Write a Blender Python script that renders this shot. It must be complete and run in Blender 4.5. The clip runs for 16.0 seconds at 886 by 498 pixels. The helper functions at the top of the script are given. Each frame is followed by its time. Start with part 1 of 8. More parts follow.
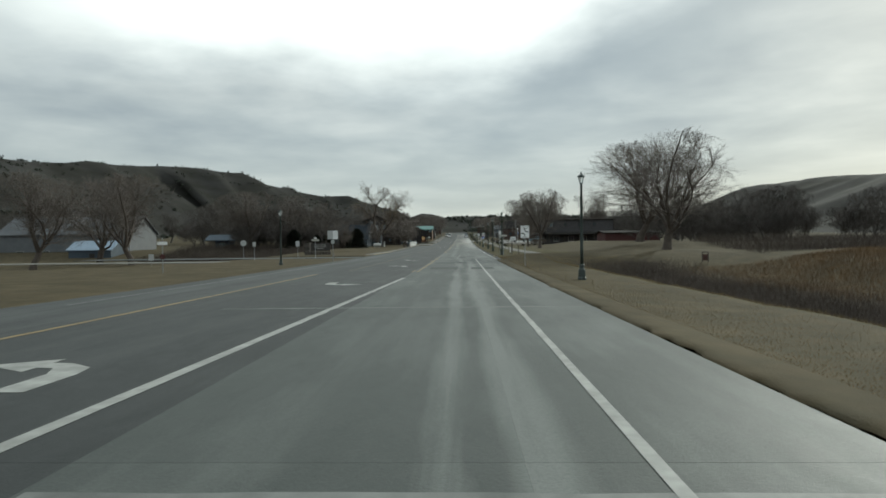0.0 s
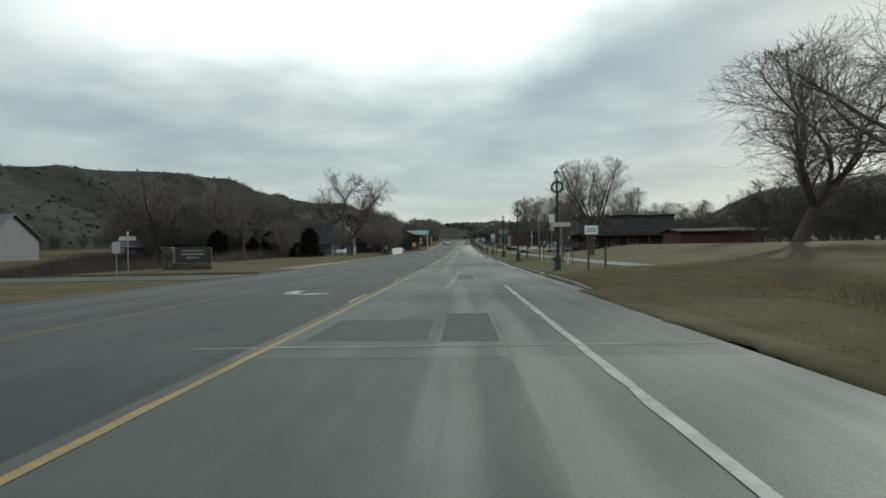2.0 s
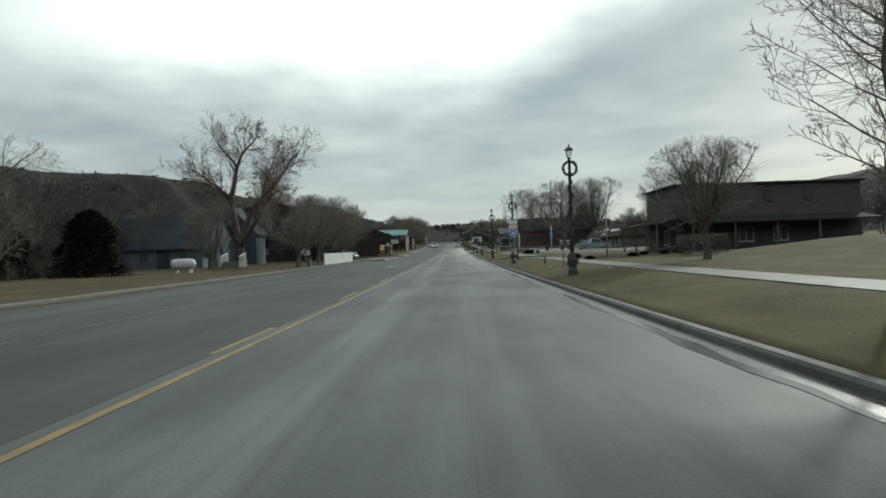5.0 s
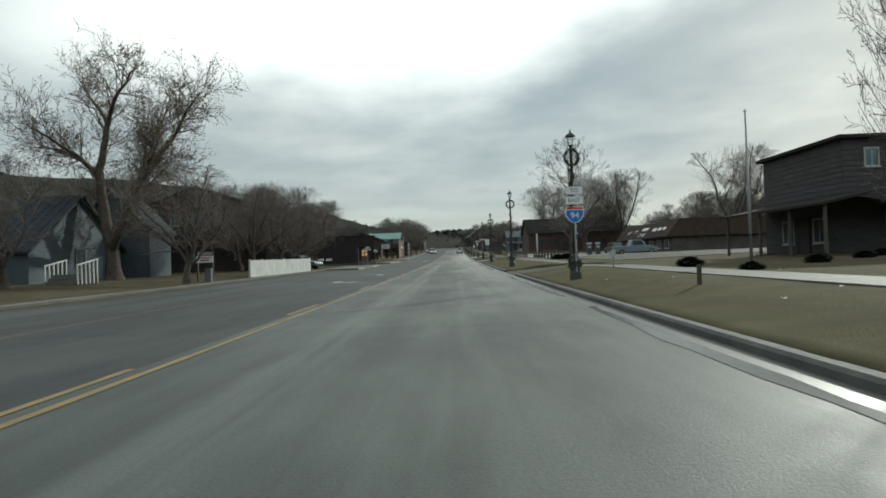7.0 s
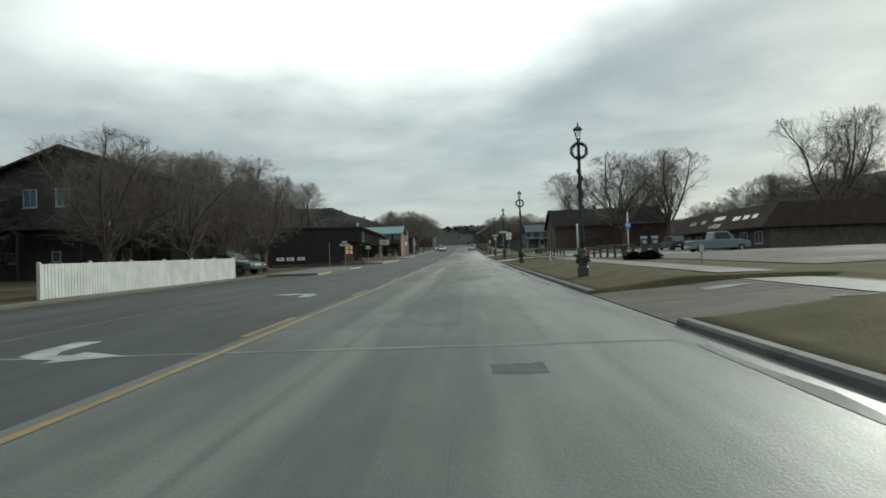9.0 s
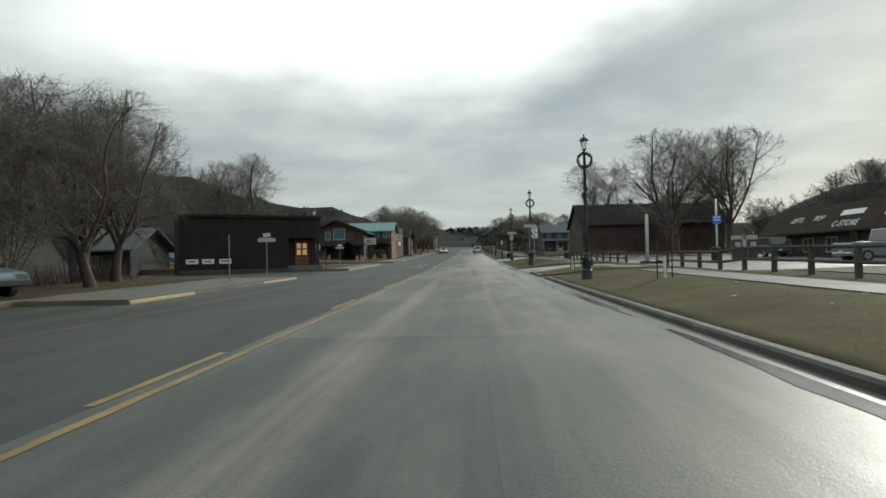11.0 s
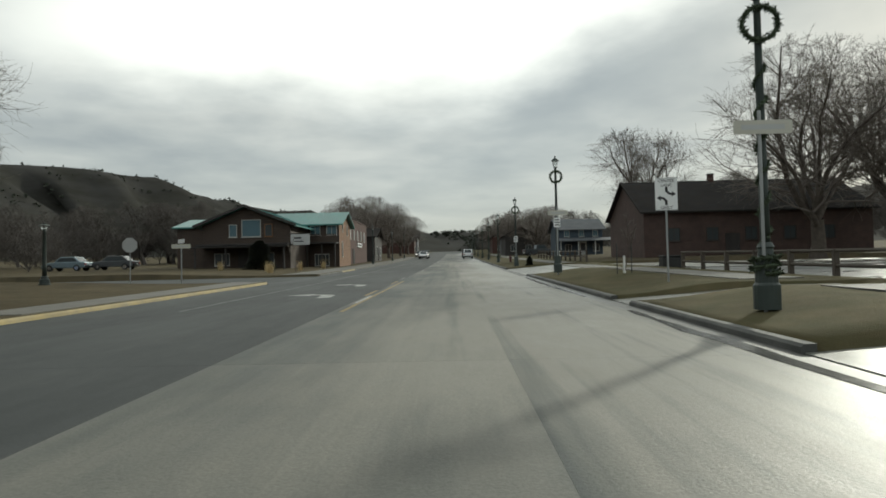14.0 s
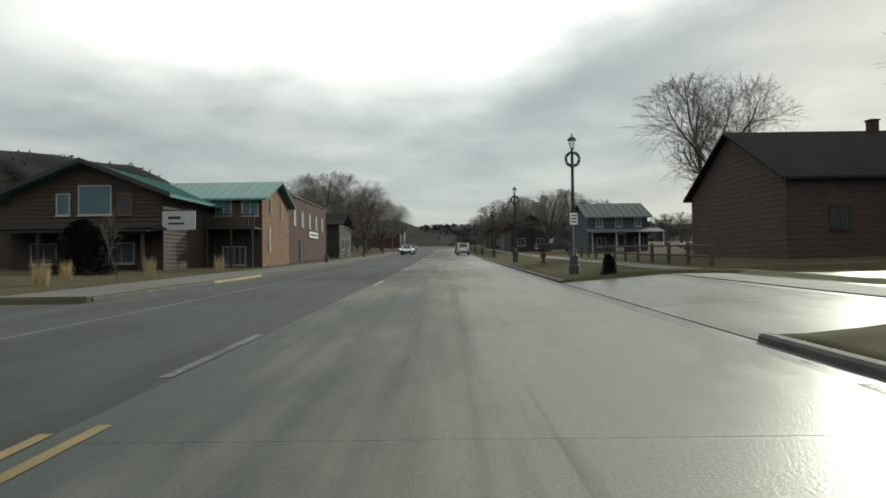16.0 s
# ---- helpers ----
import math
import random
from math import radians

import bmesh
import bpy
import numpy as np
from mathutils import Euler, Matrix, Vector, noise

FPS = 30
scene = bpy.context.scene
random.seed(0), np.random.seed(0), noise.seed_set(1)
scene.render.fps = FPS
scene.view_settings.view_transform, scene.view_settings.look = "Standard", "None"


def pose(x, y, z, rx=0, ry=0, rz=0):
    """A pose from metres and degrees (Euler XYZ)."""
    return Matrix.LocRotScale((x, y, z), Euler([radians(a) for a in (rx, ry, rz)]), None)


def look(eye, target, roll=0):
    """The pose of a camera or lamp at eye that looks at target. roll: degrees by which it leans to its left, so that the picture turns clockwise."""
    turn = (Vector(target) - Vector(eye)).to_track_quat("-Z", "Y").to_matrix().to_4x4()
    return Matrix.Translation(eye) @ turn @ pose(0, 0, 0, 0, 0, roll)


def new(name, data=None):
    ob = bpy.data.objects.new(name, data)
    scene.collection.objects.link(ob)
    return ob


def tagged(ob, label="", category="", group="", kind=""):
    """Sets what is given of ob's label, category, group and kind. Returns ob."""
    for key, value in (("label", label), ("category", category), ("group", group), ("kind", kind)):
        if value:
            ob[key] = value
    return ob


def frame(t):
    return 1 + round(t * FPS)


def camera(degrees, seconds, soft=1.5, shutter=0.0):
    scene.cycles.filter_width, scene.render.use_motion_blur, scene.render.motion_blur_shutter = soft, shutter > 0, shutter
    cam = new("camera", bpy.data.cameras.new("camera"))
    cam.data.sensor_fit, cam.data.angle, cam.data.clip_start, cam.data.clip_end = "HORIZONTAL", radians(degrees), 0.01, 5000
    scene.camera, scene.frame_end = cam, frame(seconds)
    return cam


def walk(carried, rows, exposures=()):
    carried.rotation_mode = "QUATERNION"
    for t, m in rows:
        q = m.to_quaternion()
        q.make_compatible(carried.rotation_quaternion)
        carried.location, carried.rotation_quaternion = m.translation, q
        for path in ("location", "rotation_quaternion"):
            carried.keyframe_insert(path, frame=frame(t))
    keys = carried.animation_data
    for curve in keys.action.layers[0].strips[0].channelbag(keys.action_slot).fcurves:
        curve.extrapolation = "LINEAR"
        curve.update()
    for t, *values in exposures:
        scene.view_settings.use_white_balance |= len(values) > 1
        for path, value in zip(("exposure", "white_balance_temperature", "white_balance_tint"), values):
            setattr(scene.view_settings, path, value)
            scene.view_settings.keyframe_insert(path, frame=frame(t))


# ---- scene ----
cam = camera(72.0, 16.0, 1.7)
PATH = [
    (0, look((0.118, -11.744, 2.003), (-0.509, 8.244, 1.710), -0.67)),
    (0.5, look((0.068, -2.022, 1.825), (-0.769, 17.958, 1.525), -0.97)),
    (1, look((0.029, 7.978, 1.603), (-0.856, 27.957, 1.347), -1.00)),
    (1.5, look((-0.047, 18.167, 1.461), (-0.901, 38.149, 1.405), -0.86)),
    (2, look((0.012, 29.552, 1.336), (-0.612, 49.542, 1.332), -0.97)),
    (2.5, look((0.082, 39.799, 1.276), (-0.545, 59.790, 1.311), -1.05)),
    (3, look((0.122, 49.518, 1.208), (-0.546, 69.506, 1.363), -1.22)),
    (3.5, look((0.147, 58.839, 1.240), (-0.595, 78.825, 1.232), -1.55)),
    (4, look((0.212, 66.802, 1.281), (-0.366, 86.794, 1.301), -1.73)),
    (6.5, look((0.737, 98.068, 1.163), (0.479, 118.064, 1.480), -1.90)),
    (7, look((0.739, 103.753, 1.136), (0.353, 123.746, 1.495), -2.09)),
    (7.5, look((0.779, 109.462, 1.169), (0.147, 129.449, 1.488), -2.10)),
    (8, look((0.768, 115.079, 1.201), (0.008, 135.062, 1.541), -2.30)),
    (8.5, look((0.746, 120.384, 1.262), (-0.043, 140.365, 1.641), -2.10)),
    (9, look((0.691, 125.682, 1.330), (-0.078, 145.665, 1.613), -2.06)),
    (11.5, look((0.351, 154.190, 1.559), (-0.540, 174.166, 1.934), -1.05)),
    (12, look((0.256, 159.696, 1.566), (-0.648, 179.672, 1.942), -1.12)),
    (12.5, look((0.085, 165.354, 1.595), (-0.540, 185.340, 2.012), -1.29)),
    (13, look((0.116, 171.511, 1.710), (-0.529, 191.495, 2.207), -1.43)),
    (13.5, look((0.020, 177.559, 1.772), (-0.545, 197.546, 2.230), -1.38)),
    (14, look((-0.013, 183.838, 1.856), (-0.417, 203.827, 2.391), -1.30)),
    (14.5, look((-0.008, 190.131, 1.939), (-0.407, 210.118, 2.548), -1.23)),
    (15, look((0.002, 196.569, 2.099), (-0.376, 216.558, 2.666), -1.27)),
    (15.5, look((-0.075, 202.557, 2.195), (-0.360, 222.551, 2.591), -1.38)),
    (16, look((-0.134, 208.748, 2.263), (-0.243, 228.744, 2.633), -0.74)),
]
walk(cam, PATH, ((0.0, -0.06, 6080, -1.5), (9.0, -0.06, 6080, -2.5), (12.0, -0.10, 6350, -0.5), (16.0, -0.06, 6430, 0.5)))

# ---- world and sun: low sun ahead to the right behind broken overcast ----
SUN_AZ, SUN_EL = radians(39.0), radians(22.0)
world = bpy.data.worlds.new("world")
scene.world = world
world.use_nodes = True
wn, wl = world.node_tree.nodes, world.node_tree.links
wn.clear()


def wmath(op, a, b=None, c=None):
    n = wn.new("ShaderNodeMath")
    n.operation = op
    for i, v in enumerate((a, b, c)):
        if v is None:
            continue
        if isinstance(v, (int, float)):
            n.inputs[i].default_value = v
        else:
            wl.new(v, n.inputs[i])
    return n.outputs[0]


def wmix(fac, a, b):
    n = wn.new("ShaderNodeMix")
    n.data_type = "RGBA"
    for sock, v in ((n.inputs[0], fac), (n.inputs[6], a), (n.inputs[7], b)):
        if isinstance(v, (int, float, tuple)):
            sock.default_value = v
        else:
            wl.new(v, sock)
    return n.outputs[2]


def wstep(value, lo, hi, out_lo=0.0, out_hi=1.0):
    m = wn.new("ShaderNodeMapRange")
    m.interpolation_type = "SMOOTHSTEP"
    wl.new(value, m.inputs[0])
    for i, v in enumerate((lo, hi, out_lo, out_hi)):
        m.inputs[1 + i].default_value = v
    return m.outputs[0]


coord = wn.new("ShaderNodeTexCoord")
sky_dir = coord.outputs["Generated"]
split = wn.new("ShaderNodeSeparateXYZ")
wl.new(sky_dir, split.inputs[0])
azim = wmath("MULTIPLY", wmath("ARCTAN2", split.outputs[0], split.outputs[1]), 57.2958)
elev = wmath("MULTIPLY", wmath("ARCSINE", split.outputs[2]), 57.2958)
plane = wn.new("ShaderNodeCombineXYZ")
wl.new(wmath("MULTIPLY", azim, 0.0175), plane.inputs[0])
wl.new(wmath("MULTIPLY", wmath("LOGARITHM", wmath("ADD", wmath("MAXIMUM", elev, 0.0), 5.0), 2.718), 0.95), plane.inputs[1])


def cloud(scale, detail, seed, rough=0.55, distort=0.3):
    n = wn.new("ShaderNodeTexNoise")
    n.inputs["Scale"].default_value, n.inputs["Detail"].default_value = scale, detail
    n.inputs["Roughness"].default_value, n.inputs["Distortion"].default_value = rough, distort
    mp = wn.new("ShaderNodeMapping")
    mp.inputs["Location"].default_value = (seed, seed * 0.7, seed * 1.3)
    wl.new(plane.outputs[0], mp.inputs[0])
    wl.new(mp.outputs[0], n.inputs["Vector"])
    return n


warp = cloud(2.6, 5, 3.1, 0.55, 0.1)
fine = cloud(6.0, 5, 11.0, 0.5, 0.15)
broad = cloud(2.4, 3, 5.0, 0.5, 0.1)
bands = wmath("ADD", wmath("MULTIPLY", fine.outputs[0], 0.5), wmath("MULTIPLY", broad.outputs[0], 0.5))
ramp = wn.new("ShaderNodeValToRGB")
ramp.color_ramp.elements[0].position, ramp.color_ramp.elements[0].color = 0.36, (0.37, 0.385, 0.405, 1)
ramp.color_ramp.elements[1].position, ramp.color_ramp.elements[1].color = 0.64, (0.66, 0.645, 0.625, 1)
mid = ramp.color_ramp.elements.new(0.5)
mid.color = (0.50, 0.505, 0.505, 1)
wl.new(bands, ramp.inputs[0])
clouds = ramp.outputs[0]
# the dark cloud bank's upper edge climbs to the right; thin bright cloud above it
bank = wmath("ADD", wmath("MULTIPLY", wmath("MAXIMUM", wmath("SUBTRACT", azim, 3.0), 0.0), 0.38), wmath("MULTIPLY", wmath("MINIMUM", wmath("SUBTRACT", azim, 3.0), 0.0), 0.06))
above = wmath("SUBTRACT", elev, wmath("ADD", bank, 16.8))
above = wmath("ADD", above, wmath("MULTIPLY", wmath("SUBTRACT", warp.outputs[0], 0.5), 11.0))
shade = wmath("MULTIPLY", wstep(above, -13.0, -3.0), wstep(azim, -10.0, 16.0))
clouds = wmix(wmath("MULTIPLY", shade, 0.62), clouds, (0.36, 0.385, 0.41, 1))
side = wmath("MULTIPLY", wstep(azim, -50.0, -22.0), wstep(azim, 25.0, 60.0, 1.0, 0.0))
side = wmath("MULTIPLY", side, wstep(elev, 34.0, 60.0, 1.0, 0.15))
clouds = wmix(wmath("MULTIPLY", wmath("MULTIPLY", wstep(above, -4.5, 5.0), side), 0.95), clouds, (1.42, 1.37, 1.30, 1))
glow = wmath("MULTIPLY", wstep(wmath("ABSOLUTE", wmath("SUBTRACT", azim, 41.0)), 2.0, 7.0, 1.0, 0.0), wstep(wmath("ABSOLUTE", wmath("SUBTRACT", elev, 25.5)), 1.0, 7.0, 1.0, 0.0))
clouds = wmix(wmath("MULTIPLY", glow, 0.8), clouds, (4.4, 4.15, 3.75, 1))
# unseen clouds behind the view, set brighter as if facing the sun, to fill shaded faces
rear = wmath("ADD", wstep(wmath("ABSOLUTE", azim), 65.0, 125.0, 0.0, 0.58), 1.0)
rear_rgb = wn.new("ShaderNodeCombineColor")
for i in range(3):
    wl.new(rear, rear_rgb.inputs[i])
lit = wn.new("ShaderNodeMix")
lit.data_type, lit.blend_type = "RGBA", "MULTIPLY"
lit.inputs[0].default_value = 1.0
wl.new(clouds, lit.inputs[6])
wl.new(rear_rgb.outputs[0], lit.inputs[7])
clouds = lit.outputs[2]
low = wn.new("ShaderNodeMapRange")
wl.new(split.outputs[2], low.inputs[0])
low.inputs[1].default_value, low.inputs[2].default_value = 0.02, 0.16
low.inputs[3].default_value, low.inputs[4].default_value = 0.4, 0.0
clouds = wmix(low.outputs[0], clouds, (0.58, 0.565, 0.53, 1))
sky = wn.new("ShaderNodeTexSky")
sky.sky_type = "NISHITA"
sky.sun_disc = False
sky.sun_elevation, sky.sun_rotation = SUN_EL, SUN_AZ
wl.new(sky_dir, sky.inputs[0])
thin = wn.new("ShaderNodeMix")
thin.data_type = "RGBA"
thin.blend_type = "ADD"
thin.inputs[0].default_value = 0.012
wl.new(clouds, thin.inputs[6])
wl.new(sky.outputs[0], thin.inputs[7])
back = wn.new("ShaderNodeBackground")
back.inputs[1].default_value = 0.99
wl.new(thin.outputs[2], back.inputs[0])
wout = wn.new("ShaderNodeOutputWorld")
wl.new(back.outputs[0], wout.inputs[0])

sun_data = bpy.data.lights.new("sun", "SUN")
sun_data.energy, sun_data.angle, sun_data.color = 2.7, radians(2.2), (1.0, 0.94, 0.84)
sun = new("sun", sun_data)
sun.matrix_world = look((0, 0, 60), (-60 * math.sin(SUN_AZ), -60 * math.cos(SUN_AZ), 60 - 60 * math.tan(SUN_EL)))

# ---- materials ----
def material(name, color, rough=0.7, vary=0.25, scale=3.0, bump=0.2, bump_scale=40.0, metal=0.0, tint=None, stretch=(1, 1, 1), spec=0.5, island=0.0, wet=0.0, patch=0.35, streak=0.0, damp=0.0):
    """A surface with grain and large stains, in world coordinates."""
    m = bpy.data.materials.new(name)
    m.use_nodes = True
    n, l = m.node_tree.nodes, m.node_tree.links
    b = n["Principled BSDF"]
    geo = n.new("ShaderNodeNewGeometry")
    mp = n.new("ShaderNodeMapping")
    mp.inputs["Scale"].default_value = stretch
    l.new(geo.outputs["Position"], mp.inputs[0])

    def tex(s, d, r=0.6):
        t = n.new("ShaderNodeTexNoise")
        t.inputs["Scale"].default_value, t.inputs["Detail"].default_value, t.inputs["Roughness"].default_value = s, d, r
        l.new(mp.outputs[0], t.inputs["Vector"])
        return t.outputs[0]

    def mth(op, a, c):
        t = n.new("ShaderNodeMath")
        t.operation = op
        for i, v in enumerate((a, c)):
            if isinstance(v, (int, float)):
                t.inputs[i].default_value = v
            else:
                l.new(v, t.inputs[i])
        return t.outputs[0]

    big, small = tex(scale * 0.18, 4), tex(scale * 4, 6, 0.7)
    v = mth("ADD", mth("MULTIPLY", mth("SUBTRACT", big, 0.5), vary * 2.2), mth("MULTIPLY", mth("SUBTRACT", small, 0.5), vary * 1.4))
    if streak:
        lane = n.new("ShaderNodeMapping")
        lane.inputs["Scale"].default_value = (1.3, 0.014, 0.0)
        l.new(geo.outputs["Position"], lane.inputs[0])
        worn = n.new("ShaderNodeTexNoise")
        worn.inputs["Scale"].default_value, worn.inputs["Detail"].default_value = 1.0, 3
        l.new(lane.outputs[0], worn.inputs["Vector"])
        v = mth("ADD", v, mth("MULTIPLY", mth("SUBTRACT", worn.outputs[0], 0.5), streak * 4))
    if island:
        info = n.new("ShaderNodeObjectInfo")
        v = mth("ADD", v, mth("MULTIPLY", mth("SUBTRACT", info.outputs["Random"], 0.5), island * 2))
    gain = mth("ADD", v, 1.0)
    mixc = n.new("ShaderNodeMix")
    mixc.data_type = "RGBA"
    mixc.inputs[6].default_value = (*color, 1)
    mixc.inputs[7].default_value = (*(tint or color), 1)
    pr = n.new("ShaderNodeMapRange")
    l.new(tex(scale * 0.5, 5, 0.65), pr.inputs[0])
    pr.inputs[1].default_value, pr.inputs[2].default_value = 0.5 - patch * 0.4, 0.5 + patch * 0.4
    l.new(pr.outputs[0], mixc.inputs[0])
    mul = n.new("ShaderNodeMix")
    mul.data_type = "RGBA"
    mul.blend_type = "MULTIPLY"
    mul.inputs[0].default_value = 1.0
    l.new(mixc.outputs[2], mul.inputs[6])
    cmb = n.new("ShaderNodeCombineColor")
    for i in range(3):
        l.new(gain, cmb.inputs[i])
    l.new(cmb.outputs[0], mul.inputs[7])
    l.new(mul.outputs[2], b.inputs["Base Color"])
    b.inputs["Metallic"].default_value = metal
    b.inputs["Specular IOR Level"].default_value = spec
    rr = mth("ADD", mth("MULTIPLY", mth("SUBTRACT", small, 0.5), 0.25), rough)
    if wet:
        wr = n.new("ShaderNodeMapRange")
        l.new(tex(0.22, 5, 0.6), wr.inputs[0])
        wr.inputs[1].default_value, wr.inputs[2].default_value = 0.42, 0.62
        wr.inputs[3].default_value, wr.inputs[4].default_value = 0.0, -wet
        rr = mth("ADD", rr, wr.outputs[0])
    if damp:
        sep = n.new("ShaderNodeSeparateXYZ")
        l.new(geo.outputs["Position"], sep.inputs[0])
        dr = n.new("ShaderNodeMapRange")
        dr.interpolation_type = "SMOOTHSTEP"
        l.new(mth("ADD", sep.outputs[0], mth("MULTIPLY", mth("SUBTRACT", big, 0.5), 3.0)), dr.inputs[0])
        dr.inputs[1].default_value, dr.inputs[2].default_value, dr.inputs[3].default_value, dr.inputs[4].default_value = -0.5, 3.4, 0.0, -damp
        rr = mth("ADD", rr, dr.outputs[0])
    l.new(rr, b.inputs["Roughness"])
    if bump:
        bp = n.new("ShaderNodeBump")
        bp.inputs["Strength"].default_value, bp.inputs["Distance"].default_value = bump, 0.02
        l.new(tex(bump_scale, 4, 0.6), bp.inputs["Height"])
        l.new(bp.outputs[0], b.inputs["Normal"])
    return m


def emitter(name, color, strength):
    m = bpy.data.materials.new(name)
    m.use_nodes = True
    b = m.node_tree.nodes["Principled BSDF"]
    b.inputs["Base Color"].default_value = (*color, 1)
    b.inputs["Emission Color"].default_value = (*color, 1)
    b.inputs["Emission Strength"].default_value = strength
    return m


def glassy(name, color, rough=0.05, clear=0.0):
    m = bpy.data.materials.new(name)
    m.use_nodes = True
    b = m.node_tree.nodes["Principled BSDF"]
    b.inputs["Base Color"].default_value = (*color, 1)
    b.inputs["Roughness"].default_value = rough
    b.inputs["Specular IOR Level"].default_value = 0.8
    b.inputs["Transmission Weight"].default_value = clear
    b.inputs["IOR"].default_value = 1.1 if clear else 1.5
    return m


def road_surface(name, dark, pale, lean, rough, worn_lit_bands, slab=0.12, shine=0.0, sun_pale=None):
    """Old paving: dark damp ground colour, pale worn patches, and bands of wheel wear or painted sunlight (x, half
    width, y from, y to, amount), damp towards the gutter further on.
    """
    m = bpy.data.materials.new(name)
    m.use_nodes = True
    n, l = m.node_tree.nodes, m.node_tree.links
    b = n["Principled BSDF"]
    geo = n.new("ShaderNodeNewGeometry")
    sep = n.new("ShaderNodeSeparateXYZ")
    l.new(geo.outputs["Position"], sep.inputs[0])

    def mth(op, a, c=0.0):
        t = n.new("ShaderNodeMath")
        t.operation = op
        for i, v in enumerate((a, c)):
            if isinstance(v, (int, float)):
                t.inputs[i].default_value = v
            else:
                l.new(v, t.inputs[i])
        return t.outputs[0]

    def tex(sx, sy, detail, r=0.55, seed=0.0):
        mp = n.new("ShaderNodeMapping")
        mp.inputs["Scale"].default_value, mp.inputs["Location"].default_value = (sx, sy, 1.0), (seed, seed * 1.7, 0.0)
        l.new(geo.outputs["Position"], mp.inputs[0])
        t = n.new("ShaderNodeTexNoise")
        t.inputs["Scale"].default_value, t.inputs["Detail"].default_value, t.inputs["Roughness"].default_value = 1.0, detail, r
        l.new(mp.outputs[0], t.inputs["Vector"])
        return t.outputs[0]

    def step(v, lo, hi, out0=0.0, out1=1.0):
        t = n.new("ShaderNodeMapRange")
        t.interpolation_type = "SMOOTHSTEP"
        l.new(v, t.inputs[0])
        for i, q in enumerate((lo, hi, out0, out1)):
            t.inputs[1 + i].default_value = q
        return t.outputs[0]

    x, y = sep.outputs[0], sep.outputs[1]
    wander = mth("MULTIPLY", mth("SUBTRACT", tex(0.5, 0.10, 3, seed=9.0), 0.5), 0.9)
    brush = tex(2.6, 0.07, 4, 0.6, 4.0)
    patchy = tex(0.55, 0.16, 5, 0.6, 2.0)
    mottle = tex(3.0, 1.4, 5, 0.65, 6.0)
    grain = tex(38.0, 38.0, 3, 0.7)
    fac = mth("ADD", step(patchy, 0.36, 0.66, 0.0, 0.5), mth("MULTIPLY", mth("SUBTRACT", brush, 0.5), 0.75))
    for tx, half, y0, y1, amount in worn_lit_bands:
        off = mth("ABSOLUTE", mth("SUBTRACT", mth("ADD", x, wander), tx))
        band = mth("MULTIPLY", step(off, half * 0.3, half * 1.5, amount, 0.0), mth("MULTIPLY", step(y, y0 - 5, y0 + 5), step(y, y1 - 8, y1 + 8, 1.0, 0.0)))
        fac = mth("ADD", fac, mth("MULTIPLY", band, step(brush, 0.25, 0.55, 0.35, 1.1)))
    fac = mth("ADD", fac, mth("MULTIPLY", mth("SUBTRACT", mottle, 0.5), 0.5))
    info = n.new("ShaderNodeObjectInfo")
    fac = mth("ADD", fac, mth("MULTIPLY", mth("SUBTRACT", info.outputs["Random"], 0.5), slab * 4))
    fac = mth("ADD", fac, step(y, 40.0, 75.0, -0.12, lean))
    mix = n.new("ShaderNodeMix")
    mix.data_type, mix.clamp_factor = "RGBA", True
    l.new(fac, mix.inputs[0])
    mix.inputs[6].default_value = (*dark, 1)
    # warmer second pale further on carries the low sun in the colour
    sun_mix = n.new("ShaderNodeMix")
    sun_mix.data_type = "RGBA"
    sun_mix.inputs[6].default_value, sun_mix.inputs[7].default_value = (*pale, 1), (*(sun_pale or pale), 1)
    l.new(step(y, 110.0, 175.0), sun_mix.inputs[0])
    l.new(sun_mix.outputs[2], mix.inputs[7])
    gain = n.new("ShaderNodeCombineColor")
    for i in range(3):
        l.new(step(grain, 0.2, 0.8, 0.84, 1.16), gain.inputs[i])
    mul = n.new("ShaderNodeMix")
    mul.data_type, mul.blend_type = "RGBA", "MULTIPLY"
    mul.inputs[0].default_value = 1.0
    l.new(mix.outputs[2], mul.inputs[6])
    l.new(gain.outputs[0], mul.inputs[7])
    l.new(mul.outputs[2], b.inputs["Base Color"])
    rr = mth("ADD", mth("MULTIPLY", mth("SUBTRACT", mottle, 0.5), 0.22), rough)
    if shine:
        edge = step(mth("ADD", x, mth("MULTIPLY", mth("SUBTRACT", patchy, 0.5), 4.0)), -0.8, 3.2)
        rr = mth("SUBTRACT", rr, mth("MULTIPLY", mth("MULTIPLY", edge, step(y, 48.0, 180.0, 0.12, 1.0)), shine))
        rr = mth("SUBTRACT", rr, mth("MULTIPLY", mth("MULTIPLY", edge, step(y, 196.0, 208.0)), shine * 0.5))
    l.new(rr, b.inputs["Roughness"])
    b.inputs["Specular IOR Level"].default_value = 0.34
    bp = n.new("ShaderNodeBump")
    bp.inputs["Strength"].default_value, bp.inputs["Distance"].default_value = 0.28, 0.015
    l.new(grain, bp.inputs["Height"])
    l.new(bp.outputs[0], b.inputs["Normal"])
    return m


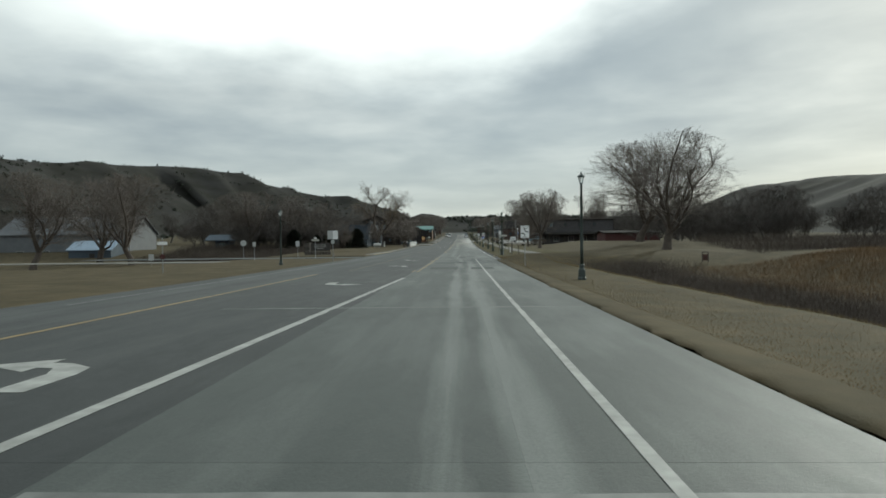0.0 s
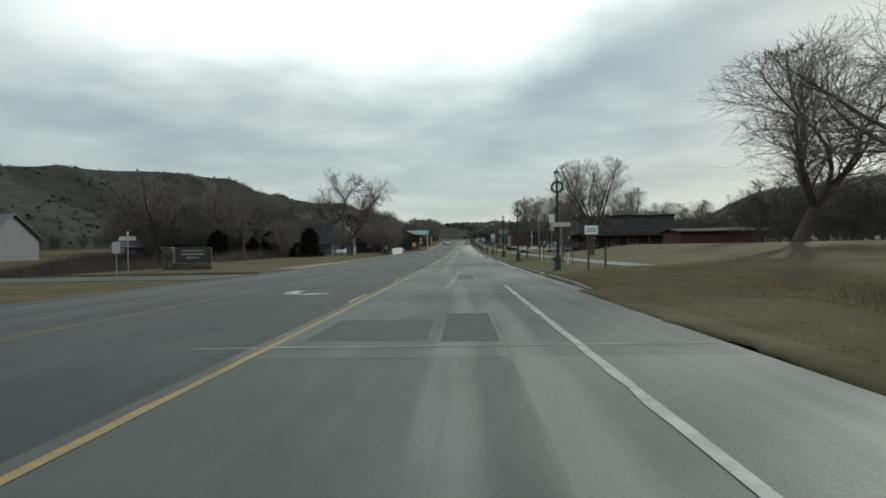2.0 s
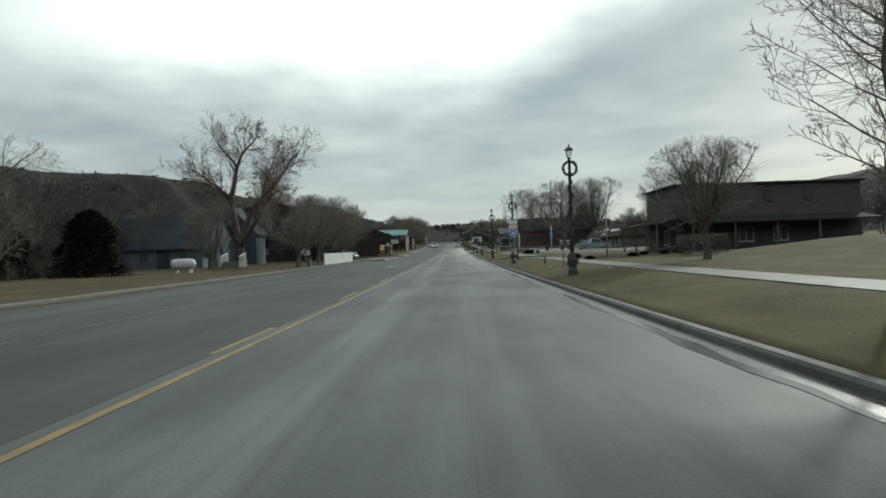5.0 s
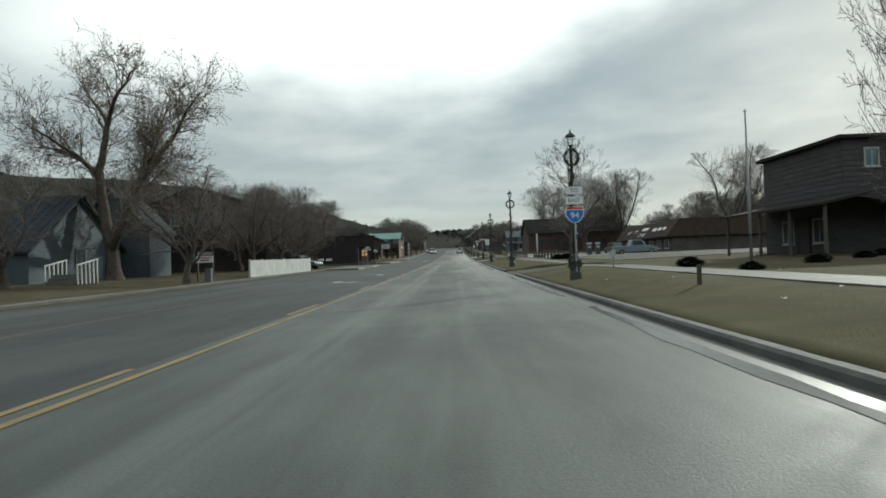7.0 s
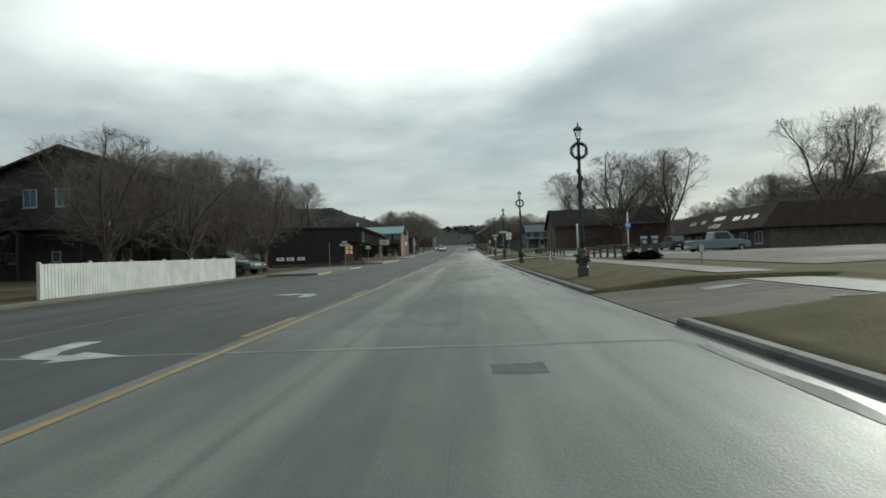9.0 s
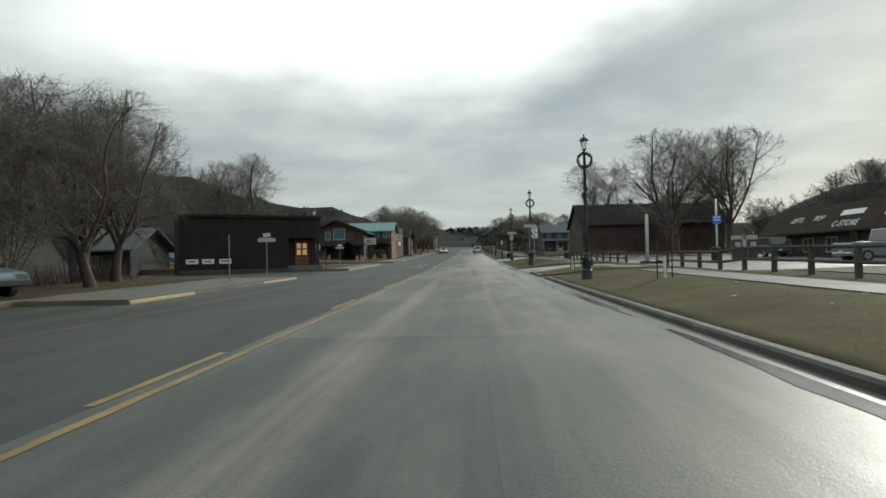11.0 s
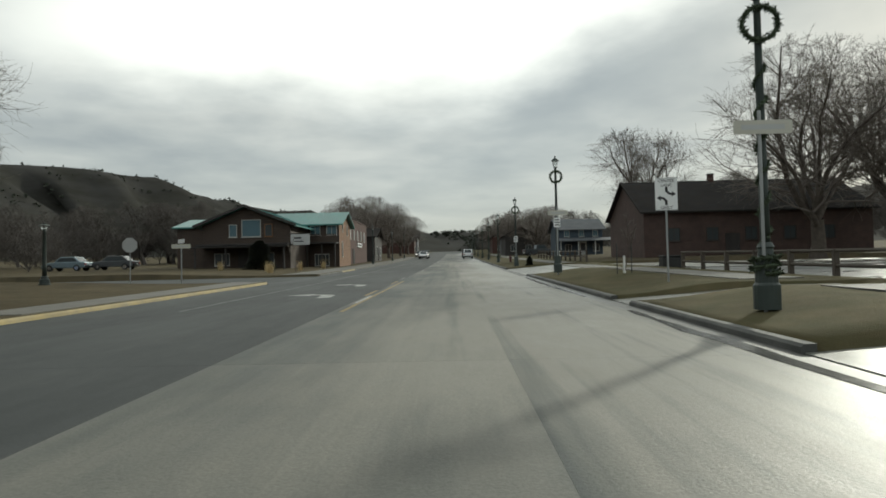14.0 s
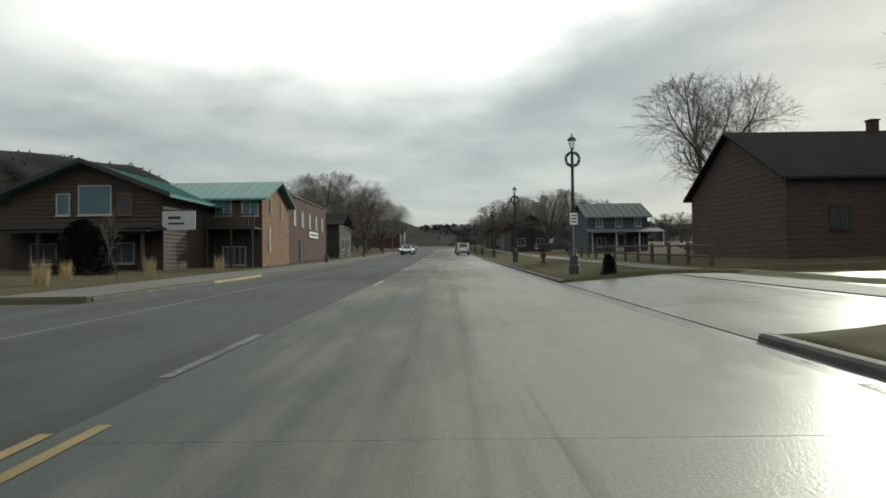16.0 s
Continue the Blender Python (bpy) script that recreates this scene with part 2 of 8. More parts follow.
# last three bands and last colour: sunlit look of the right side, painted in
CONCRETE = road_surface("road_concrete", (0.056, 0.064, 0.060), (0.140, 0.151, 0.142), 0.02, 0.70,
                        ((-0.1, 0.22, -60, 52, 0.75), (0.68, 0.26, -60, 46, 0.75), (-1.0, 0.34, 62, 175, 0.55), (0.95, 0.10, 60, 240, 0.2), (2.4, 0.7, 27, 80, 0.3), (2.4, 1.4, 118, 260, 0.3), (2.3, 1.7, 172, 260, 0.4), (1.6, 2.4, 188, 260, 0.6)), 0.11, 0.24, (0.188, 0.181, 0.154))
ASPHALT = road_surface("road_asphalt", (0.029, 0.033, 0.033), (0.068, 0.073, 0.072), -0.05, 0.74, ((-8.6, 0.5, -60, 330, 0.35), (-10.6, 0.8, -60, 170, 0.5)), 0.06)
WET = material("wet_concrete", (0.17, 0.168, 0.146), 0.42, 0.22, 1.6, 0.15, 50, tint=(0.115, 0.117, 0.103), stretch=(1, 0.3, 1), island=0.14, wet=0.2, streak=0.2)
GUTTER = material("gutter_damp", (0.06, 0.062, 0.056), 0.55, 0.25, 2, 0.2, 50, tint=(0.09, 0.09, 0.08), stretch=(1, 0.3, 1), island=0.1, wet=0.25)
FORECOURT = material("forecourt_concrete", (0.17, 0.17, 0.162), 0.66, 0.25, 0.8, 0.25, 50, tint=(0.10, 0.10, 0.096), wet=0.38, spec=0.3)
PUDDLE = material("melt_water", (0.07, 0.07, 0.065), 0.2, 0.2, 3, 0.03, 30, wet=0.05)
PAPER = material("paper_scrap", (0.7, 0.7, 0.68), 0.8, 0.1, 5, 0.1, 40)
KERB = material("kerb_concrete", (0.10, 0.10, 0.092), 0.8, 0.3, 3, 0.3, 50, tint=(0.055, 0.056, 0.052), island=0.15)
KERB_YELLOW = material("kerb_yellow", (0.38, 0.30, 0.13), 0.75, 0.35, 5, 0.25, 50, tint=(0.24, 0.21, 0.14), patch=0.5)
WALK = material("sidewalk_concrete", (0.145, 0.14, 0.124), 0.75, 0.25, 2, 0.25, 50, tint=(0.11, 0.107, 0.094), island=0.14, spec=0.3)
GRASS = material("dry_grass", (0.102, 0.083, 0.052), 0.95, 0.45, 2.0, 0.6, 40, tint=(0.067, 0.059, 0.039), spec=0.05, patch=0.5)
TURF = material("lawn_turf", (0.100, 0.083, 0.048), 0.95, 0.45, 2.0, 0.6, 40, tint=(0.064, 0.062, 0.032), spec=0.05, patch=0.5)
HILL = material("badlands_clay", (0.045, 0.044, 0.042), 0.95, 0.6, 0.06, 0.6, 1.0, tint=(0.028, 0.028, 0.023), stretch=(1, 1, 2.5), spec=0.05)
PAINT_WHITE = material("road_paint_white", (0.36, 0.365, 0.345), 0.7, 0.4, 6, 0.1, 60, tint=(0.20, 0.205, 0.19), patch=0.5)
PAINT_YELLOW = material("road_paint_yellow", (0.27, 0.185, 0.06), 0.7, 0.4, 6, 0.1, 60, tint=(0.16, 0.125, 0.06), patch=0.5)
FADED_YELLOW = material("faded_yellow_paint", (0.13, 0.10, 0.052), 0.75, 0.4, 6, 0.1, 60, tint=(0.062, 0.058, 0.047), patch=0.35)
FADED_WHITE = material("faded_white_paint", (0.17, 0.175, 0.168), 0.75, 0.4, 6, 0.1, 60, tint=(0.06, 0.064, 0.062), patch=0.35)
BARK = material("bark", (0.11, 0.092, 0.078), 0.95, 0.4, 6, 0.8, 30, tint=(0.075, 0.064, 0.055), spec=0.15)
TWIG = material("twigs", (0.19, 0.165, 0.145), 0.95, 0.3, 2, 0.0, 30, tint=(0.14, 0.122, 0.11), spec=0.1)
DRY_LEAF = material("dry_leaves", (0.26, 0.19, 0.10), 0.9, 0.4, 3, 0.0, tint=(0.13, 0.09, 0.05), spec=0.1)
EVERGREEN = material("evergreen", (0.042, 0.050, 0.042), 0.9, 0.5, 5, 0.0, tint=(0.046, 0.048, 0.036), spec=0.1)
BRUSH = material("brush", (0.12, 0.10, 0.085), 0.95, 0.4, 0.7, 0.0, tint=(0.06, 0.05, 0.045), spec=0.1)
LAMP_PAINT = material("lamp_paint", (0.032, 0.044, 0.04), 0.5, 0.2, 4, 0.1, 40)
GARLAND = material("garland_needles", (0.05, 0.068, 0.04), 0.9, 0.5, 20, 0.0)
STEEL = material("galvanised_steel", (0.30, 0.31, 0.31), 0.5, 0.15, 4, 0.1, 40, metal=0.6)
SIGN_WHITE = material("sign_white", (0.74, 0.75, 0.75), 0.45, 0.06, 3, 0.0)
SIGN_BACK = material("sign_back", (0.42, 0.43, 0.43), 0.45, 0.1, 3, 0.0, metal=0.3)
SIGN_BLACK = material("sign_black", (0.02, 0.02, 0.022), 0.5, 0.05, 3, 0.0)
SIGN_BLUE = material("sign_blue", (0.03, 0.16, 0.52), 0.45, 0.06, 3, 0.0)
SIGN_RED = material("sign_red", (0.45, 0.05, 0.04), 0.45, 0.08, 3, 0.0)
SIGN_CREAM = material("sign_cream", (0.46, 0.45, 0.39), 0.45, 0.08, 3, 0.0)
LOG = material("log_siding", (0.054, 0.036, 0.026), 0.8, 0.3, 3, 0.4, 25, tint=(0.038, 0.027, 0.021), stretch=(1, 1, 4))
DARK_WOOD = material("dark_wood", (0.042, 0.037, 0.035), 0.8, 0.3, 4, 0.4, 25, tint=(0.031, 0.028, 0.027), stretch=(1, 1, 0.3))
TAN_WOOD = material("tan_wood", (0.21, 0.098, 0.038), 0.8, 0.25, 3, 0.4, 25, tint=(0.10, 0.05, 0.024), stretch=(1, 1, 4))
BRICK = material("brick_red", (0.075, 0.036, 0.029), 0.9, 0.25, 3, 0.5, 12, tint=(0.055, 0.028, 0.023))
GREY_SIDING = material("grey_siding", (0.105, 0.112, 0.12), 0.75, 0.2, 2, 0.2, 20, tint=(0.08, 0.087, 0.095))
BLUE_SIDING = material("blue_siding", (0.042, 0.062, 0.085), 0.75, 0.25, 2, 0.2, 20, tint=(0.052, 0.07, 0.09))
WHITE_WOOD = material("white_painted_wood", (0.54, 0.545, 0.53), 0.65, 0.15, 3, 0.2, 20, tint=(0.43, 0.435, 0.42), island=0.06)
GREEN_ROOF = material("green_metal_roof", (0.05, 0.20, 0.18), 0.4, 0.15, 1, 0.1, 10, tint=(0.06, 0.17, 0.16))
DARK_ROOF = material("dark_shingles", (0.034, 0.033, 0.033), 0.95, 0.3, 3, 0.5, 15, tint=(0.036, 0.032, 0.029), spec=0.06)
BROWN_ROOF = material("brown_shingles", (0.062, 0.047, 0.036), 0.95, 0.25, 3, 0.5, 15, tint=(0.044, 0.034, 0.028), spec=0.2)
RED_METAL = material("red_siding", (0.068, 0.022, 0.020), 0.75, 0.2, 2, 0.2, 15)
PALE_METAL = material("pale_metal_siding", (0.115, 0.122, 0.13), 0.7, 0.15, 1.5, 0.15, 20, tint=(0.095, 0.102, 0.11))
ROOF_BLUE = material("pale_blue_roof", (0.30, 0.38, 0.47), 0.5, 0.12, 2, 0.1, 20, tint=(0.25, 0.33, 0.42))
FADED_LETTER = material("faded_letter_paint", (0.27, 0.27, 0.25), 0.7, 0.3, 8, 0.1, 40)
DARK_RED = material("dark_red_boards", (0.035, 0.017, 0.016), 0.8, 0.2, 2, 0.2, 15)
GREY_LOG = material("weathered_grey_log", (0.07, 0.067, 0.068), 0.85, 0.3, 4, 0.4, 25, tint=(0.05, 0.048, 0.05), stretch=(1, 1, 4), spec=0.3)
# darker copy of TWIG: the shade among the grove trees is in the colour
SHADED_WOODS = material("shaded_winter_woods", (0.140, 0.126, 0.115), 0.95, 0.3, 1.0, 0.0, tint=(0.085, 0.078, 0.073), spec=0.1)
FADED_BLUE = material("faded_blue_boards", (0.075, 0.096, 0.114), 0.8, 0.25, 2, 0.25, 20, tint=(0.06, 0.078, 0.093), stretch=(1, 1, 0.4))
SLATE_ROOF = material("blue_grey_roof", (0.036, 0.044, 0.055), 0.8, 0.25, 2, 0.2, 15, tint=(0.03, 0.036, 0.044), spec=0.2)
TRIM = material("pale_trim", (0.34, 0.34, 0.32), 0.6, 0.1, 4, 0.1, 30)
STONE = material("stone", (0.085, 0.074, 0.062), 0.9, 0.4, 4, 0.8, 10, tint=(0.052, 0.047, 0.041), island=0.25)
RAIL_WOOD = material("rail_wood", (0.075, 0.062, 0.05), 0.85, 0.3, 5, 0.4, 30)
POLE_WHITE = material("pole_white", (0.62, 0.62, 0.60), 0.5, 0.1, 3, 0.0)
RUBBER = material("rubber", (0.02, 0.02, 0.02), 0.8, 0.2, 5, 0.1, 30)
CHROME = material("chrome", (0.55, 0.55, 0.55), 0.2, 0.05, 3, 0.0, metal=1.0)
CAR_SILVER = material("car_silver", (0.17, 0.22, 0.245), 0.3, 0.05, 3, 0.0, metal=0.4)
CAR_WHITE = material("car_white", (0.66, 0.67, 0.68), 0.3, 0.05, 3, 0.0)
CAR_DARK = material("car_dark", (0.05, 0.055, 0.06), 0.3, 0.05, 3, 0.0)
CAR_BLUE = material("car_blue", (0.04, 0.10, 0.25), 0.3, 0.05, 3, 0.0)
GLASS = glassy("window_glass", (0.055, 0.065, 0.07), 0.06)
# the blue of reflected sky is put into this pane colour
GLASS_BLUE = glassy("window_glass_sky", (0.09, 0.15, 0.18), 0.06)
LANTERN = glassy("lantern_glass", (0.85, 0.87, 0.85), 0.12, 0.75)
TAIL_RED = material("tail_light", (0.16, 0.02, 0.018), 0.3, 0.05, 3, 0.0)
HEAD_LAMP = emitter("head_lamp", (1.0, 0.95, 0.85), 1.5)
WARM_GLOW = emitter("lit_window", (1.0, 0.62, 0.30), 0.2)
WRAP = material("trunk_guard_plastic", (0.62, 0.62, 0.6), 0.5, 0.1, 5, 0.05, 40)
STAKE = material("stake_paint", (0.035, 0.04, 0.036), 0.6, 0.2, 8, 0.1, 40)
BLACK_BOARD = material("weathered_black_boards", (0.019, 0.018, 0.018), 0.85, 0.4, 3, 0.4, 25, tint=(0.03, 0.025, 0.023), stretch=(1, 1, 0.5), spec=0.25)
GRAVEL = material("broken_gravel", (0.098, 0.087, 0.072), 0.92, 0.45, 2.5, 0.7, 40, tint=(0.060, 0.055, 0.046), wet=0.12, patch=0.6, spec=0.2)


# ---- mesh tools ----
def road_z(y):
    """The road's long profile: a shallow dip."""
    return 0.00006 * (min(y, 420.0) - 75.0) ** 2


def finish(bm, name, mat, smooth=False):
    me = bpy.data.meshes.new(name)
    bm.normal_update()
    bm.to_mesh(me)
    bm.free()
    for m in mat if isinstance(mat, (list, tuple)) else (mat,):
        me.materials.append(m)
    if smooth:
        for p in me.polygons:
            p.use_smooth = True
    return me


def part(name, bm, mat, parent, label="", smooth=False, at=None):
    ob = new(name, finish(bm, name, mat, smooth))
    ob.parent = parent
    if at is not None:
        ob.matrix_basis = at
    if label:
        ob["label"] = label
    return ob


def thing(name, x, y, z, label, category, group="", kind="", turn=0.0):
    ob = new(name)
    ob.empty_display_size = 0.2
    ob.matrix_basis = pose(x, y, z, 0, 0, turn)
    return tagged(ob, label, category, group, kind)


def solo(name, bm, mat, label, category, group="", kind="", smooth=False, at=None):
    ob = new(name, finish(bm, name, mat, smooth))
    if at is not None:
        ob.matrix_basis = at
    return tagged(ob, label, category, group, kind)


def box(bm, x0, x1, y0, y1, z0, z1, bevel=0.0, index=0):
    r = bmesh.ops.create_cube(bm, size=1.0)
    vs = r["verts"]
    bmesh.ops.transform(bm, matrix=Matrix.Translation(((x0 + x1) / 2, (y0 + y1) / 2, (z0 + z1) / 2)) @ Matrix.Diagonal((x1 - x0, y1 - y0, z1 - z0, 1)), verts=vs)
    fs = {f for v in vs for f in v.link_faces}
    for f in fs:
        f.material_index = index
    if bevel:
        es = list({e for v in vs for e in v.link_edges})
        bmesh.ops.bevel(bm, geom=es, offset=bevel, segments=1, affect="EDGES", profile=0.5)
    return bm


def boxed(*args, bevel=0.0):
    return box(bmesh.new(), *args, bevel=bevel)


def lathe(bm, profile, sides=16, x=0.0, y=0.0):
    """A turned shape from (radius, height) pairs."""
    rings = []
    for r, z in profile:
        rings.append([bm.verts.new((x + r * math.cos(2 * math.pi * i / sides), y + r * math.sin(2 * math.pi * i / sides), z)) for i in range(sides)])
    for a, b in zip(rings, rings[1:]):
        for i in range(sides):
            bm.faces.new((a[i], a[(i + 1) % sides], b[(i + 1) % sides], b[i]))
    bm.faces.new(rings[0][::-1])
    bm.faces.new(rings[-1])
    return bm


def tube(bm, points, radii, sides=6, cap=True):
    """A tube along points."""
    rings = []
    for i, p in enumerate(points):
        p = Vector(p)
        d = (Vector(points[min(i + 1, len(points) - 1)]) - Vector(points[max(i - 1, 0)])).normalized()
        u = d.orthogonal().normalized() if abs(d.z) > 0.9 else d.cross(Vector((0, 0, 1))).normalized()
        w = d.cross(u)
        r = radii[i] if isinstance(radii, (list, tuple)) else radii
        rings.append([bm.verts.new(p + r * (math.cos(2 * math.pi * k / sides) * u + math.sin(2 * math.pi * k / sides) * w)) for k in range(sides)])
    for a, b in zip(rings, rings[1:]):
        for k in range(sides):
            bm.faces.new((a[k], a[(k + 1) % sides], b[(k + 1) % sides], b[k]))
    if cap:
        bm.faces.new(rings[0][::-1])
        bm.faces.new(rings[-1])
    return bm


def prism(bm, outline, axis, a, b, index=0):
    """Extrudes an outline of 2D points along an axis from a to b. axis x: (y, z); axis y: (x, z); axis z: (x, y)."""
    def at(p, t):
        return {"x": (t, p[0], p[1]), "y": (p[0], t, p[1]), "z": (p[0], p[1], t)}[axis]
    va, vb = [bm.verts.new(at(p, a)) for p in outline], [bm.verts.new(at(p, b)) for p in outline]
    fs = [bm.faces.new(va), bm.faces.new(vb[::-1])]
    n = len(outline)
    for i in range(n):
        fs.append(bm.faces.new((va[i], vb[i], vb[(i + 1) % n], va[(i + 1) % n])))
    for f in fs:
        f.material_index = index
    bmesh.ops.recalc_face_normals(bm, faces=fs)
    return bm


def lettering(text, size, mat, parent, at, name="lettering", label=""):
    cu = bpy.data.curves.new(name, "FONT")
    cu.body, cu.size, cu.align_x, cu.align_y, cu.extrude = text, size, "CENTER", "CENTER", 0.002
    cu.materials.append(mat)
    ob = new(name, cu)
    ob.parent = parent
    ob.matrix_basis = at
    if label:
        ob["label"] = label
    return ob


# ---- ground, road, kerbs, pavements ----
KERB_R, KERB_L = 3.75, -9.0
DRIVES = [(134.8, 141.2), (176.3, 177.8), (182.8, 190.6), (197.2, 198.8), (216.4, 229.5)]
SMOOTH = lambda a, b, v: max(0.0, min(1.0, (v - a) / (b - a))) ** 2 * (3 - 2 * max(0.0, min(1.0, (v - a) / (b - a))))


def in_drive(y):
    return any(a <= y <= b for a, b in DRIVES)


def ground_z(x, y):
    base = road_z(y)
    if y > 420:
        base += (y - 420) * 0.012
    if x > KERB_R + 0.1:
        lawn = base + 0.10 + 0.26 * SMOOTH(3.9, 6.8, x) + 0.25 * SMOOTH(9.5, 26, x) + 0.8 * SMOOTH(15, 25, x) * SMOOTH(58, 66, y) * (1 - SMOOTH(116, 128, y)) + 0.03 * noise.noise((x * 0.5, y * 0.5, 0))
        if y < 58.0:
            dip = 1.7 * SMOOTH(8.0, 14.0, x) * (1 - SMOOTH(24.0, 33.0, x)) * SMOOTH(-60, -20, y) * (1 - SMOOTH(34, 58, y))
            rise = 0.9 * SMOOTH(26, 40, x)
            wob = 0.10 * noise.noise((x * 0.3, y * 0.3, 0)) * SMOOTH(5, 9, x)
            open_verge = base - 0.05 - 0.03 * min(x - 3.8, 3) - dip + rise + wob
            near_kerb = 1 - SMOOTH(4.2, 7.0, x)
            w = max(SMOOTH(44.0, 58.0, y), near_kerb * SMOOTH(47.0, 50.5, y))
            return open_verge + (lawn - open_verge) * w
        if in_drive(y) and x < 10:
            return base - 0.06 + 0.25 * SMOOTH(4.0, 7.5, x)
        if 172 < y < 233 and x > 10.5:
            return base + 0.22
        return lawn
    if x < KERB_L - 0.05:
        if y < 165 and x > -12.3:
            return base - 0.06
        if 181.5 < y < 195.5 or 212.9 < y < 223.8:
            return base - 0.06
        up = 0.12 if y > 66 else 0.0
        up -= 2.1 * (1 - SMOOTH(-42, -24, x)) * SMOOTH(30, 62, y) * (1 - SMOOTH(104, 126, y))
        return base + up + 0.25 * (1 - SMOOTH(-22, -12.5, x)) * (1.0 if y > 90 else 0.0) + 0.03 * noise.noise((x * 0.4, y * 0.4, 3)) * (1 - SMOOTH(-16, -12.5, x))
    return base - 0.2


def spread(a, b, n):
    return [a + (b - a) * i / n for i in range(n + 1)]


xs = sorted(set([-3000, -1800, -1100, -700, -450, -300, -200, -140, -100, -75] + spread(-60, -14, 23) + [-12.6, -12.35, -12.25, -11, -9.2, -9.06, -8.95, -4, 0, 3.7, 3.84, 3.9, 4.3] + spread(5, 11, 12) + spread(12, 40, 28) + [45, 52, 60, 75, 100, 140, 200, 300, 450, 700, 1100, 1800, 3000]))
ys = set([-2500, -1200, -600, -300, -180, -120, -80, -60] + spread(-50, 330, 253) + [345, 365, 390, 420, 470, 540, 640, 800, 1000, 1300, 1800, 2500, 3500, 4500])
for a, b in DRIVES + [(47.6, 50.0), (56.5, 58.0), (66, 66), (165, 165.1), (172, 172.1), (233, 233.1), (181.5, 181.55), (195.5, 195.55), (212.9, 212.95), (223.8, 223.85)]:
    ys |= {a - 0.06, a + 0.001, b - 0.001, b + 0.06}
ys = sorted(ys)
verts = [(x, y, ground_z(x, y)) for y in ys for x in xs]
nx = len(xs)
faces = [(j * nx + i, j * nx + i + 1, (j + 1) * nx + i + 1, (j + 1) * nx + i) for j in range(len(ys) - 1) for i in range(nx - 1)]
me = bpy.data.meshes.new("ground")
me.from_pydata(verts, [], faces)
me.materials.append(GRASS)
me.materials.append(TURF)
for p in me.polygons:
    p.use_smooth = True
    p.material_index = int(p.center.y > 57.5 and 3.7 < p.center.x < 13.0)
tagged(new("ground", me), "dormant brown grass verges and lawns beside the road", "ground", kind="structure")


def strip(name, x0, x1, y0, y1, mat, label, category, lift=0.0, step=4.0, follow=False, thick=0.06):
    """A flat band of paving that follows the road's long profile."""
    bm = bmesh.new()
    n = max(1, int((y1 - y0) / step))
    cols = spread(x0, x1, max(1, int((x1 - x0) / 3)))
    top = []
    for yy in spread(y0, y1, n):
        top.append([bm.verts.new((x, yy, (ground_z(x, yy) if follow else road_z(yy)) + lift)) for x in cols])
    for a, b in zip(top, top[1:]):
        for i in range(len(cols) - 1):
            bm.faces.new((a[i], a[i + 1], b[i + 1], b[i]))
    ret = bmesh.ops.extrude_face_region(bm, geom=list(bm.faces))
    bmesh.ops.translate(bm, vec=(0, 0, -thick), verts=[v for v in ret["geom"] if isinstance(v, bmesh.types.BMVert)])
    bmesh.ops.recalc_face_normals(bm, faces=list(bm.faces))
    return solo(name, bm, mat, label, category, kind="structure")


road = thing("road", 0, 0, 0, "worn concrete and asphalt main street with patched slabs", "road", kind="structure")


def slab_mesh(x0, x1, length, y0, name, mat):
    """One paving slab, slightly domed edges, following the profile."""
    bm = bmesh.new()
    gap = 0.002
    rows = []
    n = 4
    for yy in spread(y0 + gap, y0 + length - gap, n):
        rows.append([bm.verts.new((x, yy, road_z(yy) - d)) for x, d in ((x0 + 0.0005, 0.0004), (x0 + 0.02, 0.0), (x1 - 0.02, 0.0), (x1 - 0.0005, 0.0004))])
    for a, b in zip(rows, rows[1:]):
        for i in range(3):
            bm.faces.new((a[i], a[i + 1], b[i + 1], b[i]))
    edge = [rows[0], [r[-1] for r in rows], rows[-1][::-1], [r[0] for r in rows][::-1]]
    loop = [v for e in edge for v in e[:-1]]
    down = [bm.verts.new((v.co.x, v.co.y, v.co.z - 0.12)) for v in loop]
    for i in range(len(loop)):
        bm.faces.new((loop[i], down[i], down[(i + 1) % len(loop)], loop[(i + 1) % len(loop)]))
    bmesh.ops.recalc_face_normals(bm, faces=list(bm.faces))
    return bm


SLAB = 11.0
for k in range(-4, 34):
    y0 = 3.6 + SLAB * k
    for x0, x1, mat in ((KERB_L, -2.75, ASPHALT), (-2.75, 0.55, CONCRETE), (0.55, KERB_R - 0.38, CONCRETE)):
        part("slab", slab_mesh(x0, x1, SLAB, y0, "slab", mat), mat, road)
# gutter pan beside the kerb, damp
for k in range(-4, 34):
    y0 = 3.6 + SLAB * k
    if y0 > 45:
        part("gutter_slab", slab_mesh(KERB_R - 0.38, KERB_R - 0.01, SLAB, y0, "gutter_slab", GUTTER), GUTTER, road)
# ragged turf creeping over the pavement where there is no kerb
bm = bmesh.new()
rows = []
for yy in spread(-40, 47.8, 508):
    inner = 3.42 + 0.22 * noise.noise((yy * 0.23, 0, 2)) + 0.16 * noise.noise((yy * 1.3, 4, 2)) + 0.08 * noise.noise((yy * 4.1, 7, 2))
    lip = 0.016 + 0.014 * noise.noise((yy * 1.9, 1, 5))
    rows.append([bm.verts.new((x, yy, road_z(yy) + z)) for x, z in ((inner, -0.03), (inner + 0.04, lip * 0.7), (inner + 0.25, lip), (4.35, -0.035), (4.6, -0.12))])
for a, b in zip(rows, rows[1:]):
    for i in range(4):
        f = bm.faces.new((a[i], a[i + 1], b[i + 1], b[i]))
        f.smooth = True
solo("turf_edge", bm, GRASS, "ragged turf creeping over the edge of the pavement", "verge", kind="structure")
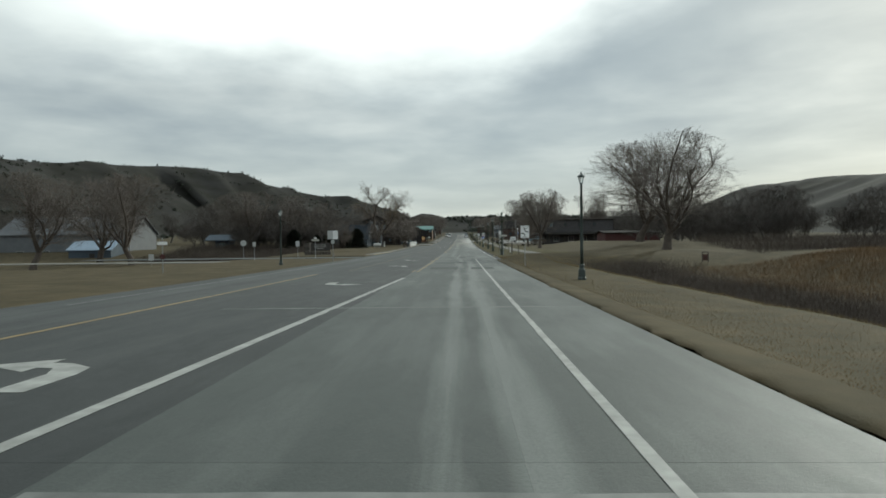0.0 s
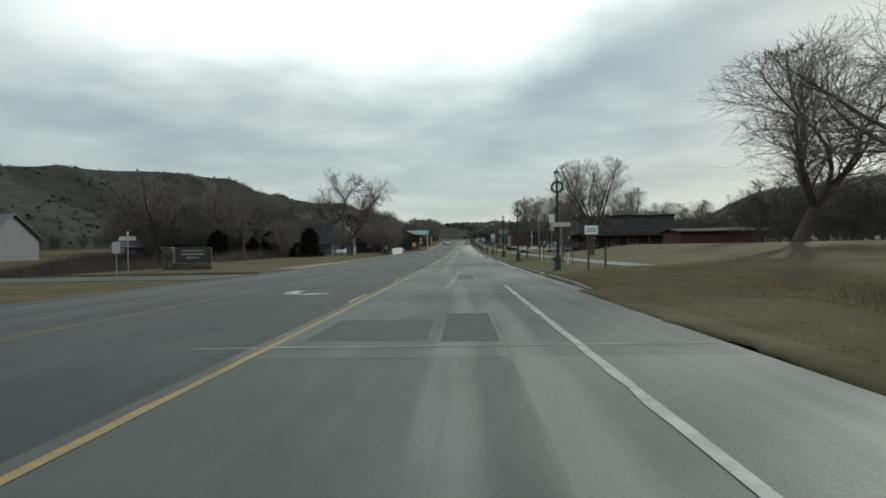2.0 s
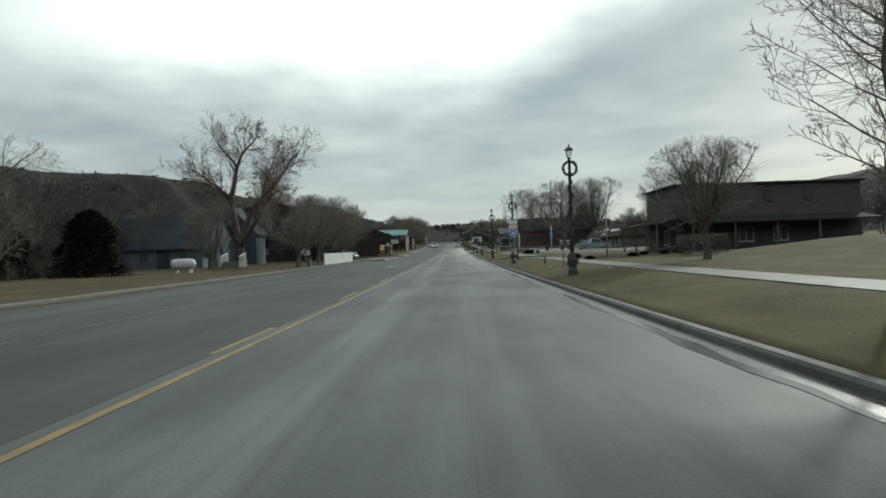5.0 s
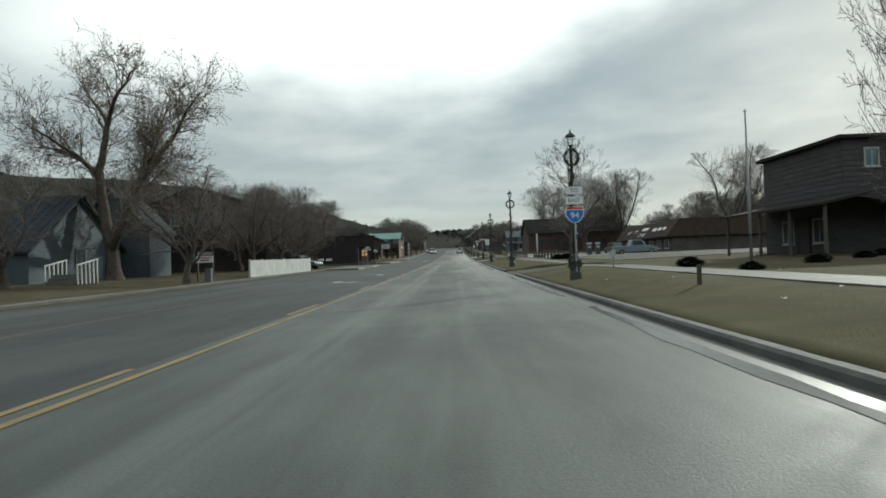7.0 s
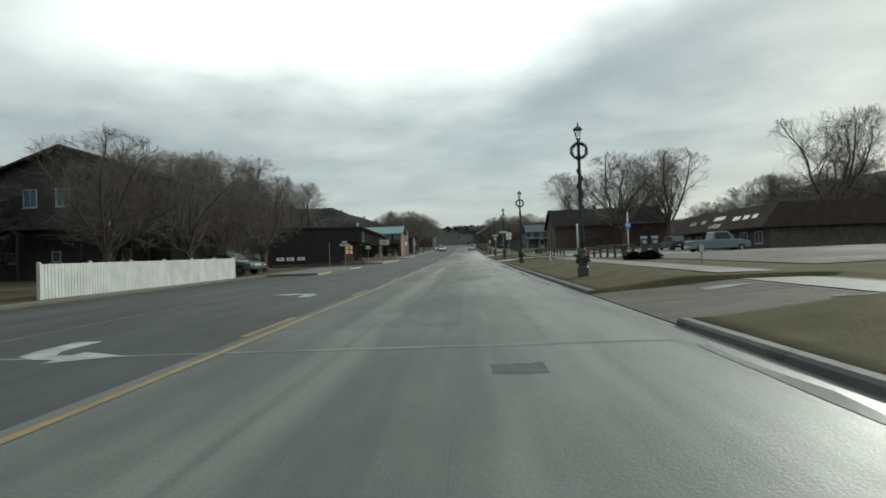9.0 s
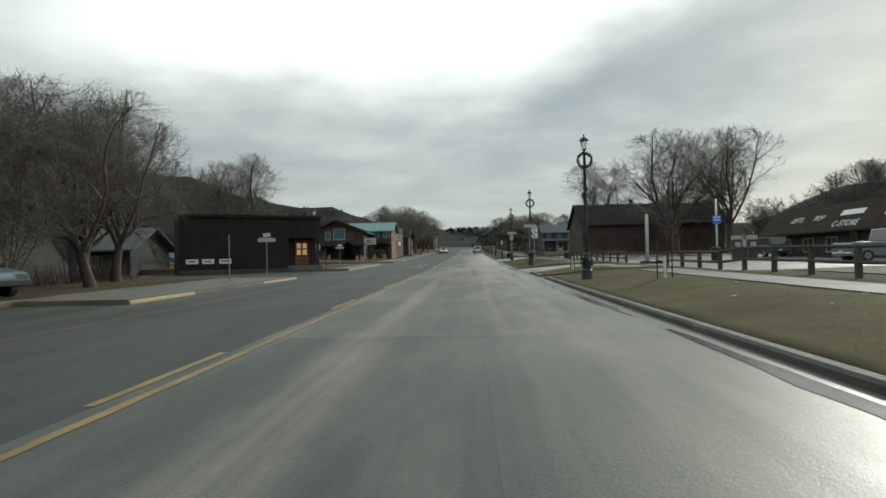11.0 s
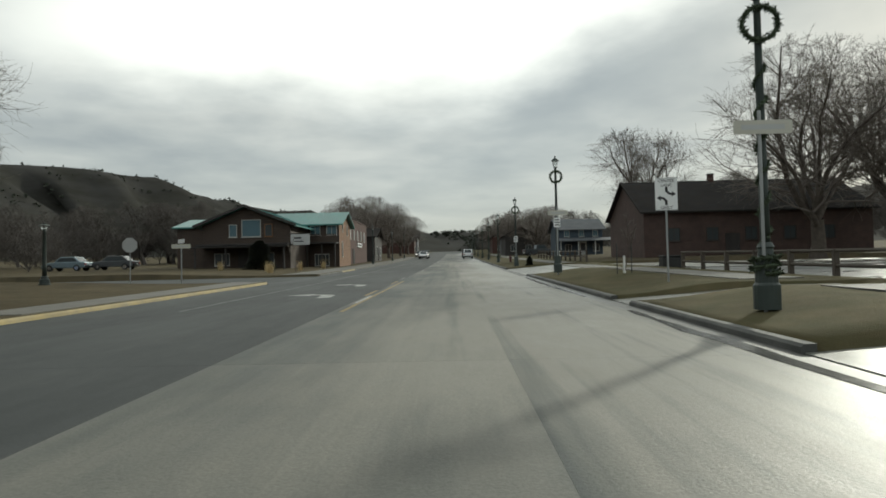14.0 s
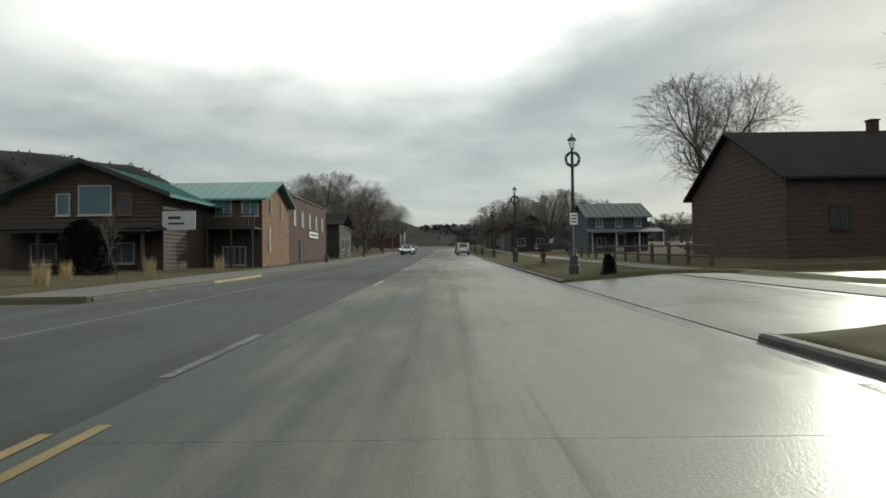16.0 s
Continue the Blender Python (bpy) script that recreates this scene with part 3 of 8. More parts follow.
strip("road_far", KERB_L, KERB_R, 377.6, 520, ASPHALT, "main street running on into the distance", "road", 0.0, 20)
strip("road_behind", KERB_L, KERB_R, -400, -40.4, ASPHALT, "road behind, grey concrete", "road", 0.0, 20)

# left shoulder and parking bays
strip("shoulder_left", -12.3, KERB_L - 0.01, -400, 165, ASPHALT, "broad paved shoulder of the street", "road", -0.004, 5)
strip("side_street_left", -60, KERB_L - 0.01, 182, 195, ASPHALT, "asphalt forecourt before the dark building", "road", -0.01, 2)
strip("side_street_left", -70, KERB_L - 0.01, 213.2, 223.5, ASPHALT, "asphalt side street joining the main street", "road", -0.01, 2)
strip("sidewalk_left", -10.6, KERB_L - 0.16, 196.5, 212.6, WALK, "concrete pavement along the corner lawn", "sidewalk", 0.14, 4)
strip("sidewalk_left", -11.6, KERB_L - 0.16, 224, 330, WALK, "concrete pavement in front of the shops", "sidewalk", 0.14, 4)
strip("sidewalk_left", -13.4, -12.34, 72, 181, WALK, "narrow gravelly pavement beside the street", "sidewalk", 0.125, 4)
strip("gravel_apron", -12.4, KERB_L - 0.16, 165.2, 181, WALK, "worn gravel and concrete corner of the side street", "gravel", 0.125, 4)
strip("park_entrance_road", -46, -12.3, 59, 65, ASPHALT, "side road to the park entrance", "road", 0.02, 3)
strip("park_entrance_loop", -60, -24, 47, 51, WALK, "pale concrete loop road before the entrance", "road", 0.02, 3)
# store lot
strip("store_forecourt", 11.2, 60, 172.2, 216.2, FORECOURT, "wet concrete forecourt of the store", "parking lot", 0.24, 5)
strip("gravel_lot", 12, 40, 146, 171, GRAVEL, "worn gravel parking lot", "parking lot", 0.03, 4, follow=True)


def driveway(y0, y1, reach, mat=WET):
    """A sloping concrete apron through the kerb, in panels."""
    d = thing("driveway", 0, 0, 0, "damp concrete driveway apron crossing the verge", "driveway", "driveways", "structure")
    n = max(1, round((y1 - y0) / 4.2))
    edges = spread(KERB_R + 0.01, reach, max(2, round((reach - KERB_R) / 3.4)))
    for i in range(n):
        a, b = y0 + (y1 - y0) * i / n + 0.012, y0 + (y1 - y0) * (i + 1) / n - 0.012
        for x0, x1 in zip(edges, edges[1:]):
            bm = bmesh.new()
            q = []
            for xx, yy in ((x0 + 0.012, a), (x1 - 0.012, a), (x1 - 0.012, b), (x0 + 0.012, b)):
                q.append((xx, yy, road_z(yy) + 0.01 + 0.26 * SMOOTH(3.9, 7.5, xx)))
            up = [bm.verts.new(p) for p in q]
            dn = [bm.verts.new((p[0], p[1], p[2] - 0.08)) for p in q]
            bm.faces.new(up)
            for k in range(4):
                bm.faces.new((up[k], dn[k], dn[(k + 1) % 4], up[(k + 1) % 4]))
            bmesh.ops.recalc_face_normals(bm, faces=list(bm.faces))
            part("panel", bm, mat, d)


for (a, b), reach in zip(DRIVES, (14.0, 7.45, 11.2, 7.45, 30.0)):
    driveway(a, b, reach, GRAVEL if a < 150 else WET)


def kerb_run(x, y0, y1, side, mat, label, low_start=False):
    """A kerb of 2.4 m stones with a rounded top edge."""
    k = thing("kerb", 0, 0, 0, label, "kerb", "kerbs", "structure")
    n = max(1, round((y1 - y0) / 3.0))
    for i in range(n):
        a, b = y0 + (y1 - y0) * i / n, y0 + (y1 - y0) * (i + 1) / n
        bm = bmesh.new()
        rings = []
        for yy in (a + 0.006, b - 0.006):
            z = road_z(yy)
            up = 0.25 if low_start and i == 0 and yy < a + 0.1 else 1.0
            rings.append([bm.verts.new((x + side * dx, yy, z + (dz * up if dz > 0 else dz))) for dx, dz in ((-0.02, -0.1), (-0.01, 0.07), (0.03, 0.105), (0.16, 0.108), (0.17, -0.1))])
        bm.faces.new(rings[0])
        bm.faces.new(rings[1][::-1])
        for i2 in range(5):
            bm.faces.new((rings[0][i2], rings[1][i2], rings[1][(i2 + 1) % 5], rings[0][(i2 + 1) % 5]))
        bmesh.ops.recalc_face_normals(bm, faces=list(bm.faces))
        part("kerbstone", bm, mat, k)


bounds = [59.2] + [v for d in DRIVES for v in d] + [330.0]
for a, b in zip(bounds[::2], bounds[1::2]):
    kerb_run(KERB_R, a, b, 1, KERB, "grey concrete kerb with a damp gutter")
kerb_run(KERB_R, 58.2, 59.2, 1, KERB_YELLOW, "kerb end painted faded yellow")
kerb_run(KERB_R, 47.65, 56.9, 1, KERB, "grey concrete kerb of the corner ramp", True)
strip("kerb_ramp", KERB_R + 0.02, 7.48, 56.95, 58.15, WALK, "concrete kerb ramp from the street to the sidewalk", "ramp", 0.06, 0.6)
strip("tactile_pad", KERB_R + 0.25, KERB_R + 1.0, 57.05, 58.05, KERB_YELLOW, "faded yellow tactile pad on the kerb ramp", "tactile pad", 0.075, 0.5)
kerb_run(KERB_L, 165, 169, -1, KERB_YELLOW, "kerb painted faded yellow")
kerb_run(KERB_L, 169, 176, -1, KERB, "low concrete kerb")
kerb_run(KERB_L, 176, 181.3, -1, KERB_YELLOW, "yellow painted kerb at the corner")
kerb_run(KERB_L, 195.6, 212.7, -1, KERB_YELLOW, "long kerb painted faded yellow")
kerb_run(KERB_L, 224.0, 232, -1, KERB, "grey concrete kerb")
kerb_run(KERB_L, 232, 238, -1, KERB_YELLOW, "kerb painted faded yellow")
kerb_run(KERB_L, 238, 330, -1, KERB, "grey concrete kerb")
kerb_run(-12.32, 74, 96, -1, KERB_YELLOW, "yellow painted kerb along the lawn")
kerb_run(-12.32, 96, 164, -1, KERB, "low weathered concrete kerb")

walk_r = thing("sidewalk_right", 0, 0, 0, "pale concrete sidewalk crossing the lawns", "sidewalk", kind="structure")
yy = 58.0
while yy < 330:
    b = yy + 1.8
    bm = bmesh.new()
    q = [(x, y2, road_z(y2) + 0.39) for x, y2 in ((7.5, yy + 0.01), (9.2, yy + 0.01), (9.2, b - 0.01), (7.5, b - 0.01))]
    if in_drive(yy) or in_drive(b):
        q = [(x, y2, road_z(y2) + 0.285) for x, y2, z in q]
    up, dn = [bm.verts.new(p) for p in q], [bm.verts.new((p[0], p[1], p[2] - 0.12)) for p in q]
    bm.faces.new(up)
    for k in range(4):
        bm.faces.new((up[k], dn[k], dn[(k + 1) % 4], up[(k + 1) % 4]))
    bmesh.ops.recalc_face_normals(bm, faces=list(bm.faces))
    part("paving_slab", bm, WALK, walk_r)
    yy = b


def stripe(x, y0, y1, width, mat, name, label, wobble=0.0, drift=0.0):
    bm = bmesh.new()
    rows = []
    for yy in spread(y0, y1, max(1, int((y1 - y0) / 0.6))):
        c = x + drift * (yy - y0)
        rows.append([bm.verts.new((c + sd * (width / 2 + wobble * noise.noise((yy * 1.7, 5 * sd, 1))), yy, road_z(yy) + 0.006)) for sd in (-1, 1)])
    for a, b in zip(rows, rows[1:]):
        bm.faces.new((a[0], a[1], b[1], b[0]))
    return solo(name, bm, mat, label, "road marking", kind="structure")


stripe(1.48, -60, 50.6, 0.12, PAINT_WHITE, "edge_line", "worn white edge line", 0.03)
stripe(-5.3, -60, 17.5, 0.18, PAINT_WHITE, "lane_line", "worn solid white turn lane line", 0.05, 0.0335)
stripe(-8.0, -60, 22, 0.14, PAINT_YELLOW, "yellow_line", "worn yellow line", 0.03)
stripe(-6.9, 26, 72, 0.12, FADED_YELLOW, "yellow_line", "faded yellow line along the turn lane", 0.03)
stripe(-6.9, 80, 176, 0.10, FADED_YELLOW, "yellow_line", "faded yellow line along the turn lane", 0.03)
stripe(-6.5, 198, 330, 0.10, FADED_WHITE, "lane_line", "thin faded lane line", 0.03)
stripe(-11.0, 5, 66, 0.12, FADED_WHITE, "edge_line", "faded white edge line", 0.03)
stripe(-2.52, 23.5, 58.5, 0.105, PAINT_YELLOW, "yellow_line", "yellow centre lane line", 0.02)
stripe(-2.52, 78, 180.5, 0.105, PAINT_YELLOW, "yellow_line", "yellow centre lane line", 0.02)
stripe(-2.52, 197, 213, 0.105, PAINT_YELLOW, "yellow_line", "yellow centre lane line", 0.02)
for y0 in (23.4, 44.5, 54.0, 88.5, 98.0, 107.5, 116.5, 126.0, 135.0, 144.0, 153.5, 162.5, 171.2, 202.5, 210.0):
    stripe(-2.80, y0, y0 + 2.8, 0.10, PAINT_YELLOW, "lane_dash", "yellow lane dash", 0.02)
stripe(-2.85, 214.6, 217.6, 0.12, FADED_WHITE, "lane_dash", "worn pale lane dash", 0.02)
for y0 in (199.4, 229.5, 244.0, 258.0, 272.0, 290.0):
    stripe(-2.6, y0, y0 + 3.0, 0.12, PAINT_WHITE, "lane_dash", "worn pale lane dash", 0.02)


def turn_arrow(x, y, flip):
    """A painted turn arrow: a stem that bends to the side, with a head."""
    body = [(-0.16, 0.0), (0.16, 0.0), (0.16, 1.0), (0.08, 1.45), (-0.25, 1.75), (-0.5, 1.8), (-0.5, 2.1), (-1.15, 1.62), (-0.5, 1.15), (-0.5, 1.45), (-0.3, 1.4), (-0.16, 1.0)]
    bm = bmesh.new()
    s = -1 if flip else 1
    vs = []
    for px, py in body:
        X, Y = x + 0.5 + px * 1.25, y + (s * (py - 1.0)) * 0.95
        if flip:
            X = x - 0.5 - px * 1.25
        vs.append(bm.verts.new((X, Y, road_z(Y) + 0.007)))
    f = bm.faces.new(vs)
    f.normal_update()
    if f.normal.z < 0:
        f.normal_flip()
    bmesh.ops.triangulate(bm, faces=list(bm.faces))
    solo("turn_arrow", bm, PAINT_WHITE, "worn white turn arrow painted in the centre lane", "road marking", "turn arrows", "structure")


for x, y, f in ((-5.4, -4.3, False), (-4.9, 13.5, True), (-4.6, 33.0, False), (-4.8, 48.3, True), (-4.7, 134.0, True), (-4.8, 144.8, False), (-4.5, 202.8, False), (-4.5, 209.6, False)):
    turn_arrow(x, y, f)


# pale sealed joints, patches and a ragged repair
SEAL = material("joint_seal", (0.19, 0.20, 0.187), 0.7, 0.4, 3, 0.1, 50, tint=(0.075, 0.08, 0.075), patch=0.4)
PATCH = material("road_patch", (0.040, 0.045, 0.043), 0.75, 0.3, 3, 0.3, 80, tint=(0.055, 0.061, 0.058), spec=0.3)


def flat_piece(pts, mat, name, label, lift):
    bm = bmesh.new()
    f = bm.faces.new([bm.verts.new((x, y, road_z(y) + lift)) for x, y in pts])
    f.normal_update()
    if f.normal.z < 0:
        f.normal_flip()
    bmesh.ops.triangulate(bm, faces=list(bm.faces))
    return solo(name, bm, mat, label, "road repair", "road repairs", "structure")


def ragged(x0, x1, y0, y1, seed, n=9, amp=0.12):
    rg = random.Random(seed)
    a = [(x0 + (x1 - x0) * i / n, y0 + rg.uniform(-amp, amp)) for i in range(n + 1)]
    b = [(x0 + (x1 - x0) * i / n, y1 + rg.uniform(-amp, amp)) for i in range(n + 1)]
    return a + b[::-1]


for k, (y, x0, x1) in enumerate(((-8.0, -2.7, 3.3), (3.6, -6.0, 3.3), (14.6, -5.0, 1.4), (26.4, -7.0, 3.3), (37.4, -3.5, 3.3), (47.4, -2.0, 3.3), (58.6, -8.0, 3.2), (74.8, -3.0, 1.5), (80.6, -8.0, 3.3), (117.2, -2.0, 3.3), (133.4, -6.5, 3.3), (174.5, -2.0, 3.3), (171.5, -6.0, 3.3), (205.0, -0.5, 3.3), (183.8, -8.0, 0.0))):
    flat_piece(ragged(x0, x1, y - 0.05, y + 0.05, k, 12, 0.02), SEAL, "joint_seal", "pale sealed joint across the road", 0.0045)
for k, (x0, x1, y0, y1) in enumerate(((-2.0, -0.2, 27.0, 30.5), (0.7, 2.2, 27.0, 30.0), (-0.22, 0.5, 55.5, 60.5), (-0.3, 0.5, 37.8, 41.5), (-2.2, -0.5, 38.0, 40.5), (0.9, 1.45, 131.6, 132.1))):
    flat_piece(ragged(x0, x1, y0, y1, 40 + k, 8, 0.06), PATCH, "road_patch", "darker repair patch in the road", 0.003)
rg0 = random.Random(4)
left = [(-0.58 + 0.012 * i + rg0.uniform(-0.05, 0.05), 49.0 + 0.6 * i) for i in range(31)]
right = [(x + 0.15 + rg0.uniform(-0.08, 0.08), y) for x, y in left]
flat_piece(left + right[::-1], SEAL, "ragged_repair", "ragged pale crack repair along the lane", 0.0048)

# melt water lying along the gutter, in thin patches
for k, (y0, y1, w) in enumerate(((62, 68, 0.10), (84, 97, 0.16), (104, 116, 0.2), (119, 133, 0.22), (146, 158, 0.16), (160, 175, 0.26), (187, 196, 0.2), (200, 214, 0.18))):
    rg1 = random.Random(70 + k)
    n = int((y1 - y0) / 0.8)
    inner = [(3.36 - w * rg1.uniform(0.2, 1.0) * math.sin(math.pi * (i + 0.4) / (n + 0.8)), y0 + (y1 - y0) * i / n) for i in range(n + 1)]
    outer = [(3.40 + 0.12 * rg1.random(), y0 + (y1 - y0) * i / n) for i in range(n + 1)]
    flat_piece(inner + outer[::-1], PUDDLE, "melt_water", "thin melt water lying along the gutter", 0.0055)
rg2 = random.Random(9)
for x, y, a, b in ((6.2, 139.6, 0.9, 0.35), (8.3, 140.1, 0.7, 0.25), (11.0, 139.2, 1.3, 0.4), (12.9, 140.3, 1.1, 0.3), (9.8, 137.4, 0.8, 0.3), (5.2, 137.2, 0.7, 0.22), (14.6, 148.5, 1.2, 0.5), (17.5, 150.5, 1.6, 0.6), (13.3, 152.5, 0.8, 0.3), (7.1, 136.0, 0.5, 0.2)):
    pts = [(x + a * rg2.uniform(0.7, 1.15) * math.cos(k * math.pi / 7), y + b * rg2.uniform(0.7, 1.15) * math.sin(k * math.pi / 7)) for k in range(14)]
    bm = bmesh.new()
    bm.faces.new([bm.verts.new((px, py, (ground_z(px, py) + 0.036 if px > 14 else road_z(py) + 0.015 + 0.26 * SMOOTH(3.9, 7.5, px)))) for px, py in pts])
    bmesh.ops.triangulate(bm, faces=list(bm.faces))
    solo("puddle", bm, PUDDLE, "shallow melt water puddle on the gravel drive", "puddle", "puddles", "structure")
for x, y in ((6.6, 104.6), (5.6, 112.9), (7.0, 113.8), (6.3, 119.5), (5.2, 122.0), (5.9, 158.0), (7.1, 159.2), (6.8, 163.5), (5.5, 160.6), (3.0, 163.1), (9.8, 121.0)):
    bm = bmesh.new()
    q = [bm.verts.new((rg2.uniform(0.02, 0.07) * math.cos(a), rg2.uniform(0.02, 0.07) * math.sin(a), rg2.uniform(0.0, 0.03))) for a in (0.3, 1.4, 2.7, 3.9, 5.1)]
    bm.faces.new(q)
    bmesh.ops.triangulate(bm, faces=list(bm.faces))
    bmesh.ops.solidify(bm, geom=list(bm.faces), thickness=0.004)
    solo("paper_scrap", bm, PAPER, "small white scrap of paper on the verge", "litter", "litter", at=pose(x, y, (ground_z(x, y) if x > 3.8 else road_z(y)) + 0.03, 0, 0, 40 * x))

# ---- hills ----
def hill(name, path, depth, label, seed, foot=0.0, step=9.0, rough=1.0):
    """An eroded ridge: crest points (x, y, height); it falls away to both sides with gullies."""
    pts = [Vector(p) for p in path]
    crest = []
    for a, b in zip(pts, pts[1:]):
        n = max(2, int((b - a).length / step))
        crest += [a.lerp(b, i / n) for i in range(n)]
    crest.append(pts[-1])
    rows = []
    m = 22
    for i, p in enumerate(crest):
        t = (crest[min(i + 1, len(crest) - 1)] - crest[max(i - 1, 0)])
        side = Vector((t.y, -t.x, 0)).normalized()
        row = []
        for j in range(-5, m + 1):
            u = j / m
            cap = 0.06
            fall = (1 - SMOOTH(cap, 1.0, u) ** 0.7) if u >= 0 else 1 - 0.25 * (-u * m / 5)
            gul = noise.fractal((p.x * 0.012 + seed, p.y * 0.012, u * 0.7), 1.0, 2.0, 5) * 0.30 * rough * SMOOTH(0.02, 0.25, u) * (1 - 0.6 * u)
            rib = abs(noise.noise((p.x * 0.035, p.y * 0.035, seed + u * 0.6))) * 0.20 * rough * SMOOTH(0.02, 0.2, u) * (1 - u)
            h = p.z * max(0.0, min(1.02, fall - rib + gul * 0.6)) + foot
            top = noise.noise((p.x * 0.02, p.y * 0.02, seed * 2)) * 0.035 * p.z * (1 - SMOOTH(0, 0.3, abs(u)))
            q = p + side * depth * u
            row.append((q.x, q.y, h + top - (2.0 if j == m else 0.0)))
        rows.append(row)
    w = m + 6
    vs = [v for r in rows for v in r]
    fs = [(i * w + j, i * w + j + 1, (i + 1) * w + j + 1, (i + 1) * w + j) for i in range(len(rows) - 1) for j in range(w - 1)]
    me = bpy.data.meshes.new(name)
    me.from_pydata(vs, [], fs)
    me.materials.append(HILL)
    for pl in me.polygons:
        pl.use_smooth = True
    return tagged(new(name, me), label, "hill", "badlands hills", "structure")


mesa = hill("mesa", [(-420, -250, 50), (-380, 100, 52), (-365, 330, 60), (-355, 451, 68), (-350, 552, 79), (-340, 640, 86), (-300, 700, 88), (-274, 727, 87), (-262, 760, 78), (-256, 800, 73), (-249, 844, 80), (-240, 862, 74), (-205, 880, 68), (-170, 890, 69), (-150, 905, 60), (-110, 960, 46)], 190, "flat-topped eroded badlands butte with sparse scrub", 2.3, rough=1.5)
far_ridge = hill("ridge", [(-330, 700, 34), (-200, 690, 29), (-125, 660, 26), (-78, 645, 23), (-52, 635, 25), (-40, 630, 30), (-31, 630, 29), (-19, 632, 24.5), (0, 640, 26), (30, 642, 27), (62, 640, 26), (130, 640, 25), (260, 630, 26), (340, 600, 30)], 150, "dark low ridge across the end of the valley", 11.0, step=6.0)
hill("ridge", [(900, 1100, 90), (500, 900, 74), (360, 700, 62), (320, 520, 52), (330, 380, 46), (360, 200, 48), (420, 0, 50), (480, -300, 60)], 210, "long dark ridge beyond the trees", 5.1)


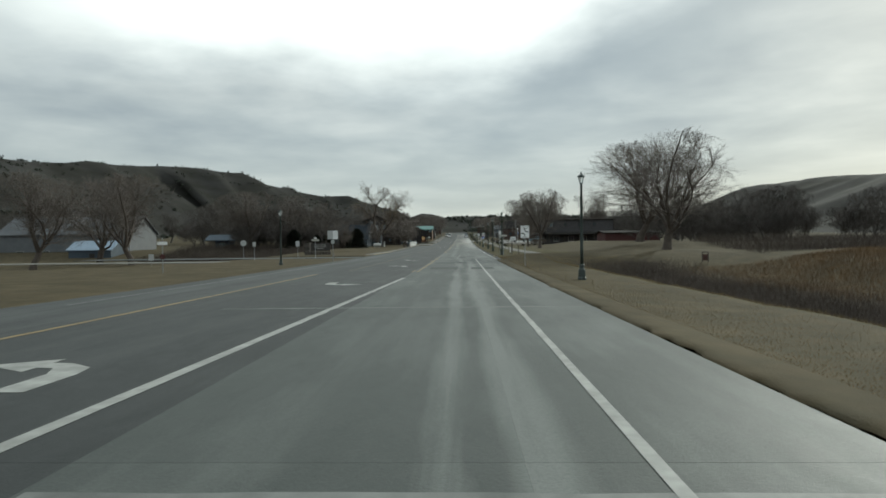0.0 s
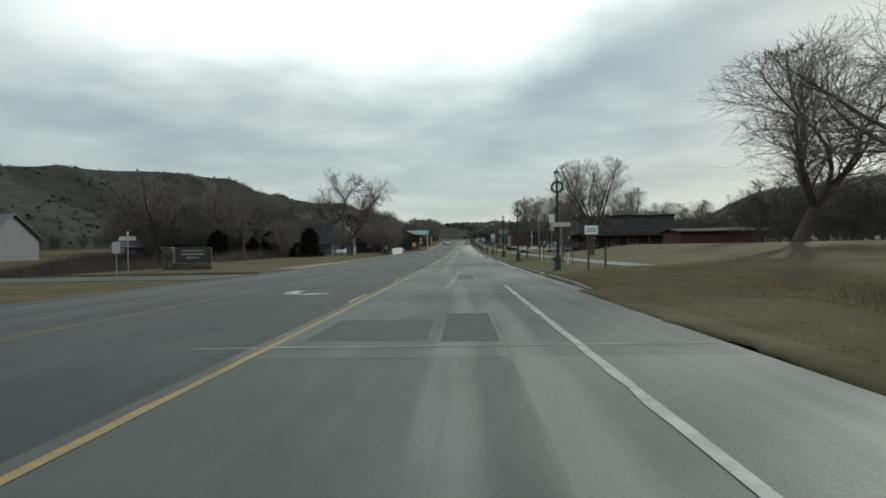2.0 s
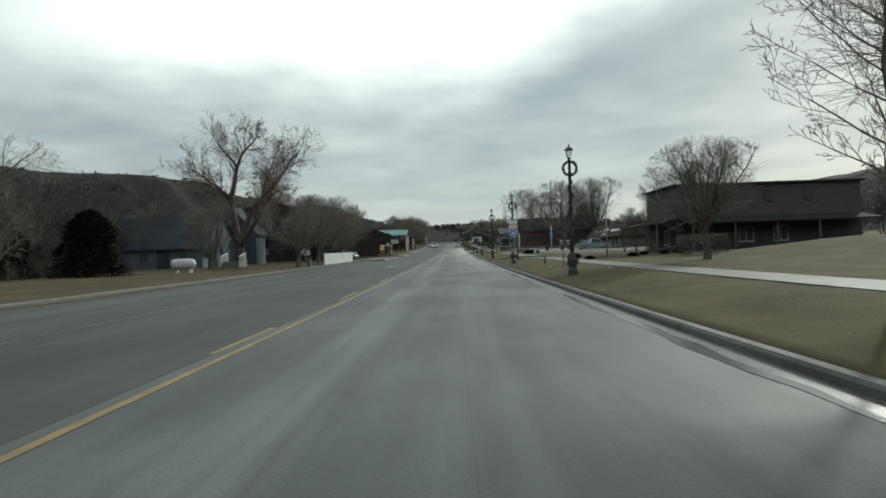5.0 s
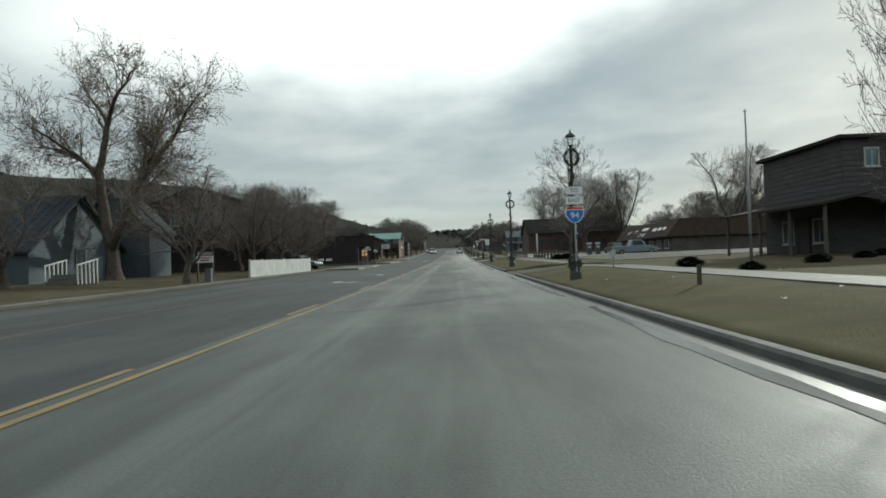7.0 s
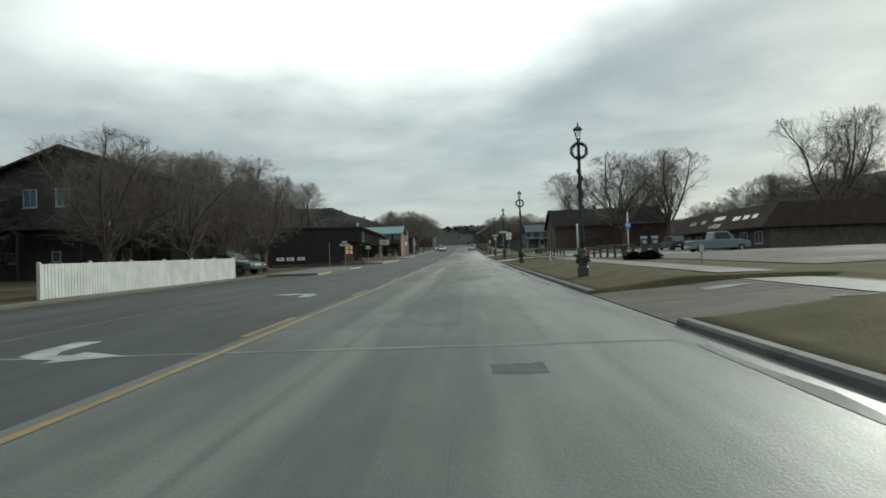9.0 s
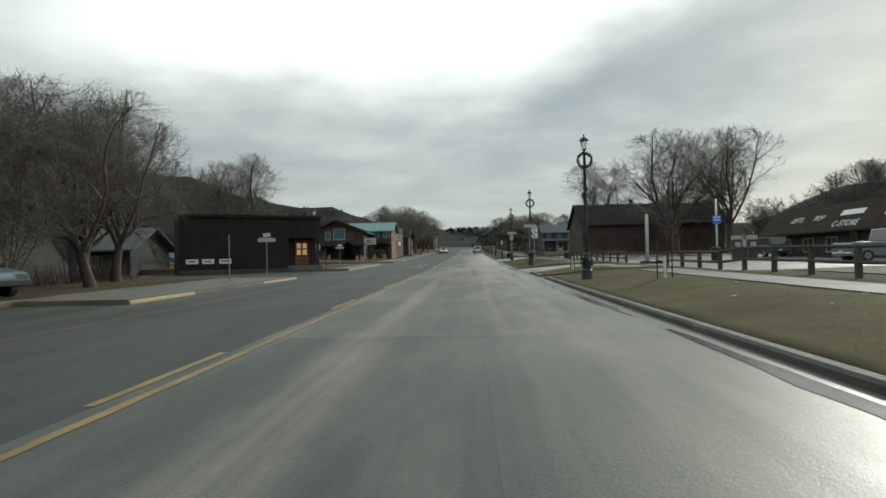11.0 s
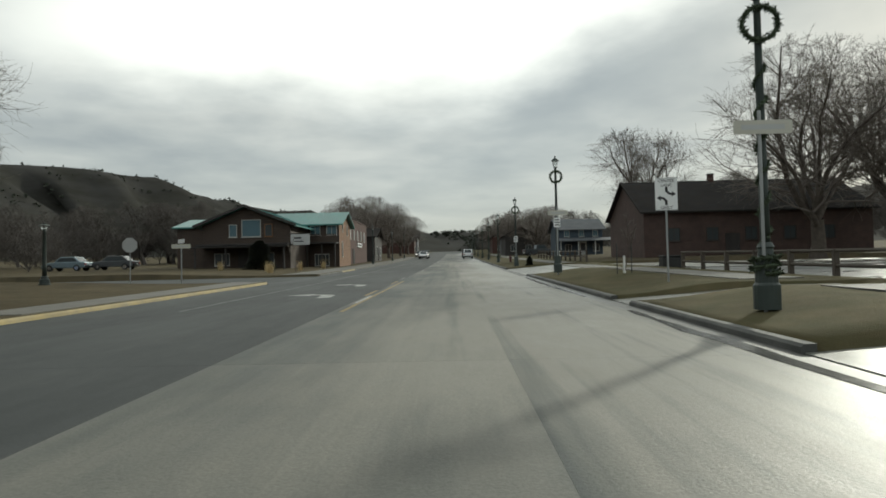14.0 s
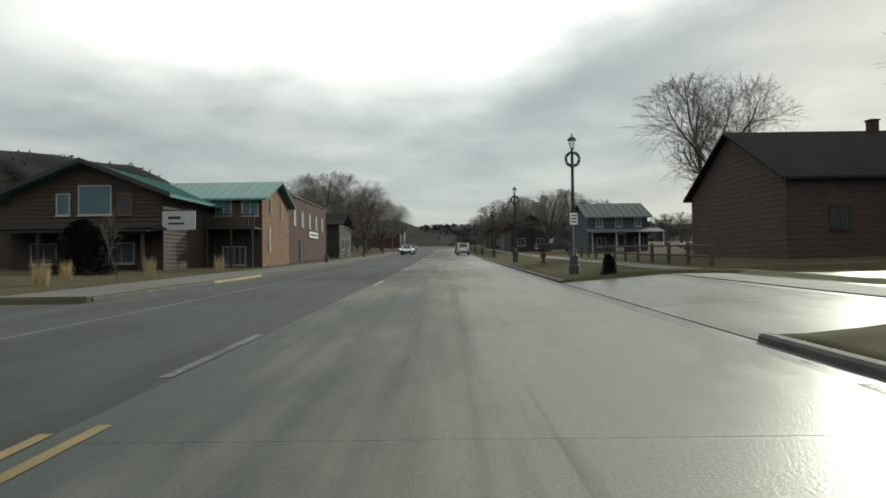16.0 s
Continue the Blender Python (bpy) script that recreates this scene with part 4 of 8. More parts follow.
# ---- trees ----
def grow(rng, height, radius, trunk_r, fork, limbs, crook=0.12, rise=0.10, counts=(9, 7, 5), thin=0.010, outer=52, stout=1.0):
    """Branches of a bare broadleaf tree as (points, radii, level): a trunk, main limbs, and three orders of branches."""
    out = []

    uneven = Vector((rng.uniform(0, 50), rng.uniform(0, 50), rng.uniform(0, 50)))
    mid_z, half = height * (0.5 + fork * 0.4), height * (0.5 - fork * 0.4)

    def room(p, d):
        """How far a shoot can go from p along d before it leaves the rounded crown."""
        a = Vector((p.x / radius, p.y / radius, (p.z - mid_z) / half))
        b = Vector((d.x / radius, d.y / radius, d.z / half))
        bb, ab, aa = b.dot(b), a.dot(b), a.dot(a)
        disc = ab * ab - bb * (aa - 1.0)
        return (-ab + math.sqrt(disc)) / bb if disc > 0 else 0.0

    def run(p, d, length, r0, r1, n, level, lift):
        pts, rad = [p], [r0]
        if level > 0:
            length = min(length, max(length * 0.22, room(p, (d + Vector((0, 0, lift * n * 0.4))).normalized()) * (0.95 + 0.42 * noise.noise(d * 2.1 + uneven)) * rng.uniform(0.85, 1.15)))
        for i in range(n):
            d = (d + Vector((rng.uniform(-1, 1), rng.uniform(-1, 1), rng.uniform(-0.7, 0.7))) * crook * (1 + 0.35 * level) + Vector((0, 0, lift))).normalized()
            p = p + d * (length / n)
            pts.append(p)
            rad.append(r0 + (r1 - r0) * (i + 1) / n)
        out.append((pts, rad, level))
        return pts, rad

    def along(pts, rad, u):
        f = u * (len(pts) - 1)
        k = min(int(f), len(pts) - 2)
        return pts[k].lerp(pts[k + 1], f - k), (pts[k + 1] - pts[k]).normalized(), rad[k] + (rad[k + 1] - rad[k]) * (f - k)

    def turned(d, ang, az):
        return d * math.cos(ang) + (Matrix.Rotation(az, 3, d) @ d.orthogonal().normalized()) * math.sin(ang)

    t_pts, t_rad = run(Vector((0, 0, -0.2)), Vector((rng.uniform(-0.06, 0.06), rng.uniform(-0.06, 0.06), 1)).normalized(), height * fork + 0.2, trunk_r, trunk_r * 0.8, 4, 0, 0.0)
    for k in range(limbs):
        az = 2 * math.pi * (k + rng.uniform(-0.3, 0.3)) / limbs * 1.0 + (k % 2) * 0.5
        tilt = radians(rng.uniform(6, 18) if k % 3 == 0 else rng.uniform(25, outer))
        p, _, r = along(t_pts, t_rad, 1.0 if k % 3 == 0 else rng.uniform(0.78, 1.0))
        d = Vector((math.sin(tilt) * math.cos(az), math.sin(tilt) * math.sin(az), math.cos(tilt)))
        reach = min((height * (1 - fork)) / max(0.3, math.cos(tilt)) * 0.92, radius / max(0.12, math.sin(tilt)))
        l_pts, l_rad = run(p, d, reach * rng.uniform(0.85, 1.05), r * stout * rng.uniform(0.45, 0.62), 0.02, 7, 1, rise * (1 if tilt > 0.5 else 0.2))
        n2 = counts[0]
        for a in range(n2):
            u = 0.12 + 0.88 * (a + rng.random()) / n2
            q, dd, rr = along(l_pts, l_rad, min(u, 1.0))
            s_pts, s_rad = run(q, turned(dd, radians(rng.uniform(28, 62)), rng.uniform(0, 6.28)), reach * (0.46 - 0.26 * u) * rng.uniform(0.7, 1.2), max(thin * 1.6, rr * 0.55), thin * 1.3, 4, 2, 0.05)
            for b in range(counts[1]):
                v = 0.15 + 0.85 * (b + rng.random()) / counts[1]
                q2, d2, r2 = along(s_pts, s_rad, min(v, 1.0))
                w_len = reach * 0.17 * rng.uniform(0.6, 1.3)
                w_pts, w_rad = run(q2, turned(d2, radians(rng.uniform(25, 60)), rng.uniform(0, 6.28)), w_len, max(thin * 1.2, r2 * 0.6), thin, 3, 3, 0.04)
                for c in range(counts[2]):
                    q3, d3, _ = along(w_pts, w_rad, min(1.0, 0.2 + 0.8 * (c + rng.random()) / counts[2]))
                    run(q3, turned(d3, radians(rng.uniform(20, 55)), rng.uniform(0, 6.28)), w_len * rng.uniform(0.35, 0.75), thin * 0.95, thin * 0.6, 2, 4, 0.03)
    return out


def grow_leader(rng, height, radius, trunk_r, start, count, thin=0.008):
    """A young street tree: one straight leader with rising side branches."""
    out = []
    pts = [Vector((0.02 * height * noise.noise((i * 0.5, rng.random(), 0)), 0.02 * height * noise.noise((0, i * 0.5, 3)), -0.2 + (height + 0.2) * i / 12)) for i in range(13)]
    rad = [trunk_r * (1 - 0.93 * i / 12) for i in range(13)]
    out.append((pts, rad, 0))

    def shoot(p, d, length, r, level):
        q, rr, n = [p], [r], 5 - level
        for i in range(n):
            d = (d + Vector((rng.uniform(-1, 1), rng.uniform(-1, 1), rng.uniform(-0.6, 1))) * 0.13).normalized()
            p = p + d * length / n
            q.append(p)
            rr.append(max(thin * 0.7, r * (1 - 0.75 * (i + 1) / n)))
        out.append((q, rr, level + 1))
        if level < 3:
            for k in range((7, 5, 3)[level]):
                u = 0.2 + 0.8 * (k + rng.random()) / (7, 5, 3)[level]
                j = min(int(u * n), n - 1)
                side = (Matrix.Rotation(rng.uniform(0, 6.28), 3, d) @ d.orthogonal().normalized())
                shoot(q[j].lerp(q[j + 1], u * n - j if j < n else 1), (d * 0.8 + side * 0.65 + Vector((0, 0, 0.1))).normalized(), length * (0.52 - 0.2 * u) * rng.uniform(0.6, 1.1), max(thin, rr[j] * 0.55), level + 1)

    for k in range(count):
        u = start + (0.97 - start) * (k + 0.6 * rng.random()) / count
        f = u * 12
        j = min(int(f), 11)
        a = k * 2.4 + rng.uniform(-0.4, 0.4)
        rise = 0.35 + 0.9 * u
        d = Vector((math.cos(a), math.sin(a), rise)).normalized()
        w = min(1.0, 0.55 + (u - start) * 1.6) * (1.05 - 0.85 * max(0.0, u - 0.45) / 0.55)
        shoot(pts[j].lerp(pts[j + 1], f - j), d, radius * 1.25 * w * rng.uniform(0.8, 1.1), max(thin, trunk_r * 0.34 * (1.1 - u)), 0)
    return out


# the old cottonwood's stems: parent, place along it, bearing, tilt, bend, length, thickness
OLD_STEMS = ((-1, 0.0, 180, 5, 0, 2.5, 0.54), (0, 1.0, 190, 15, -8, 5.1, 0.40), (1, 1.0, 10, 18, 0, 3.0, 0.26), (2, 1.0, 170, 55, -5, 6.2, 0.15),
             (2, 1.0, -10, 40, 45, 5.4, 0.16), (1, 0.85, 200, 40, 50, 5.6, 0.20), (0, 0.9, 20, 20, 25, 7.2, 0.36), (6, 1.0, 0, 55, -10, 5.0, 0.16),
             (6, 0.6, -20, 62, 30, 4.6, 0.15), (0, 0.8, -10, 48, 5, 5.6, 0.30), (9, 1.0, 15, 30, 0, 4.0, 0.14), (6, 0.75, 60, 20, 10, 5.2, 0.15),
             (1, 0.95, 250, 50, 10, 5.0, 0.16), (9, 0.7, 80, 40, 0, 4.2, 0.14))


def grow_old(rng, thin=0.012):
    """A heavy old tree: a few crooked forking stems that carry short fine shoots."""
    out, stems = [], []

    def run(p, az, tilt, bend, length, r0, r1, n, level, crook):
        pts, rad = [p], [r0]
        for i in range(n):
            a, t = az + rng.uniform(-1, 1) * crook, tilt + bend * i / n + rng.uniform(-1, 1) * crook
            p = p + Vector((math.sin(t) * math.cos(a), math.sin(t) * math.sin(a), math.cos(t))) * (length / n)
            pts.append(p)
            rad.append(r0 + (r1 - r0) * (i + 1) / n)
        out.append((pts, rad, level))
        return pts, rad

    def at(stem, u):
        f = u * (len(stem[0]) - 1)
        k = min(int(f), len(stem[0]) - 2)
        return stem[0][k].lerp(stem[0][k + 1], f - k), stem[1][k] + (stem[1][k + 1] - stem[1][k]) * (f - k), (stem[0][k + 1] - stem[0][k]).normalized()

    def shoots(stem, count, length, level):
        for k in range(count):
            p, r, d = at(stem, min(1.0, 0.18 + 0.82 * (k + rng.random()) / count))
            side = (Matrix.Rotation(rng.uniform(0, 6.28), 3, d) @ d.orthogonal().normalized())
            e = (d * 0.75 + side * 0.8 + Vector((0, 0, 0.18))).normalized()
            child = run(p, math.atan2(e.y, e.x), math.acos(max(-1.0, min(1.0, e.z))), 0.0, length * rng.uniform(0.55, 1.2), max(thin, min(r * 0.5, 0.05 / (level - 1))), thin * 0.7, 6 - level, level, 0.34)
            if level < 4:
                shoots(child, (0, 0, 7, 5)[level], length * 0.5, level + 1)

    for j, (par, u, az, tilt, bend, length, r) in enumerate(OLD_STEMS):
        p, inner = (Vector((0, 0, -0.2)), None) if par < 0 else at(stems[par], u)[:2]
        child = any(row[0] == j and row[1] == 1.0 for row in OLD_STEMS)
        stems.append(run(p, radians(az), radians(tilt), radians(bend), length, r, r * 0.62 if child else 0.03, 6, 0 if j == 0 else 1, 0.16 if j else 0.03))
    for j in range(1, len(stems)):
        shoots(stems[j], (8 if stems[j][1][0] > 0.24 else 15), 2.6, 2)
    return out


def tubes_mesh(name, limbs, mat, sides_of):
    vs, fs = [], []
    for pts, rad, lv in limbs:
        k = sides_of(lv)
        base = len(vs)
        for i, p in enumerate(pts):
            d = (pts[min(i + 1, len(pts) - 1)] - pts[max(i - 1, 0)]).normalized()
            u = d.orthogonal().normalized()
            w = d.cross(u)
            for a in range(k):
                c = 2 * math.pi * a / k
                vs.append(p + rad[i] * (math.cos(c) * u + math.sin(c) * w))
        for i in range(len(pts) - 1):
            for a in range(k):
                b = (a + 1) % k
                fs.append((base + i * k + a, base + i * k + b, base + (i + 1) * k + b, base + (i + 1) * k + a))
    me = bpy.data.meshes.new(name)
    me.from_pydata(vs, [], fs)
    me.materials.append(mat)
    for p in me.polygons:
        p.use_smooth = True
    return me


TREE_KINDS = {}


def tree_kind(key, seed, height, radius, trunk_r, fork, limbs, leaves=0.0, **kw):
    rng = random.Random(seed)
    branches = grow_old(rng) if kw.get("old") else grow_leader(rng, height, radius, trunk_r, fork, limbs) if kw.get("leader") else grow(rng, height, radius, trunk_r, fork, limbs, **kw)
    branches[0][1][0] *= 1.4
    branches[0][1][1] *= 1.1
    trunk = tubes_mesh("trunk", [b for b in branches if b[2] <= 1], BARK, lambda lv: 9 if lv == 0 else 7)
    crown = tubes_mesh("crown", [b for b in branches if b[2] > 1], TWIG, lambda lv: 4 if lv < 3 else 3)
    leaf = None
    if leaves:
        vs, fs = [], []
        for pts, rad, lv in branches:
            if lv < 3:
                continue
            for p in pts[1:]:
                if rng.random() < leaves:
                    for _ in range(3):
                        c = p + Vector((rng.gauss(0, 0.12), rng.gauss(0, 0.12), rng.gauss(0, 0.12)))
                        a, b = (Vector((rng.uniform(-1, 1), rng.uniform(-1, 1), rng.uniform(-1, 1))).normalized() * k for k in (0.06, 0.045))
                        i = len(vs)
                        vs += [c - a, c - b, c + a, c + b]
                        fs.append((i, i + 1, i + 2, i + 3))
        leaf = bpy.data.meshes.new("leaves")
        leaf.from_pydata(vs, [], fs)
        leaf.materials.append(DRY_LEAF)
    TREE_KINDS[key] = (trunk, crown, leaf)


def tree(key, x, y, scale, turn, label, z=None, wide=1.0, group="bare trees", name="tree"):
    t = thing(name, x, y, ground_z(x, y) - 0.02 if z is None else z, label, "tree", group, turn=turn)
    t.scale = (scale * wide, scale * wide, scale)
    for nm, me in zip(("trunk", "crown", "leaves"), TREE_KINDS[key]):
        if me:
            o = new(nm, me)
            o.parent = t
    return t


tree_kind("broad", 11, 8.9, 5.6, 0.27, 0.19, 7, crook=0.20, rise=0.06, outer=64, thin=0.0058, counts=(13, 10, 6))
tree_kind("broad2", 23, 8.9, 5.2, 0.26, 0.20, 6, crook=0.24, rise=0.05, outer=62, thin=0.0058, counts=(13, 10, 6))
tree_kind("vase", 37, 9.0, 4.7, 0.25, 0.22, 8, crook=0.15, rise=0.08, outer=60, thin=0.0058, counts=(13, 10, 6))
tree_kind("upright", 51, 9.2, 3.0, 0.11, 0.27, 32, leader=True)
tree_kind("oldleafy", 71, 14.0, 7.0, 0.62, 0.2, 13, leaves=0.16, old=True)
tree_kind("scrub", 77, 5.6, 3.2, 0.07, 0.06, 9, rise=0.05, outer=60, counts=(8, 6, 5), thin=0.009)
tree_kind("scrub2", 83, 5.6, 2.9, 0.06, 0.04, 10, rise=0.05, outer=60, counts=(8, 6, 5), thin=0.009, crook=0.18)
tree_kind("sapling", 95, 3.0, 0.6, 0.022, 0.45, 5, counts=(4, 3, 2), thin=0.004, outer=32)

BARE = "tall bare cottonwood with a dense crown of twigs"
# right side, from the start onward
tree("broad", 23.5, 58.8, 1.5, 20, "broad bare tree at the edge of the creek hollow", wide=1.2)
tree("broad2", 25.4, 76.0, 1.58, 140, "broad bare tree with a leaning trunk at the field edge", wide=1.3)
tree("vase", 13.4, 92.8, 1.14, 60, "large bare shade tree on the lawn")
tree("upright", 6.3, 88.6, 0.62, 200, "slim bare street tree on the verge")
tree("vase", 13.5, 112.0, 0.72, 200, "young bare tree on the lawn")
tree("upright", 5.9, 110.7, 0.45, 30, "slim bare street tree on the verge", wide=0.55)
tree("upright", 5.7, 129.8, 0.60, 80, "slim bare street tree on the verge", wide=1.1)
tree("broad2", 45.5, 201.0, 1.85, 250, "large bare tree behind the store")
tree("broad", 28.0, 231.5, 1.85, 310, "large bare tree behind the forecourt", wide=1.1)
tree("vase", 36.5, 234.6, 1.95, 95, "large bare tree behind the forecourt", wide=0.95)
tree("broad2", 26.0, 270.0, 1.95, 120, "spreading bare tree beside the barn")
tree("broad", 14.5, 296.0, 1.0, 45, BARE, wide=1.2)
tree("broad2", 19.0, 310.0, 1.1, 200, BARE, wide=1.2)
# left side
tree("oldleafy", -21.2, 142.6, 1.0, -28, "gnarled old cottonwood with a few brown leaves", group="old trees")
tree("broad", -14.1, 137.0, 0.74, 100, "dense bare tree beside the drive", wide=1.0)
tree("vase", -15.6, 152.5, 0.80, 40, "dense bare tree beside the board fence", wide=1.0)
tree("broad2", -20.0, 131.5, 0.62, 75, "dense bare tree before the blue house", wide=1.1)
tree("broad2", -57.0, 92.0, 1.8, 0, "dark spreading bare tree before the park hall", wide=1.15)
tree("broad", -67.0, 99.0, 1.85, 90, "dark spreading bare tree before the park hall", wide=1.15)
tree("vase", -46.5, 121.0, 1.5, 130, "dark spreading bare tree at the edge of the woods", wide=1.2)
tree("broad", -38.0, 126.0, 1.35, 20, "dark spreading bare tree at the edge of the woods", wide=1.2)
tree("broad2", -66.0, 80.0, 1.7, 200, "dark spreading bare tree before the park hall", wide=1.15)
tree("upright", -24.0, 96.0, 0.9, 50, "slim bare tree before the houses")
for i, (x, y, s) in enumerate(((-15.8, 161.5, 0.82), (-14.9, 172.5, 0.85), (-16.5, 177.0, 0.9), (-19.5, 179.0, 1.15), (-22.5, 181.0, 1.2), (-24, 176, 1.15), (-27, 178, 1.2), (-18.5, 158.5, 0.75))):
    tree(("broad", "broad2", "vase")[i % 3], x, y, s, 47 * i, "bare tree crowding the lots beside the street")
for i, (x, y, s) in enumerate(((-20.5, 206.0, 1.2), (-25.0, 208.0, 1.15), (-31.0, 205.0, 1.2))):
    tree(("broad2", "vase")[i % 2], x, y, s, 33 * i + 15, "bare tree rising behind the dark building")
for i in range(10):
    tree(("broad", "broad2", "vase")[i % 3], -14.5 - (i % 3) * 4.0, 290 + 9 * i, 1.25 + 0.12 * (i % 2), 61 * i, "bare street tree farther along the road", wide=1.1)
for i in range(9):
    tree(("vase", "broad", "broad2")[i % 3], 12.0 + (i % 3) * 5.0, 318 + 14 * i, 1.1 + 0.1 * (i % 2), 77 * i, "bare street tree farther along the road", wide=1.1)
for i, (x, y) in enumerate(((6.2, 65.5), (6.2, 77.3), (5.65, 180.0), (6.35, 207.0), (6.4, 167.6))):
    t = tree("sapling", x, y, 0.8, 50 * i, "young tree with a white trunk guard between two dark stakes", group="saplings", name="sapling")
    part("trunk_guard", lathe(bmesh.new(), [(0.055, 0.02), (0.06, 0.05), (0.055, 0.85), (0.05, 0.86)], 10), WRAP, t, "white plastic trunk guard")
    for sx in (-0.34, 0.34):
        part("stake", boxed(sx - 0.022, sx + 0.022, -0.02, 0.02, -0.2, 1.45, bevel=0.004), STAKE, t, "dark metal stake")
    tie = tube(bmesh.new(), [(-0.34, 0, 1.2), (0, 0.03, 1.15), (0.34, 0, 1.2)], 0.008, 6)
    part("tie", tie, STAKE, t)
t = thing("stake", 5.9, 116.8, ground_z(5.9, 116.8), "short weathered wooden stake in the verge", "stake")
part("post", boxed(-0.04, 0.04, -0.04, 0.04, -0.2, 0.42, bevel=0.008), RAIL_WOOD, t)

for i, (x, y, k) in enumerate(((-19.5, 162.0, 1.2), (-16.2, 166.5, 1.15), (-18.0, 169.5, 1.3), (-20.5, 172.0, 1.4), (-15.6, 169.0, 1.0), (-25.0, 143.0, 1.1), (-29.5, 142.5, 1.2), (-24.0, 112.0, 1.0))):
    tree(("scrub", "scrub2")[i % 2], x, y, k, 53 * i, "fuzzy many-stemmed bare tree in the thicket", group="thicket trees")

# belts of scrub and woods
rng = random.Random(5)
BELTS = [(-52, -32, 126, 150, 34, 1.4), (-50, -37, 121, 136, 22, 1.3), (-46, -32, 150, 195, 30, 1.4), (-70, -34, 202, 240, 20, 1.2), (-120, -50, 226, 300, 40, 1.4), (-70, -48, 238, 262, 16, 1.2), (-230, -110, 150, 460, 50, 1.8), (-150, -105, 60, 140, 30, 1.4), (-150, -106, 90, 260, 50, 1.7), (-104, -66, 140, 260, 30, 1.7),
         (28, 60, 72, 106, 26, 1.2), (36, 80, -10, 66, 30, 1.2), (38, 75, 120, 172, 30, 1.4), (44, 80, 205, 300, 30, 1.6), (-60, -28, 262, 340, 34, 1.5), (24, 60, 290, 420, 34, 1.5), (60, 130, 60, 260, 46, 1.9), (-64, -18, 400, 640, 60, 1.5), (16, 70, 440, 660, 60, 1.5)]
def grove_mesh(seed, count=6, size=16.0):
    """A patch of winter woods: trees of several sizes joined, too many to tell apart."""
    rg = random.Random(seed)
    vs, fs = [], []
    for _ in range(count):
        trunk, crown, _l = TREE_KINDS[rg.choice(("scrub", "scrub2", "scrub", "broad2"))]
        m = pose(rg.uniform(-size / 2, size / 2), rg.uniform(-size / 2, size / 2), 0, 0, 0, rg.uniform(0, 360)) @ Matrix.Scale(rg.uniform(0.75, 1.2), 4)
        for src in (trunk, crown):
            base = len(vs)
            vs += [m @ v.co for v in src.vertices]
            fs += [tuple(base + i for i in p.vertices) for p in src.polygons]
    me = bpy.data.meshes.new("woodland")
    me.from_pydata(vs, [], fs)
    me.materials.append(SHADED_WOODS)
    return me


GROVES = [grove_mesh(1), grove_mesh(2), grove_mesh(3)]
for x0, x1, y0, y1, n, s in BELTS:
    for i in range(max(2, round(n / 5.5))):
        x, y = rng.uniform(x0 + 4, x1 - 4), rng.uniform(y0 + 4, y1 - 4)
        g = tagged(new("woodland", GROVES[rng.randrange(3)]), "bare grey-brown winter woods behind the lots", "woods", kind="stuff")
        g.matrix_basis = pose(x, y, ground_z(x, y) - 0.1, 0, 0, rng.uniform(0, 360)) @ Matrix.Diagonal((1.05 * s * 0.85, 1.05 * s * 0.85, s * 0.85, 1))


# ---- evergreens and brush ----
def conifer_mesh(seed, h, r, name="foliage", count=5200, blunt=0.42):
    """Needle sprays round a tapering crown, uneven at the outline."""
    rg = random.Random(seed)
    vs, fs = [], []
    for _ in range(count):
        u = rg.random() ** 0.8
        z = u * h
        rr = r * (1 - u) ** blunt * rg.uniform(0.5, 1.08) * (1 + 0.18 * math.sin(9 * u + seed))
        a = rg.uniform(0, 2 * math.pi)
        c = Vector((rr * math.cos(a), rr * math.sin(a), z))
        o = Vector((math.cos(a), math.sin(a), rg.uniform(-0.2, 0.8))).normalized()
        t = Vector((-math.sin(a), math.cos(a), rg.uniform(-0.4, 0.4))).normalized()
        l, w = rg.uniform(0.12, 0.3), rg.uniform(0.04, 0.1)
        i = len(vs)
        vs += [c - t * w, c + o * l, c + t * w, c - o * l * 0.4]
        fs.append((i, i + 1, i + 2, i + 3))
    me = bpy.data.meshes.new(name)
    me.from_pydata(vs, [], fs)
    me.materials.append(EVERGREEN)
    return me


JUNIPER = [conifer_mesh(1, 3.2, 1.5, count=9000, blunt=0.45), conifer_mesh(2, 3.0, 1.25, count=8000, blunt=0.55), conifer_mesh(3, 2.9, 1.55, count=9000, blunt=0.4)]


SHRUB = conifer_mesh(9, 0.62, 0.62, "foliage", 1500, 0.32)


def shrub(x, y, s, label):
    o = tagged(new("shrub", SHRUB), label, "shrub", "shrubs")
    o.matrix_basis = pose(x, y, ground_z(x, y) - 0.08, 0, 0, 53 * x) @ Matrix.Diagonal((s, s, s * 0.85, 1))


def juniper(k, x, y, s, label="dark rounded juniper on the lawn", name="evergreen_tree", cat="evergreen"):
    t = thing(name, x, y, ground_z(x, y) - 0.03, label, cat, "evergreens", turn=k * 70)
    t.scale = (s, s, s)
    o = new("foliage", JUNIPER[k % 3])
    o.parent = t
    bm = bmesh.new()
    lathe(bm, [(0.12, -0.1), (0.09, 0.8), (0.03, 2.2)], 8)
    part("trunk", bm, BARK, t)




